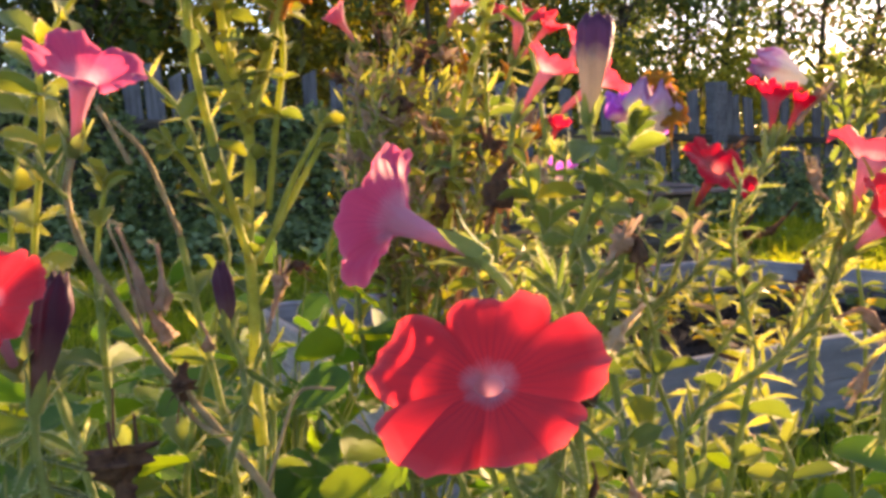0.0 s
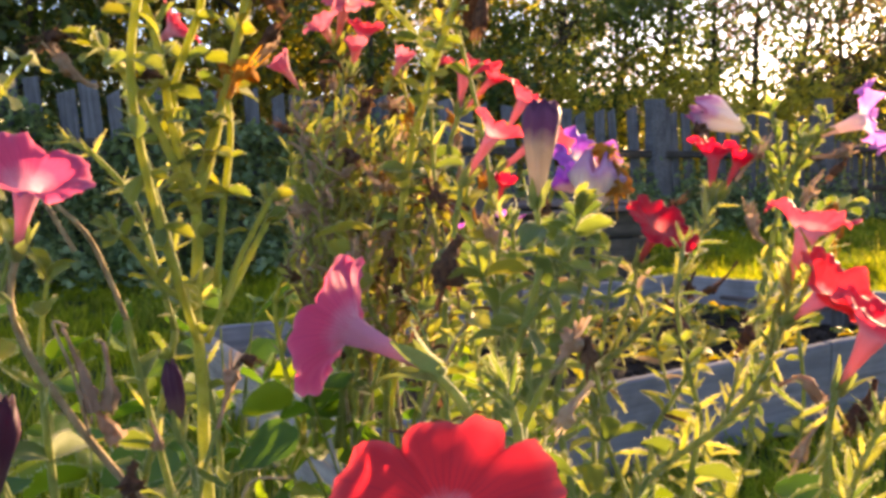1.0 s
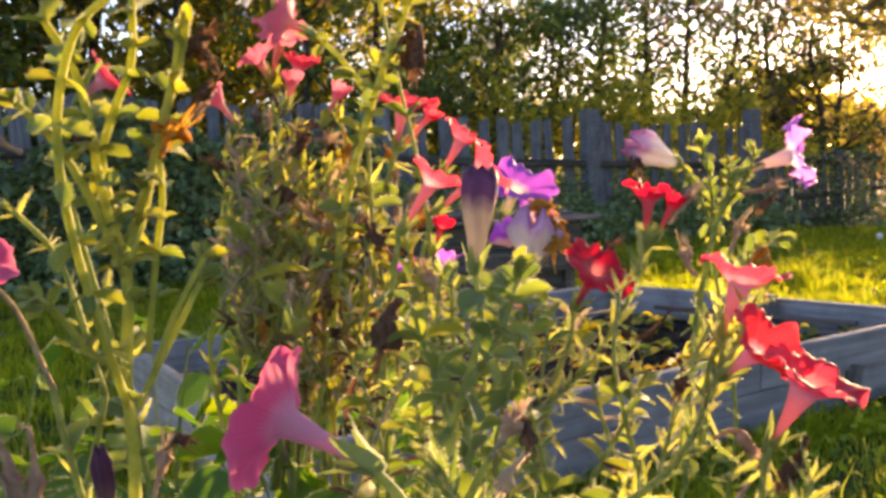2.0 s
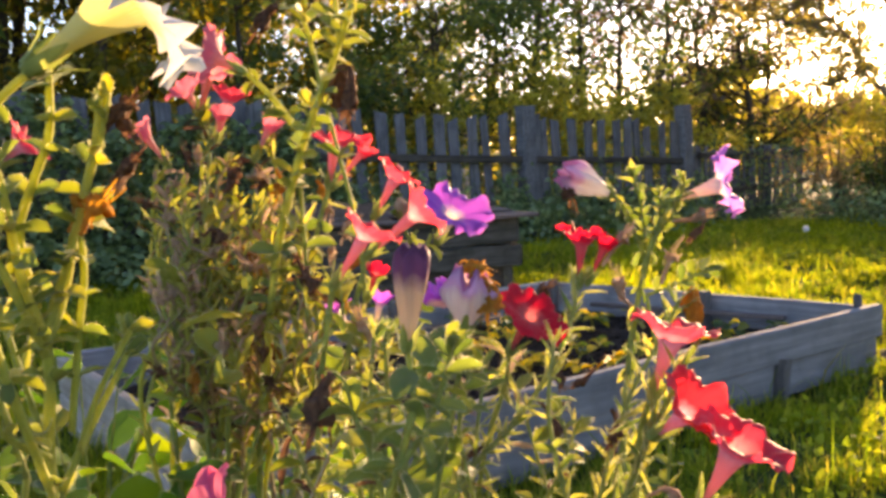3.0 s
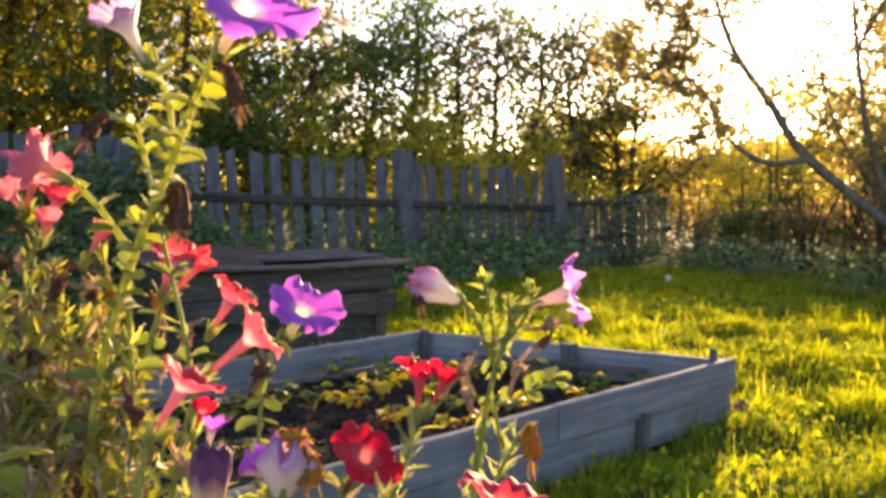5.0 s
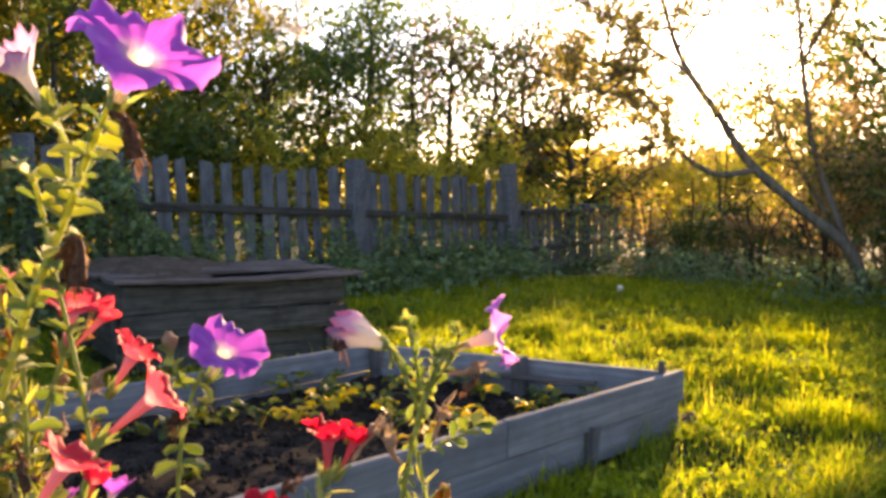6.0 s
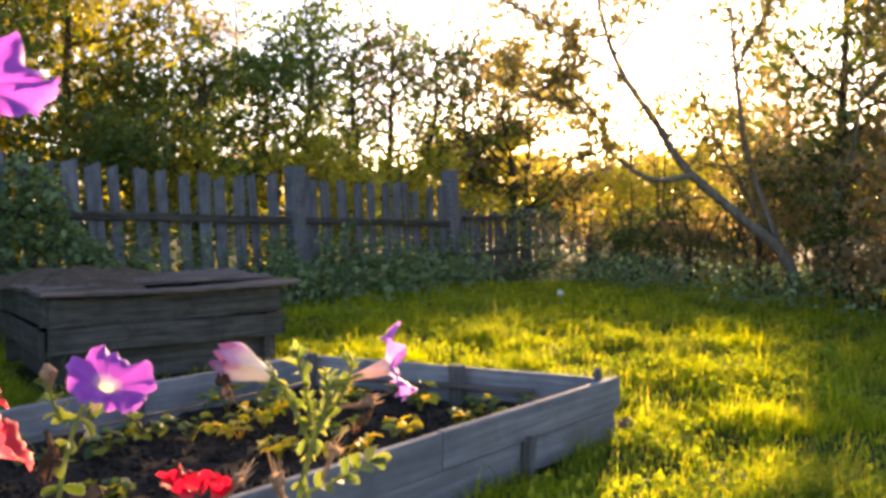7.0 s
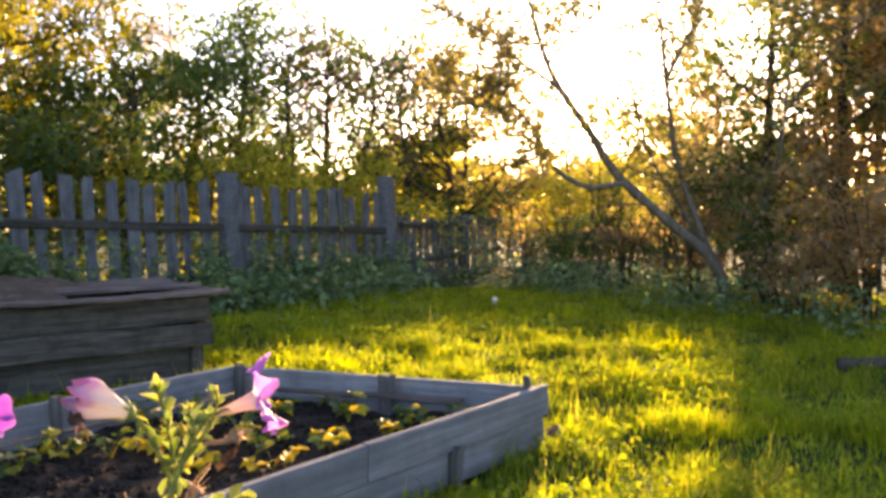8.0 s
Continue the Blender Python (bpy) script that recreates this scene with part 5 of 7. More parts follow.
# ---- the petunias, plant by plant ----
straw_petunia = Plant((0.2, 0.5, 0.475), "tall yellow-green petunia with hairy stems and a white bloom", 501)
straw_petunia.stem([(0.169, 0.447, 0.864), (0.170, 0.458, 0.891), (0.173, 0.468, 0.924), (0.174, 0.476, 0.959), (0.177, 0.479, 0.987), (0.178, 0.482, 1.013)], r0=0.0029, r1=0.0026, size=0.016, every=0.02, start=0.3, material=M_STEM_Y, leaf=("broad", "yellow"))
straw_petunia.stem([(0.176, 0.476, 1.003), (0.164, 0.477, 1.036), (0.150, 0.475, 1.063), (0.136, 0.473, 1.078)], r0=0.0023, r1=0.0017, size=0.0145, every=0.009, crown=6, material=M_STEM_Y, leaf=("broad", "yellow"))
straw_petunia.stem([(0.177, 0.476, 1.010), (0.169, 0.476, 1.036), (0.163, 0.473, 1.078), (0.156, 0.470, 1.098), (0.146, 0.466, 1.114)], r0=0.0022, r1=0.0017, size=0.0145, every=0.009, material=M_STEM_Y, leaf=("broad", "yellow"))
straw_petunia.stem([(0.175, 0.483, 1.023), (0.171, 0.485, 1.055), (0.178, 0.483, 1.078), (0.185, 0.480, 1.098), (0.186, 0.476, 1.126)], r0=0.0023, r1=0.0017, size=0.0145, every=0.015, material=M_STEM_Y, leaf=("broad", "yellow"))
straw_petunia.stem([(0.177, 0.477, 1.014), (0.188, 0.480, 1.040), (0.199, 0.480, 1.075), (0.207, 0.480, 1.099), (0.212, 0.480, 1.121)], r0=0.0023, r1=0.0017, size=0.0145, every=0.016, material=M_STEM_Y, leaf=("broad", "yellow"))
straw_petunia.stem([(0.185, 0.480, 0.967), (0.190, 0.480, 1.004), (0.194, 0.476, 1.035), (0.193, 0.473, 1.054)], r0=0.0018, r1=0.0014, size=0.013, every=0.02, material=M_STEM_Y, leaf=("broad", "yellow"))
straw_petunia.stem([(0.178, 0.477, 0.942), (0.196, 0.485, 0.968), (0.215, 0.491, 0.996)], r0=0.0018, r1=0.0016, size=0.016, every=0.03, start=0.7, crown=8, material=M_STEM_Y, leaf=("broad", "yellow"))
straw_petunia.stem([(0.173, 0.471, 0.960), (0.158, 0.466, 0.972), (0.143, 0.461, 0.993), (0.136, 0.453, 0.999)], r0=0.0017, r1=0.0013, size=0.0145, every=0.03, crown=6, material=M_STEM_Y, leaf=("broad", "yellow"))
straw_petunia.stem([(0.167, 0.490, 0.947), (0.155, 0.504, 1.005), (0.140, 0.511, 1.029), (0.130, 0.516, 1.037)], r0=0.0016, r1=0.0012, size=0.014, every=0.014, leaf="narrow", crown=4)
straw_petunia.stem([(0.170, 0.550, 1.027), (0.163, 0.551, 1.056), (0.160, 0.550, 1.079)], r0=0.0012, r1=0.0009, size=0.014, every=0.012, leaf="narrow", crown=4)
straw_petunia.wilt([(0.193, 0.473, 1.054), (0.197, 0.471, 1.063), (0.203, 0.469, 1.069)], 0.0096, M_DRY_ORANGE, frill=8)
straw_petunia.wilt([(0.202, 0.469, 1.069), (0.208, 0.467, 1.078), (0.216, 0.463, 1.087)], 0.0056, M_DRY)
straw_petunia.wilt([(0.206, 0.485, 1.106), (0.213, 0.482, 1.108), (0.220, 0.481, 1.098)], 0.008, M_DRY)
straw_petunia.wilt([(0.130, 0.473, 1.079), (0.123, 0.474, 1.080), (0.118, 0.475, 1.078)], 0.0072, M_DRY)
straw_petunia.wilt([(0.136, 0.464, 1.058), (0.128, 0.465, 1.062), (0.121, 0.465, 1.071)], 0.0064, M_DRY_TAN)
straw_petunia.wilt([(0.164, 0.469, 1.063), (0.160, 0.470, 1.064), (0.155, 0.471, 1.065)], 0.0064, M_DRY)
straw_petunia.flower((0.175, 0.547, 1.085), (0.186, 0.544, 1.094), 0.03, M_CORAL, opened=0.8)
straw_petunia.flower((0.171, 0.436, 1.122), (0.206, 0.425, 1.15), 0.076, M_WHITE, ruffle=0.14, notch=0.2, cup=0.12, tube_r=0.32, frill=0.13, label="ruffled white bloom with a yellow-green tube")
straw_petunia.stem([(0.171, 0.436, 1.122), (0.152, 0.436, 1.1), (0.146, 0.445, 1.06), (0.154, 0.458, 1.01), (0.172, 0.468, 0.945)], r0=0.0017, r1=0.0021, size=0.0145, every=0.02, material=M_STEM_Y, leaf=("broad", "yellow"))
straw_petunia.stem([(0.188, 0.481, 0.958), (0.199, 0.486, 0.980), (0.216, 0.488, 1.007)], r0=0.0017, r1=0.0014, size=0.017, every=0.04, start=0.7, crown=7, material=M_STEM_Y, leaf=("broad", "yellow"))
straw_petunia.stem([(0.177, 0.477, 1.007), (0.186, 0.479, 1.029), (0.195, 0.481, 1.062), (0.204, 0.481, 1.093), (0.207, 0.480, 1.113)], r0=0.0022, r1=0.0016, size=0.0145, every=0.02, crown=4, material=M_STEM_Y, leaf=("broad", "yellow"))
straw_petunia.wilt([(0.204, 0.481, 1.093), (0.211, 0.479, 1.103), (0.220, 0.476, 1.112)], 0.0064, M_DRY)
straw_petunia.wilt([(0.191, 0.482, 1.055), (0.195, 0.482, 1.064), (0.198, 0.481, 1.069)], 0.0096, M_DRY_ORANGE, frill=7)
straw_petunia.wilt([(0.201, 0.490, 1.058), (0.210, 0.489, 1.070), (0.220, 0.487, 1.081)], 0.0056, M_DRY_TAN)

tall_petunia = Plant((0.36, 0.62, 0.475), "tall petunia stem topped by a violet bloom", 502)
tall_petunia.stem([(0.372, 0.689, 0.895), (0.389, 0.689, 1.005), (0.398, 0.672, 1.066), (0.408, 0.658, 1.111), (0.420, 0.640, 1.156), (0.428, 0.620, 1.199), (0.435, 0.603, 1.232)], r0=0.0036, r1=0.0022, size=0.019, every=0.009, start=0.2, rise=0.35, material=M_STEM_Y, leaf=("broad", "yellow"))
tall_petunia.flower((0.438, 0.601, 1.232), (0.439, 0.570, 1.261), 0.088, M_PURPLE, ruffle=0.13, notch=0.16, cup=0.24, tube_r=0.17, label="large violet bloom with a pale yellow throat")
tall_petunia.flower((0.437, 0.701, 1.235), (0.419, 0.695, 1.260), 0.056, M_PALE, opened=0.45, ruffle=0.12)
tall_petunia.stem([(0.425, 0.643, 1.163), (0.438, 0.670, 1.204), (0.442, 0.699, 1.233)], r0=0.0024, r1=0.002, size=0.018, every=0.013, crown=6, material=M_STEM_Y, leaf=("broad", "yellow"))
tall_petunia.wilt([(0.432, 0.599, 1.227), (0.441, 0.595, 1.222), (0.447, 0.593, 1.199)], 0.0112, M_DRY)
tall_petunia.wilt([(0.420, 0.640, 1.147), (0.429, 0.635, 1.145), (0.426, 0.634, 1.116)], 0.0104, M_DRY)
tall_petunia.wilt([(0.420, 0.663, 1.128), (0.434, 0.655, 1.144), (0.433, 0.656, 1.119)], 0.0128, M_DRY)
tall_petunia.stem([(0.426, 0.682, 1.160), (0.422, 0.688, 1.185), (0.413, 0.697, 1.197)], r0=0.002, r1=0.0016, size=0.018, every=0.014, material=M_STEM_Y, leaf=("broad", "yellow"))
tall_petunia.wilt([(0.414, 0.696, 1.197), (0.402, 0.702, 1.195), (0.393, 0.707, 1.181)], 0.0112, M_DRY)
tall_petunia.stem([(0.412, 0.689, 1.105), (0.403, 0.710, 1.130), (0.392, 0.731, 1.151)], r0=0.0028, r1=0.002, size=0.018, every=0.016, material=M_STEM_Y, leaf=("broad", "yellow"))
tall_petunia.flower((0.390, 0.732, 1.151), (0.376, 0.748, 1.162), 0.048, M_ROSE, ruffle=0.1, star=0.2)

bushy_petunia = Plant((0.42, 0.82, 0.475), "bushy petunia full of dry twigs, small leaves and red blooms", 503)
bushy_petunia.stem([(0.348, 0.733, 0.788), (0.347, 0.741, 0.966), (0.398, 0.827, 1.088), (0.391, 0.830, 1.122)], r0=0.0023, r1=0.0013, size=0.019, every=0.0085, fine=True, material=M_STEM, leaf=("narrow", "yellow", "narrow", "dry"), crown=5, start=0.2, rise=1.5, hairs=14)
bushy_petunia.stem([(0.317, 0.746, 0.793), (0.348, 0.815, 0.933), (0.347, 0.833, 1.048), (0.360, 0.830, 1.080)], r0=0.0023, r1=0.0013, size=0.019, every=0.0085, fine=True, material=M_STEM_Y, leaf=("narrow", "lance", "narrow", "tan"), crown=5, start=0.2, rise=1.5, hairs=14)
bushy_petunia.stem([(0.355, 0.729, 0.787), (0.360, 0.723, 0.954), (0.394, 0.838, 1.061), (0.399, 0.837, 1.095)], r0=0.0023, r1=0.0013, size=0.019, every=0.0085, fine=True, material=M_STEM, leaf=("narrow", "yellow", "narrow", "dry"), crown=5, start=0.2, rise=1.5, hairs=14)
bushy_petunia.stem([(0.368, 0.723, 0.785), (0.392, 0.780, 0.933), (0.393, 0.805, 1.048), (0.404, 0.802, 1.081)], r0=0.0023, r1=0.0013, size=0.019, every=0.0085, fine=True, material=M_STEM_DRY, leaf=("narrow", "yellow", "tan"), crown=5, start=0.2, rise=1.5, hairs=14)
bushy_petunia.stem([(0.355, 0.729, 0.787), (0.369, 0.767, 0.940), (0.428, 0.779, 1.049), (0.420, 0.785, 1.082)], r0=0.0023, r1=0.0013, size=0.019, every=0.0085, fine=True, material=M_STEM, leaf=("narrow", "yellow", "narrow", "dry"), crown=5, start=0.2, rise=1.5, hairs=14)
bushy_petunia.stem([(0.376, 0.719, 0.784), (0.414, 0.734, 0.943), (0.441, 0.785, 1.060), (0.437, 0.788, 1.094)], r0=0.0023, r1=0.0013, size=0.019, every=0.0085, fine=True, material=M_STEM_Y, leaf=("narrow", "lance", "narrow", "tan"), crown=5, start=0.2, rise=1.5, hairs=14)
bushy_petunia.stem([(0.326, 0.742, 0.791), (0.339, 0.792, 0.923), (0.369, 0.812, 1.016), (0.366, 0.816, 1.049)], r0=0.0023, r1=0.0013, size=0.019, every=0.0085, fine=True, material=M_STEM, leaf=("narrow", "yellow", "narrow", "dry"), crown=5, start=0.2, rise=1.5, hairs=14)
bushy_petunia.stem([(0.354, 0.730, 0.787), (0.345, 0.746, 0.926), (0.372, 0.767, 1.010), (0.382, 0.766, 1.041)], r0=0.0023, r1=0.0013, size=0.019, every=0.0085, fine=True, material=M_STEM_DRY, leaf=("narrow", "yellow", "tan"), crown=5, start=0.2, rise=1.5, hairs=14)
bushy_petunia.stem([(0.340, 0.736, 0.789), (0.360, 0.730, 0.913), (0.362, 0.745, 0.986), (0.356, 0.752, 1.017)], r0=0.0023, r1=0.0013, size=0.019, every=0.0085, fine=True, material=M_STEM, leaf=("narrow", "yellow", "narrow", "dry"), crown=5, start=0.2, rise=1.5, hairs=14)
bushy_petunia.stem([(0.387, 0.713, 0.782), (0.378, 0.744, 0.918), (0.402, 0.742, 1.004), (0.406, 0.744, 1.036)], r0=0.0023, r1=0.0013, size=0.019, every=0.0085, fine=True, material=M_STEM_Y, leaf=("narrow", "lance", "narrow", "tan"), crown=5, start=0.2, rise=1.5, hairs=14)
bushy_petunia.stem([(0.356, 0.729, 0.787), (0.407, 0.781, 0.883), (0.396, 0.705, 0.969), (0.408, 0.705, 0.998)], r0=0.0023, r1=0.0013, size=0.019, every=0.0085, fine=True, material=M_STEM, leaf=("narrow", "yellow", "narrow", "dry"), crown=5, start=0.2, rise=1.5, hairs=14)
bushy_petunia.stem([(0.390, 0.712, 0.782), (0.403, 0.744, 0.882), (0.417, 0.668, 0.953), (0.412, 0.677, 0.983)], r0=0.0023, r1=0.0013, size=0.019, every=0.0085, fine=True, material=M_STEM_DRY, leaf=("narrow", "yellow", "tan"), crown=5, start=0.2, rise=1.5, hairs=14)
bushy_petunia.stem([(0.378, 0.718, 0.783), (0.381, 0.703, 0.897), (0.377, 0.579, 0.974), (0.379, 0.583, 0.999)], r0=0.0023, r1=0.0013, size=0.019, every=0.0085, fine=True, material=M_STEM, leaf=("narrow", "yellow", "narrow", "dry"), crown=5, start=0.2, rise=1.5, hairs=14)
bushy_petunia.stem([(0.316, 0.746, 0.793), (0.309, 0.778, 0.905), (0.346, 0.790, 0.964), (0.340, 0.798, 0.997)], r0=0.0023, r1=0.0013, size=0.019, every=0.0085, fine=True, material=M_STEM_Y, leaf=("narrow", "lance", "narrow", "tan"), crown=5, start=0.2, rise=1.5, hairs=14)
bushy_petunia.stem([(0.362, 0.726, 0.786), (0.383, 0.760, 0.883), (0.359, 0.697, 0.958), (0.372, 0.697, 0.986)], r0=0.0023, r1=0.0013, size=0.019, every=0.0085, fine=True, material=M_STEM, leaf=("narrow", "yellow", "narrow", "dry"), crown=5, start=0.2, rise=1.5, hairs=14)
bushy_petunia.stem([(0.403, 0.705, 0.780), (0.428, 0.730, 0.866), (0.404, 0.579, 0.947), (0.399, 0.589, 0.973)], r0=0.0023, r1=0.0013, size=0.019, every=0.0085, fine=True, material=M_STEM_DRY, leaf=("narrow", "yellow", "tan"), crown=5, start=0.2, rise=1.5, hairs=14)
bushy_petunia.stem([(0.342, 0.735, 0.789), (0.380, 0.769, 0.920), (0.399, 0.800, 1.014), (0.411, 0.798, 1.047)], r0=0.0023, r1=0.0013, size=0.019, every=0.0085, fine=True, material=M_STEM, leaf=("narrow", "yellow", "narrow", "dry"), crown=5, start=0.2, rise=1.5, hairs=14)
bushy_petunia.stem([(0.343, 0.735, 0.789), (0.401, 0.790, 0.873), (0.341, 0.726, 0.957), (0.353, 0.727, 0.985)], r0=0.0023, r1=0.0013, size=0.019, every=0.0085, fine=True, material=M_STEM_Y, leaf=("narrow", "lance", "narrow", "tan"), crown=5, start=0.2, rise=1.5, hairs=14)
bushy_petunia.stem([(0.391, 0.711, 0.782), (0.429, 0.701, 0.912), (0.428, 0.717, 0.995), (0.428, 0.721, 1.026)], r0=0.0023, r1=0.0013, size=0.019, every=0.0085, fine=True, material=M_STEM, leaf=("narrow", "yellow", "narrow", "dry"), crown=5, start=0.2, rise=1.5, hairs=14)
bushy_petunia.stem([(0.354, 0.730, 0.787), (0.385, 0.757, 0.864), (0.367, 0.642, 0.934), (0.369, 0.648, 0.960)], r0=0.0023, r1=0.0013, size=0.019, every=0.0085, fine=True, material=M_STEM_DRY, leaf=("narrow", "yellow", "tan"), crown=5, start=0.2, rise=1.5, hairs=14)
bushy_petunia.stem([(0.407, 0.733, 0.918), (0.412, 0.748, 0.986), (0.416, 0.751, 1.018), (0.419, 0.752, 1.041)], r0=0.0016, r1=0.001, size=0.018, every=0.0085, fine=True, material=M_STEM, leaf=("tan", "narrow"), crown=5, rise=1.5, hairs=10)
bushy_petunia.stem([(0.411, 0.721, 0.884), (0.391, 0.659, 0.936), (0.393, 0.665, 0.964), (0.400, 0.666, 0.984)], r0=0.0016, r1=0.001, size=0.018, every=0.0085, fine=True, material=M_STEM_DRY, leaf=("narrow", "narrow", "tan", "lance"), crown=5, rise=1.5, hairs=10)
bushy_petunia.stem([(0.363, 0.750, 0.913), (0.370, 0.721, 0.975), (0.358, 0.731, 1.006), (0.367, 0.730, 1.027)], r0=0.0016, r1=0.001, size=0.018, every=0.0085, fine=True, material=M_STEM, leaf=("narrow", "narrow", "tan", "lance"), crown=5, rise=1.5, hairs=10)
bushy_petunia.stem([(0.389, 0.728, 0.876), (0.390, 0.688, 0.908), (0.387, 0.698, 0.937), (0.391, 0.701, 0.958)], r0=0.0016, r1=0.001, size=0.018, every=0.0085, fine=True, material=M_STEM_DRY, leaf=("tan", "narrow"), crown=5, rise=1.5, hairs=10)
bushy_petunia.stem([(0.354, 0.744, 0.878), (0.321, 0.706, 0.915), (0.331, 0.709, 0.942), (0.332, 0.714, 0.962)], r0=0.0016, r1=0.001, size=0.018, every=0.0085, fine=True, material=M_STEM, leaf=("narrow", "narrow", "tan", "lance"), crown=5, rise=1.5, hairs=10)
bushy_petunia.stem([(0.347, 0.749, 0.887), (0.311, 0.711, 0.932), (0.331, 0.710, 0.958), (0.327, 0.716, 0.979)], r0=0.0016, r1=0.001, size=0.018, every=0.0085, fine=True, material=M_STEM_DRY, leaf=("narrow", "narrow", "tan", "lance"), crown=5, rise=1.5, hairs=10)
bushy_petunia.stem([(0.393, 0.729, 0.884), (0.388, 0.656, 0.933), (0.397, 0.658, 0.960), (0.398, 0.662, 0.981)], r0=0.0016, r1=0.001, size=0.018, every=0.0085, fine=True, material=M_STEM, leaf=("tan", "narrow"), crown=5, rise=1.5, hairs=10)
bushy_petunia.stem([(0.402, 0.730, 0.899), (0.396, 0.697, 0.955), (0.413, 0.694, 0.984), (0.415, 0.697, 1.006)], r0=0.0016, r1=0.001, size=0.018, every=0.0085, fine=True, material=M_STEM_DRY, leaf=("narrow", "narrow", "tan", "lance"), crown=5, rise=1.5, hairs=10)
bushy_petunia.stem([(0.402, 0.736, 0.921), (0.408, 0.766, 0.990), (0.421, 0.764, 1.022), (0.417, 0.768, 1.045)], r0=0.0016, r1=0.001, size=0.018, every=0.0085, fine=True, material=M_STEM, leaf=("narrow", "narrow", "tan", "lance"), crown=5, rise=1.5, hairs=10)
bushy_petunia.stem([(0.353, 0.749, 0.894), (0.330, 0.772, 0.933), (0.339, 0.775, 0.962), (0.349, 0.776, 0.984)], r0=0.0016, r1=0.001, size=0.018, every=0.0085, fine=True, material=M_STEM_DRY, leaf=("tan", "narrow"), crown=5, rise=1.5, hairs=10)
bushy_petunia.stem([(0.376, 0.747, 0.919), (0.388, 0.786, 0.981), (0.392, 0.789, 1.014), (0.403, 0.787, 1.037)], r0=0.0016, r1=0.001, size=0.018, every=0.0085, fine=True, material=M_STEM, leaf=("narrow", "narrow", "tan", "lance"), crown=5, rise=1.5, hairs=10)
bushy_petunia.stem([(0.339, 0.759, 0.911), (0.347, 0.773, 0.962), (0.358, 0.774, 0.993), (0.353, 0.779, 1.016)], r0=0.0016, r1=0.001, size=0.018, every=0.0085, fine=True, material=M_STEM_DRY, leaf=("narrow", "narrow", "tan", "lance"), crown=5, rise=1.5, hairs=10)
bushy_petunia.stem([(0.390, 0.726, 0.871), (0.339, 0.653, 0.917), (0.342, 0.659, 0.943), (0.345, 0.663, 0.963)], r0=0.0016, r1=0.001, size=0.018, every=0.0085, fine=True, material=M_STEM, leaf=("tan", "narrow"), crown=5, rise=1.5, hairs=10)
bushy_petunia.stem([(0.375, 0.734, 0.875), (0.335, 0.662, 0.919), (0.348, 0.664, 0.945), (0.348, 0.669, 0.965)], r0=0.0016, r1=0.001, size=0.018, every=0.0085, fine=True, material=M_STEM_DRY, leaf=("narrow", "narrow", "tan", "lance"), crown=5, rise=1.5, hairs=10)
bushy_petunia.stem([(0.392, 0.740, 0.919), (0.427, 0.779, 0.980), (0.418, 0.788, 1.014), (0.428, 0.786, 1.038)], r0=0.0016, r1=0.001, size=0.018, every=0.0085, fine=True, material=M_STEM, leaf=("narrow", "narrow", "tan", "lance"), crown=5, rise=1.5, hairs=10)
bushy_petunia.stem([(0.384, 0.740, 0.905), (0.412, 0.777, 0.949), (0.411, 0.784, 0.983), (0.411, 0.788, 1.007)], r0=0.0016, r1=0.001, size=0.018, every=0.0085, fine=True, material=M_STEM_DRY, leaf=("tan", "narrow"), crown=5, rise=1.5, hairs=10)
bushy_petunia.stem([(0.413, 0.731, 0.919), (0.434, 0.768, 0.985), (0.433, 0.773, 1.018), (0.443, 0.771, 1.042)], r0=0.0016, r1=0.001, size=0.018, every=0.0085, fine=True, material=M_STEM, leaf=("narrow", "narrow", "tan", "lance"), crown=5, rise=1.5, hairs=10)
bushy_petunia.stem([(0.336, 0.758, 0.902), (0.329, 0.723, 0.954), (0.334, 0.727, 0.983), (0.335, 0.729, 1.003)], r0=0.0016, r1=0.001, size=0.018, every=0.0085, fine=True, material=M_STEM_DRY, leaf=("narrow", "narrow", "tan", "lance"), crown=5, rise=1.5, hairs=10)
bushy_petunia.stem([(0.328, 0.758, 0.896), (0.326, 0.725, 0.939), (0.318, 0.734, 0.968), (0.319, 0.738, 0.989)], r0=0.0016, r1=0.001, size=0.018, every=0.0085, fine=True, material=M_STEM, leaf=("tan", "narrow"), crown=5, rise=1.5, hairs=10)
bushy_petunia.stem([(0.392, 0.722, 0.862), (0.396, 0.692, 0.877), (0.414, 0.692, 0.905), (0.413, 0.699, 0.926)], r0=0.0016, r1=0.001, size=0.018, every=0.0085, fine=True, material=M_STEM_DRY, leaf=("narrow", "narrow", "tan", "lance"), crown=5, rise=1.5, hairs=10)
bushy_petunia.stem([(0.355, 0.757, 0.924), (0.359, 0.746, 0.993), (0.345, 0.756, 1.025), (0.349, 0.757, 1.047)], r0=0.0016, r1=0.001, size=0.018, every=0.0085, fine=True, material=M_STEM, leaf=("narrow", "narrow", "tan", "lance"), crown=5, rise=1.5, hairs=10)
bushy_petunia.stem([(0.392, 0.734, 0.896), (0.390, 0.734, 0.943), (0.399, 0.736, 0.973), (0.405, 0.737, 0.995)], r0=0.0016, r1=0.001, size=0.018, every=0.0085, fine=True, material=M_STEM_DRY, leaf=("tan", "narrow"), crown=5, rise=1.5, hairs=10)
bushy_petunia.stem([(0.374, 0.747, 0.918), (0.375, 0.769, 0.982), (0.396, 0.765, 1.012), (0.393, 0.769, 1.036)], r0=0.0016, r1=0.001, size=0.018, every=0.0085, fine=True, material=M_STEM, leaf=("narrow", "narrow", "tan", "lance"), crown=5, rise=1.5, hairs=10)
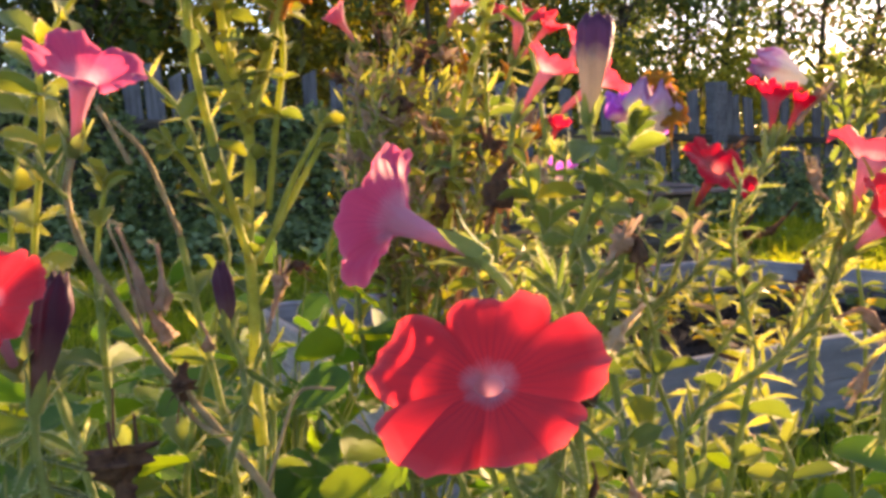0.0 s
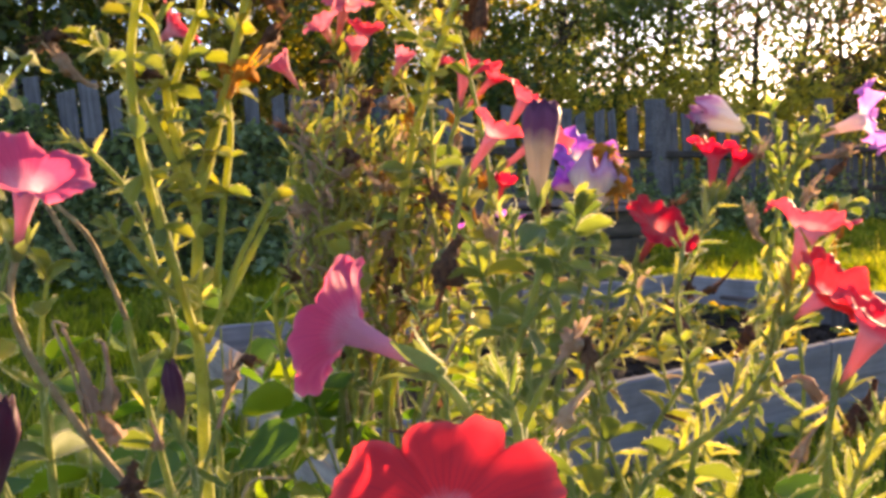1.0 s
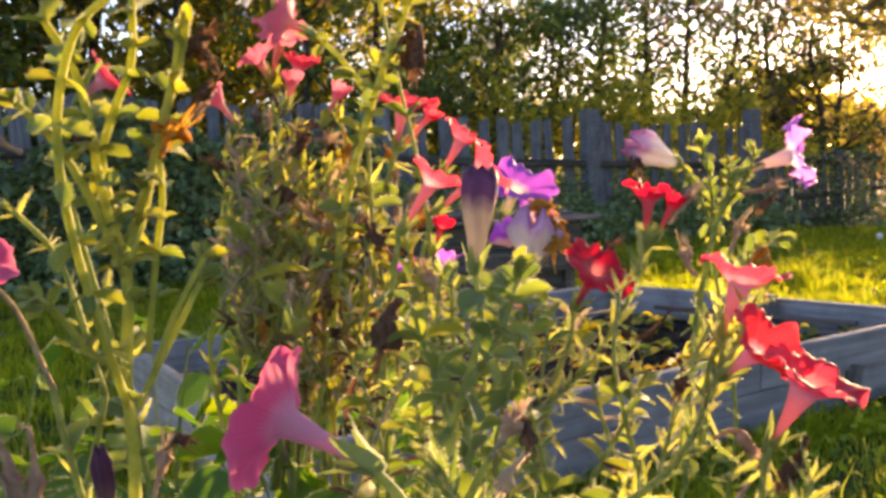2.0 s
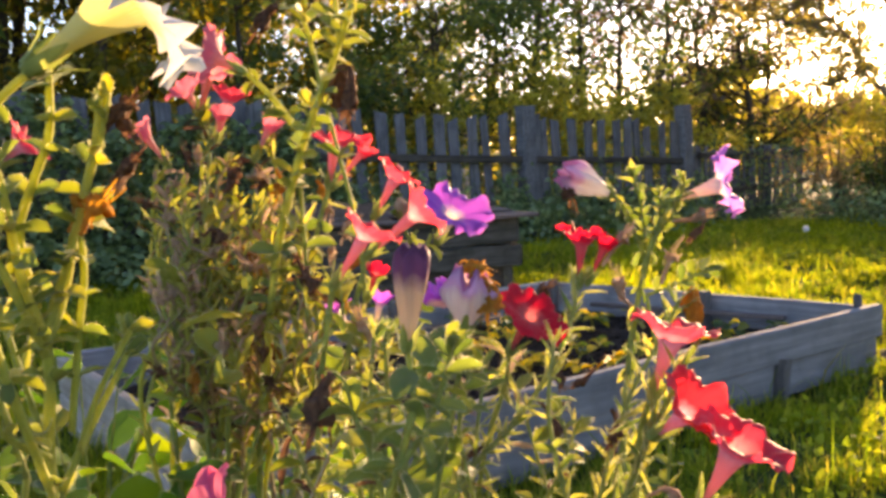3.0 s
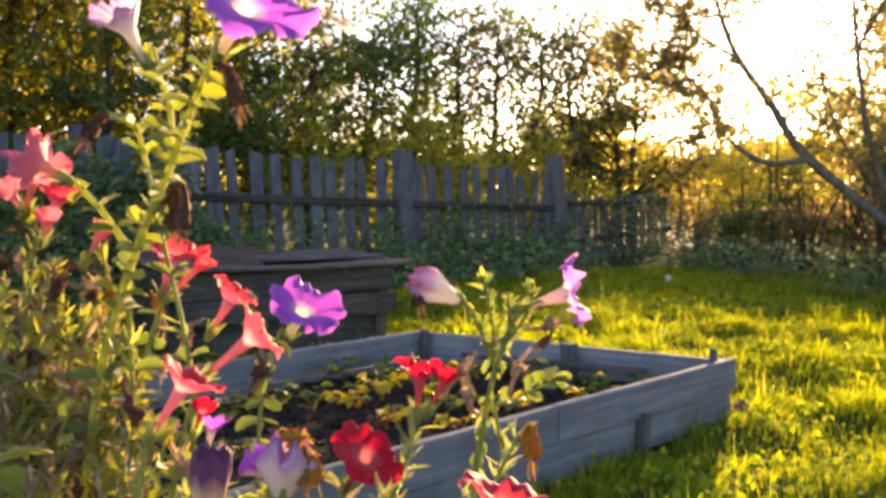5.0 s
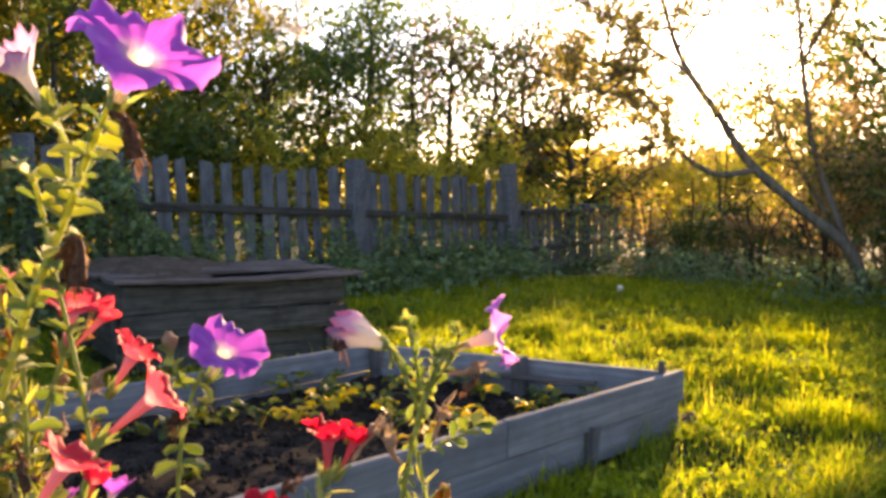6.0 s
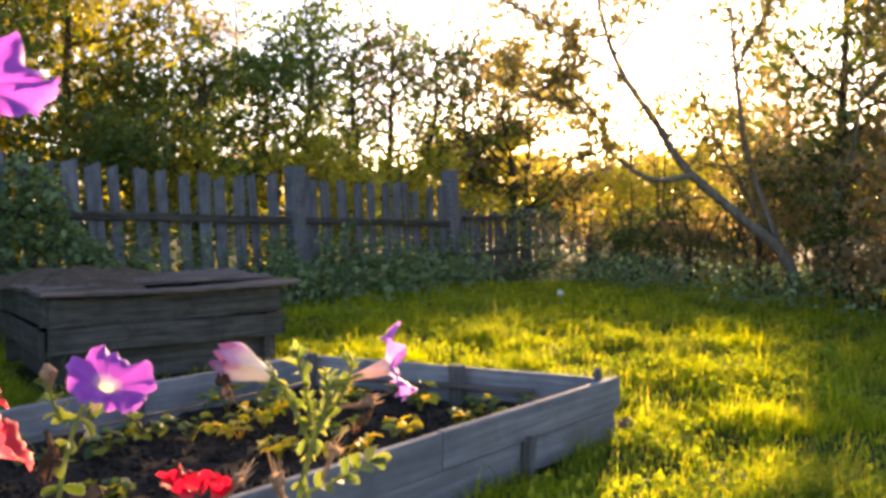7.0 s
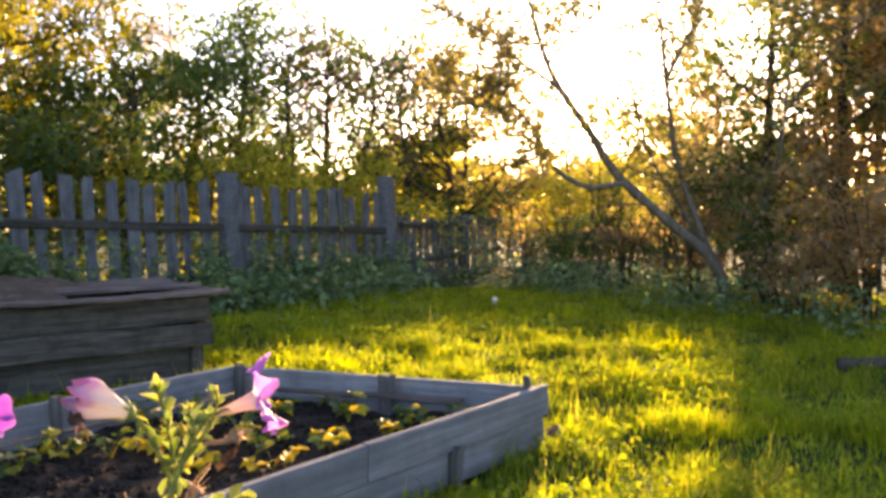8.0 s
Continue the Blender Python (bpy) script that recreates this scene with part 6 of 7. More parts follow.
bushy_petunia.stem([(0.337, 0.764, 0.926), (0.339, 0.832, 0.987), (0.353, 0.831, 1.019), (0.359, 0.832, 1.042)], r0=0.0016, r1=0.001, size=0.018, every=0.0085, fine=True, material=M_STEM_DRY, leaf=("narrow", "narrow", "tan", "lance"), crown=5, rise=1.5, hairs=10)
bushy_petunia.stem([(0.370, 0.740, 0.885), (0.372, 0.763, 0.911), (0.368, 0.772, 0.943), (0.365, 0.778, 0.966)], r0=0.0016, r1=0.001, size=0.018, every=0.0085, fine=True, material=M_STEM, leaf=("tan", "narrow"), crown=5, rise=1.5, hairs=10)
bushy_petunia.stem([(0.390, 0.724, 0.864), (0.372, 0.629, 0.902), (0.374, 0.637, 0.928), (0.377, 0.641, 0.947)], r0=0.0016, r1=0.001, size=0.018, every=0.0085, fine=True, material=M_STEM_DRY, leaf=("narrow", "narrow", "tan", "lance"), crown=5, rise=1.5, hairs=10)
bushy_petunia.stem([(0.347, 0.748, 0.885), (0.339, 0.710, 0.922), (0.346, 0.714, 0.950), (0.347, 0.719, 0.971)], r0=0.0016, r1=0.001, size=0.018, every=0.0085, fine=True, material=M_STEM, leaf=("narrow", "narrow", "tan", "lance"), crown=5, rise=1.5, hairs=10)
bushy_petunia.stem([(0.372, 0.744, 0.903), (0.361, 0.719, 0.959), (0.375, 0.719, 0.987), (0.377, 0.721, 1.009)], r0=0.0016, r1=0.001, size=0.018, every=0.0085, fine=True, material=M_STEM_DRY, leaf=("tan", "narrow"), crown=5, rise=1.5, hairs=10)
bushy_petunia.stem([(0.343, 0.753, 0.895), (0.336, 0.758, 0.934), (0.344, 0.761, 0.964), (0.347, 0.764, 0.985)], r0=0.0016, r1=0.001, size=0.018, every=0.0085, fine=True, material=M_STEM, leaf=("narrow", "narrow", "tan", "lance"), crown=5, rise=1.5, hairs=10)
bushy_petunia.stem([(0.376, 0.736, 0.882), (0.387, 0.742, 0.908), (0.387, 0.750, 0.939), (0.393, 0.752, 0.961)], r0=0.0016, r1=0.001, size=0.018, every=0.0085, fine=True, material=M_STEM_DRY, leaf=("narrow", "narrow", "tan", "lance"), crown=5, rise=1.5, hairs=10)
bushy_petunia.stem([(0.339, 0.758, 0.908), (0.336, 0.761, 0.958), (0.329, 0.769, 0.990), (0.332, 0.771, 1.011)], r0=0.0016, r1=0.001, size=0.018, every=0.0085, fine=True, material=M_STEM, leaf=("tan", "narrow"), crown=5, rise=1.5, hairs=10)
bushy_petunia.stem([(0.331, 0.758, 0.898), (0.306, 0.732, 0.946), (0.330, 0.729, 0.972), (0.326, 0.734, 0.993)], r0=0.0016, r1=0.001, size=0.018, every=0.0085, fine=True, material=M_STEM_DRY, leaf=("narrow", "narrow", "tan", "lance"), crown=5, rise=1.5, hairs=10)
bushy_petunia.stem([(0.341, 0.764, 0.932), (0.350, 0.767, 1.006), (0.340, 0.774, 1.038), (0.339, 0.776, 1.060)], r0=0.0016, r1=0.001, size=0.018, every=0.0085, fine=True, material=M_STEM, leaf=("narrow", "narrow", "tan", "lance"), crown=5, rise=1.5, hairs=10)
bushy_petunia.stem([(0.358, 0.742, 0.880), (0.342, 0.713, 0.914), (0.347, 0.718, 0.942), (0.353, 0.720, 0.962)], r0=0.0016, r1=0.001, size=0.018, every=0.0085, fine=True, material=M_STEM_DRY, leaf=("tan", "narrow"), crown=5, rise=1.5, hairs=10)
bushy_petunia.stem([(0.371, 0.746, 0.910), (0.353, 0.735, 0.972), (0.347, 0.742, 1.002), (0.357, 0.741, 1.023)], r0=0.0016, r1=0.001, size=0.018, every=0.0085, fine=True, material=M_STEM, leaf=("narrow", "narrow", "tan", "lance"), crown=5, rise=1.5, hairs=10)
bushy_petunia.stem([(0.403, 0.736, 0.924), (0.427, 0.765, 0.994), (0.421, 0.772, 1.028), (0.419, 0.775, 1.051)], r0=0.0016, r1=0.001, size=0.018, every=0.0085, fine=True, material=M_STEM_DRY, leaf=("narrow", "narrow", "tan", "lance"), crown=5, rise=1.5, hairs=10)
bushy_petunia.stem([(0.356, 0.757, 0.927), (0.361, 0.788, 0.996), (0.374, 0.787, 1.027), (0.372, 0.790, 1.051)], r0=0.0016, r1=0.001, size=0.018, every=0.0085, fine=True, material=M_STEM, leaf=("tan", "narrow"), crown=5, rise=1.5, hairs=10)
bushy_petunia.stem([(0.357, 0.748, 0.898), (0.347, 0.750, 0.943), (0.365, 0.749, 0.971), (0.363, 0.754, 0.994)], r0=0.0016, r1=0.001, size=0.018, every=0.0085, fine=True, material=M_STEM_DRY, leaf=("narrow", "narrow", "tan", "lance"), crown=5, rise=1.5, hairs=10)
bushy_petunia.stem([(0.385, 0.744, 0.921), (0.407, 0.729, 0.991), (0.393, 0.740, 1.023), (0.400, 0.739, 1.045)], r0=0.0016, r1=0.001, size=0.018, every=0.0085, fine=True, material=M_STEM, leaf=("narrow", "narrow", "tan", "lance"), crown=5, rise=1.5, hairs=10)
bushy_petunia.stem([(0.367, 0.743, 0.894), (0.349, 0.731, 0.939), (0.342, 0.740, 0.970), (0.342, 0.744, 0.991)], r0=0.0016, r1=0.001, size=0.018, every=0.0085, fine=True, material=M_STEM_DRY, leaf=("tan", "narrow"), crown=5, rise=1.5, hairs=10)
bushy_petunia.stem([(0.374, 0.750, 0.927), (0.411, 0.809, 0.992), (0.417, 0.811, 1.026), (0.411, 0.815, 1.051)], r0=0.0016, r1=0.001, size=0.018, every=0.0085, fine=True, material=M_STEM, leaf=("narrow", "narrow", "tan", "lance"), crown=5, rise=1.5, hairs=10)
bushy_petunia.stem([(0.361, 0.740, 0.876), (0.388, 0.732, 0.891), (0.385, 0.742, 0.922), (0.383, 0.748, 0.945)], r0=0.0016, r1=0.001, size=0.018, every=0.0085, fine=True, material=M_STEM_DRY, leaf=("narrow", "narrow", "tan", "lance"), crown=5, rise=1.5, hairs=10)
bushy_petunia.stem([(0.421, 0.723, 0.908), (0.441, 0.737, 0.964), (0.447, 0.740, 0.996), (0.441, 0.746, 1.020)], r0=0.0016, r1=0.001, size=0.018, every=0.0085, fine=True, material=M_STEM, leaf=("tan", "narrow"), crown=5, rise=1.5, hairs=10)
bushy_petunia.stem([(0.346, 0.763, 0.935), (0.386, 0.833, 1.004), (0.373, 0.841, 1.039), (0.379, 0.841, 1.063)], r0=0.0016, r1=0.001, size=0.018, every=0.0085, fine=True, material=M_STEM_DRY, leaf=("narrow", "narrow", "tan", "lance"), crown=5, rise=1.5, hairs=10)
bushy_petunia.stem([(0.351, 0.757, 0.920), (0.331, 0.742, 0.990), (0.343, 0.742, 1.019), (0.338, 0.747, 1.041)], r0=0.0016, r1=0.001, size=0.018, every=0.0085, fine=True, material=M_STEM, leaf=("narrow", "narrow", "tan", "lance"), crown=5, rise=1.5, hairs=10)
bushy_petunia.stem([(0.335, 0.766, 0.931), (0.338, 0.767, 1.004), (0.336, 0.771, 1.035), (0.338, 0.772, 1.057)], r0=0.0016, r1=0.001, size=0.018, every=0.0085, fine=True, material=M_STEM_DRY, leaf=("tan", "narrow"), crown=5, rise=1.5, hairs=10)
bushy_petunia.wilt([(0.365, 0.654, 0.952), (0.367, 0.652, 0.947), (0.368, 0.649, 0.940)], 0.0069, M_DRY_ORANGE)
bushy_petunia.wilt([(0.290, 0.658, 0.942), (0.286, 0.659, 0.943), (0.284, 0.660, 0.944)], 0.0105, M_DRY)
bushy_petunia.wilt([(0.383, 0.708, 0.999), (0.380, 0.709, 1.000), (0.378, 0.710, 1.002)], 0.0106, M_DRY_TAN)
bushy_petunia.wilt([(0.348, 0.633, 0.935), (0.350, 0.632, 0.933), (0.351, 0.630, 0.931)], 0.0088, M_DRY)
bushy_petunia.wilt([(0.374, 0.791, 1.079), (0.373, 0.791, 1.083), (0.373, 0.791, 1.090)], 0.0079, M_DRY_TAN)
bushy_petunia.wilt([(0.308, 0.709, 0.981), (0.307, 0.710, 0.983), (0.307, 0.710, 0.986)], 0.0117, M_DRY_TAN)
bushy_petunia.wilt([(0.329, 0.657, 0.947), (0.330, 0.658, 0.951), (0.331, 0.659, 0.958)], 0.0105, M_DRY_TAN)
bushy_petunia.wilt([(0.345, 0.771, 1.047), (0.342, 0.772, 1.043), (0.339, 0.772, 1.036)], 0.0086, M_DRY_TAN)
bushy_petunia.wilt([(0.373, 0.676, 0.970), (0.368, 0.678, 0.968), (0.364, 0.678, 0.964)], 0.0103, M_DRY_TAN)
bushy_petunia.wilt([(0.319, 0.721, 0.993), (0.319, 0.721, 0.989), (0.318, 0.720, 0.983)], 0.0082, M_DRY_TAN)
bushy_petunia.wilt([(0.445, 0.702, 1.019), (0.445, 0.702, 1.013), (0.444, 0.701, 1.006)], 0.0062, M_DRY_TAN)
bushy_petunia.wilt([(0.366, 0.750, 1.033), (0.364, 0.750, 1.027), (0.363, 0.750, 1.018)], 0.0085, M_DRY)
bushy_petunia.wilt([(0.332, 0.752, 1.024), (0.334, 0.751, 1.022), (0.336, 0.750, 1.019)], 0.0085, M_DRY_TAN)
bushy_petunia.wilt([(0.405, 0.770, 1.069), (0.411, 0.768, 1.069), (0.415, 0.766, 1.070)], 0.0117, M_DRY_TAN)
bushy_petunia.wilt([(0.347, 0.785, 1.063), (0.350, 0.784, 1.064), (0.352, 0.784, 1.067)], 0.009, M_DRY_TAN)
bushy_petunia.wilt([(0.380, 0.728, 1.016), (0.385, 0.725, 1.010), (0.387, 0.723, 1.001)], 0.0117, M_DRY_ORANGE)
bushy_petunia.wilt([(0.367, 0.791, 1.077), (0.365, 0.792, 1.083), (0.364, 0.793, 1.091)], 0.0067, M_DRY)
bushy_petunia.wilt([(0.335, 0.709, 0.987), (0.334, 0.710, 0.989), (0.333, 0.711, 0.992)], 0.0118, M_DRY_TAN)
bushy_petunia.wilt([(0.478, 0.732, 1.064), (0.478, 0.732, 1.066), (0.479, 0.731, 1.069)], 0.0112, M_DRY_ORANGE)
bushy_petunia.wilt([(0.456, 0.723, 1.043), (0.456, 0.723, 1.041), (0.455, 0.723, 1.037)], 0.0088, M_DRY_TAN)
bushy_petunia.wilt([(0.443, 0.675, 0.994), (0.447, 0.673, 0.998), (0.451, 0.673, 1.005)], 0.0092, M_DRY_ORANGE)
bushy_petunia.wilt([(0.456, 0.743, 1.064), (0.459, 0.741, 1.059), (0.460, 0.740, 1.052)], 0.008, M_DRY_ORANGE)
bushy_petunia.wilt([(0.308, 0.659, 0.945), (0.308, 0.657, 0.940), (0.307, 0.655, 0.933)], 0.0089, M_DRY_ORANGE)
bushy_petunia.wilt([(0.352, 0.642, 0.942), (0.354, 0.643, 0.946), (0.355, 0.644, 0.953)], 0.0077, M_DRY)
bushy_petunia.wilt([(0.422, 0.675, 0.986), (0.419, 0.676, 0.985), (0.417, 0.677, 0.983)], 0.0077, M_DRY_TAN)
bushy_petunia.wilt([(0.387, 0.716, 1.007), (0.387, 0.716, 1.004), (0.386, 0.715, 0.999)], 0.0082, M_DRY_TAN)
bushy_petunia.flower((0.393, 0.829, 1.124), (0.393, 0.805, 1.159), 0.053, M_ROSE, star=0.35, notch=0.1, ruffle=0.1)
bushy_petunia.flower((0.401, 0.837, 1.114), (0.383, 0.832, 1.141), 0.039, M_ROSE, star=0.3, opened=0.8)
bushy_petunia.flower((0.409, 0.834, 1.100), (0.415, 0.819, 1.136), 0.041, M_CORAL, opened=0.7)
bushy_petunia.flower((0.362, 0.830, 1.080), (0.346, 0.835, 1.104), 0.034, M_ROSE, opened=0.3)
bushy_petunia.flower((0.420, 0.785, 1.082), (0.432, 0.779, 1.107), 0.031, M_ROSE, opened=0.2)
bushy_petunia.flower((0.396, 0.806, 1.100), (0.396, 0.795, 1.118), 0.027, M_ROSE, opened=0.4)
bushy_petunia.flower((0.455, 0.720, 1.060), (0.457, 0.710, 1.092), 0.053, M_CORAL, ruffle=0.12)
bushy_petunia.flower((0.455, 0.714, 1.059), (0.475, 0.699, 1.085), 0.027, M_CORAL, opened=0.25)
bushy_petunia.flower((0.458, 0.657, 1.037), (0.469, 0.643, 1.065), 0.041, M_CORAL, opened=0.8, star=0.3)
bushy_petunia.flower((0.440, 0.639, 1.010), (0.472, 0.619, 1.040), 0.05, M_CORAL, opened=0.85, ruffle=0.06)
bushy_petunia.flower((0.347, 0.527, 1.009), (0.364, 0.517, 1.038), 0.041, M_CORAL, opened=0.9, star=0.25)
bushy_petunia.flower((0.407, 0.588, 0.987), (0.408, 0.579, 1.004), 0.02, M_CRIMSON, opened=0.5)
bushy_petunia.flower((0.433, 0.657, 0.944), (0.429, 0.665, 0.966), 0.027, M_PURPLE, opened=0.6)
bushy_petunia.flower((0.448, 0.649, 0.947), (0.456, 0.650, 0.971), 0.03, M_PURPLE, opened=0.6)
bushy_petunia.stem([(0.456, 0.719, 1.061), (0.444, 0.721, 1.026), (0.426, 0.717, 0.966), (0.410, 0.699, 0.886)], r0=0.002, r1=0.002, size=0.018, every=0.02, leaf=("narrow", "broad"))
bushy_petunia.stem([(0.441, 0.639, 1.010), (0.426, 0.638, 0.972), (0.405, 0.627, 0.907)], r0=0.002, r1=0.002, size=0.018, every=0.018, leaf=("narrow", "broad"))
bushy_petunia.stem([(0.349, 0.532, 1.008), (0.343, 0.530, 0.984), (0.331, 0.523, 0.941), (0.321, 0.508, 0.892)], r0=0.0018, r1=0.0018, size=0.018, every=0.018, leaf=("narrow", "broad"))
bushy_petunia.wilt([(0.340, 0.782, 1.044), (0.330, 0.786, 1.049), (0.326, 0.787, 1.051)], 0.0096, M_DRY)
bushy_petunia.wilt([(0.372, 0.746, 1.023), (0.360, 0.751, 1.022), (0.352, 0.753, 1.013)], 0.0112, M_DRY)
bushy_petunia.wilt([(0.432, 0.768, 1.075), (0.435, 0.766, 1.063), (0.432, 0.767, 1.056)], 0.0112, M_DRY_ORANGE, frill=8)
bushy_petunia.wilt([(0.393, 0.646, 1.006), (0.393, 0.644, 0.996), (0.398, 0.640, 0.990)], 0.0128, M_DRY)
bushy_petunia.wilt([(0.391, 0.785, 1.056), (0.397, 0.783, 1.062), (0.401, 0.782, 1.076)], 0.012, M_DRY)
bushy_petunia.wilt([(0.417, 0.775, 1.080), (0.423, 0.772, 1.068), (0.420, 0.773, 1.057)], 0.0096, M_DRY)
bushy_petunia.wilt([(0.394, 0.562, 0.952), (0.394, 0.567, 0.966), (0.391, 0.572, 0.977)], 0.0096, M_DRY_TAN)
bushy_petunia.wilt([(0.396, 0.592, 0.977), (0.393, 0.596, 0.986), (0.389, 0.600, 0.992)], 0.008, M_DRY_ORANGE)
bushy_petunia.wilt([(0.402, 0.679, 1.008), (0.405, 0.676, 0.995), (0.402, 0.677, 0.982)], 0.0104, M_DRY)
bushy_petunia.wilt([(0.347, 0.726, 1.027), (0.356, 0.723, 1.031), (0.361, 0.720, 1.022)], 0.0096, M_DRY)
bushy_petunia.wilt([(0.339, 0.730, 1.019), (0.351, 0.725, 1.012), (0.355, 0.723, 1.014)], 0.008, M_DRY_TAN)
bushy_petunia.leaf((0.340, 0.760, 0.995), (-0.68, 0.58, 0.25), "yellow", 0.032)
bushy_petunia.leaf((0.344, 0.702, 0.959), (-0.36, -0.03, 0.34), "yellow", 0.03)
bushy_petunia.leaf((0.338, 0.658, 0.942), (-0.35, 0.24, 0.35), "yellow", 0.034)
bushy_petunia.leaf((0.307, 0.675, 0.967), (0.92, -0.29, 0.30), "yellow", 0.036)
bushy_petunia.leaf((0.309, 0.605, 0.952), (0.22, 0.37, -0.07), "yellow", 0.036)
bushy_petunia.leaf((0.330, 0.736, 0.987), (-0.17, -0.06, 0.31), "yellow", 0.034)
bushy_petunia.leaf((0.330, 0.774, 0.986), (-0.10, -0.55, 0.00), "yellow", 0.03)

violet_petunia = Plant((0.68, 0.86, 0.475), "petunia with a violet bloom and a pale bud", 504)
violet_petunia.flower((0.670, 0.866, 0.986), (0.673, 0.841, 1.019), 0.08, M_PURPLE, ruffle=0.1, notch=0.1, cup=0.26, label="violet bloom with a white throat")
violet_petunia.stem([(0.665, 0.871, 0.995), (0.652, 0.874, 0.962), (0.637, 0.870, 0.904), (0.609, 0.837, 0.768)], r0=0.0022, r1=0.0024, size=0.024, every=0.02, leaf="broad")
violet_petunia.stem([(0.654, 0.883, 0.975), (0.647, 0.891, 0.993), (0.644, 0.897, 1.013)], r0=0.002, r1=0.0017, size=0.02, every=0.012, leaf="broad", crown=5)
violet_petunia.bud((0.644, 0.897, 1.011), (0.645, 0.901, 1.033), 0.014, M_DRY_TAN)
violet_petunia.wilt([(0.598, 0.813, 0.994), (0.601, 0.808, 0.977), (0.597, 0.807, 0.964)], 0.0176, M_DRY)
violet_petunia.wilt([(0.534, 0.798, 1.028), (0.523, 0.804, 1.021), (0.520, 0.804, 1.011)], 0.0112, M_DRY_TAN)

near_petunia = Plant((0.24, 0.3, 0.475), "red petunia in full bloom with a rosy trumpet and dark buds", 505)
near_petunia.flower((0.191, 0.262, 0.913), (0.177, 0.244, 0.941), 0.056, M_RED, ruffle=0.05, notch=0.17, cup=0.12, tube_r=0.12, turn=-0.3, cleft=3.2, frill=0.014, label="open red bloom with a veined pale throat")
near_petunia.stem([(0.191, 0.262, 0.913), (0.195, 0.264, 0.903), (0.198, 0.263, 0.892), (0.195, 0.259, 0.875)], r0=0.0013, r1=0.0017, size=0.013, every=0.01, leaf="narrow_deep", rise=1.2)
near_petunia.stem([(0.223, 0.280, 0.931), (0.218, 0.272, 0.917), (0.212, 0.269, 0.905), (0.202, 0.264, 0.891)], r0=0.001, r1=0.0016, size=0.018, every=0.007, leaf="narrow_deep", rise=1.6, crown=7)
near_petunia.flower((0.198, 0.288, 0.964), (0.180, 0.312, 0.975), 0.045, M_PINK, ruffle=0.06, notch=0.14, cup=0.36, tube_r=0.2, frill=0.012, label="rosy pink trumpet seen from behind")
near_petunia.stem([(0.197, 0.287, 0.964), (0.203, 0.279, 0.954), (0.209, 0.273, 0.934), (0.211, 0.268, 0.912), (0.204, 0.264, 0.887)], r0=0.0015, r1=0.0018, size=0.012, every=0.03, leaf="narrow_deep", rise=1.2, start=0.1)
near_petunia.stem([(0.226, 0.287, 0.943), (0.226, 0.291, 0.950), (0.226, 0.295, 0.955)], r0=0.0012, r1=0.001, size=0.014, every=0.004, leaf="narrow_deep", crown=10, rise=1.0)
near_petunia.bud((0.295, 0.375, 1.005), (0.299, 0.374, 1.046), 0.0145, M_BUD_DARK, flare=1.0, closing=0.7, ragged=0.1, label="faded dark violet bud")
near_petunia.stem([(0.295, 0.375, 1.005), (0.297, 0.375, 0.979), (0.289, 0.378, 0.950), (0.279, 0.380, 0.922), (0.268, 0.373, 0.879)], r0=0.0014, r1=0.002, size=0.02, every=0.016, leaf=("broad", "deep"))
near_petunia.stem([(0.288, 0.376, 0.951), (0.303, 0.374, 0.969), (0.313, 0.374, 0.988), (0.319, 0.376, 0.999)], r0=0.0013, r1=0.0013, size=0.019, every=0.012, leaf=("deep", "broad"), crown=8)
near_petunia.stem([(0.287, 0.385, 0.937), (0.287, 0.396, 0.957), (0.286, 0.406, 0.971)], r0=0.0013, r1=0.0012, size=0.02, every=0.014, leaf=("yellow", "broad"), crown=5)
near_petunia.wilt([(0.280, 0.412, 0.989), (0.276, 0.414, 0.983), (0.272, 0.413, 0.967)], 0.014, M_DRY, label="dark brown hanging seed pod")
near_petunia.stem([(0.286, 0.406, 0.970), (0.284, 0.409, 0.984), (0.280, 0.412, 0.990)], r0=0.001, r1=0.0009)
near_petunia.bud((0.368, 0.432, 0.994), (0.372, 0.431, 1.020), 0.026, M_PALE, flare=0.85, closing=1.0, ragged=0.2, label="withering white bloom with a scorched rim")
near_petunia.wilt([(0.372, 0.427, 1.018), (0.378, 0.424, 1.017), (0.379, 0.422, 1.003)], 0.013, M_DRY_ORANGE, frill=8)
near_petunia.wilt([(0.366, 0.432, 1.023), (0.371, 0.429, 1.026), (0.376, 0.425, 1.022)], 0.011, M_DRY_ORANGE, frill=8)
near_petunia.bud((0.366, 0.442, 1.005), (0.362, 0.445, 1.016), 0.018, M_PURPLE, sepals=False)
near_petunia.stem([(0.368, 0.432, 0.994), (0.362, 0.428, 0.972), (0.350, 0.424, 0.945), (0.333, 0.417, 0.903)], r0=0.0014, r1=0.0018, size=0.018, every=0.013, leaf=("broad", "deep"))
near_petunia.stem([(0.238, 0.302, 0.936), (0.245, 0.300, 0.949), (0.252, 0.297, 0.959)], r0=0.0013, r1=0.0012, size=0.012, every=0.03, leaf="narrow")
near_petunia.wilt([(0.247, 0.299, 0.952), (0.252, 0.297, 0.960), (0.256, 0.295, 0.966)], 0.008, M_DRY_TAN)
near_petunia.wilt([(0.255, 0.295, 0.965), (0.258, 0.293, 0.964), (0.258, 0.292, 0.957)], 0.0056, M_DRY)
near_petunia.wilt([(0.318, 0.367, 0.926), (0.310, 0.371, 0.916), (0.304, 0.373, 0.907)], 0.0072, M_BUD_DARK)
near_petunia.wilt([(0.230, 0.274, 0.928), (0.228, 0.273, 0.923), (0.224, 0.275, 0.919)], 0.0048, M_DRY)
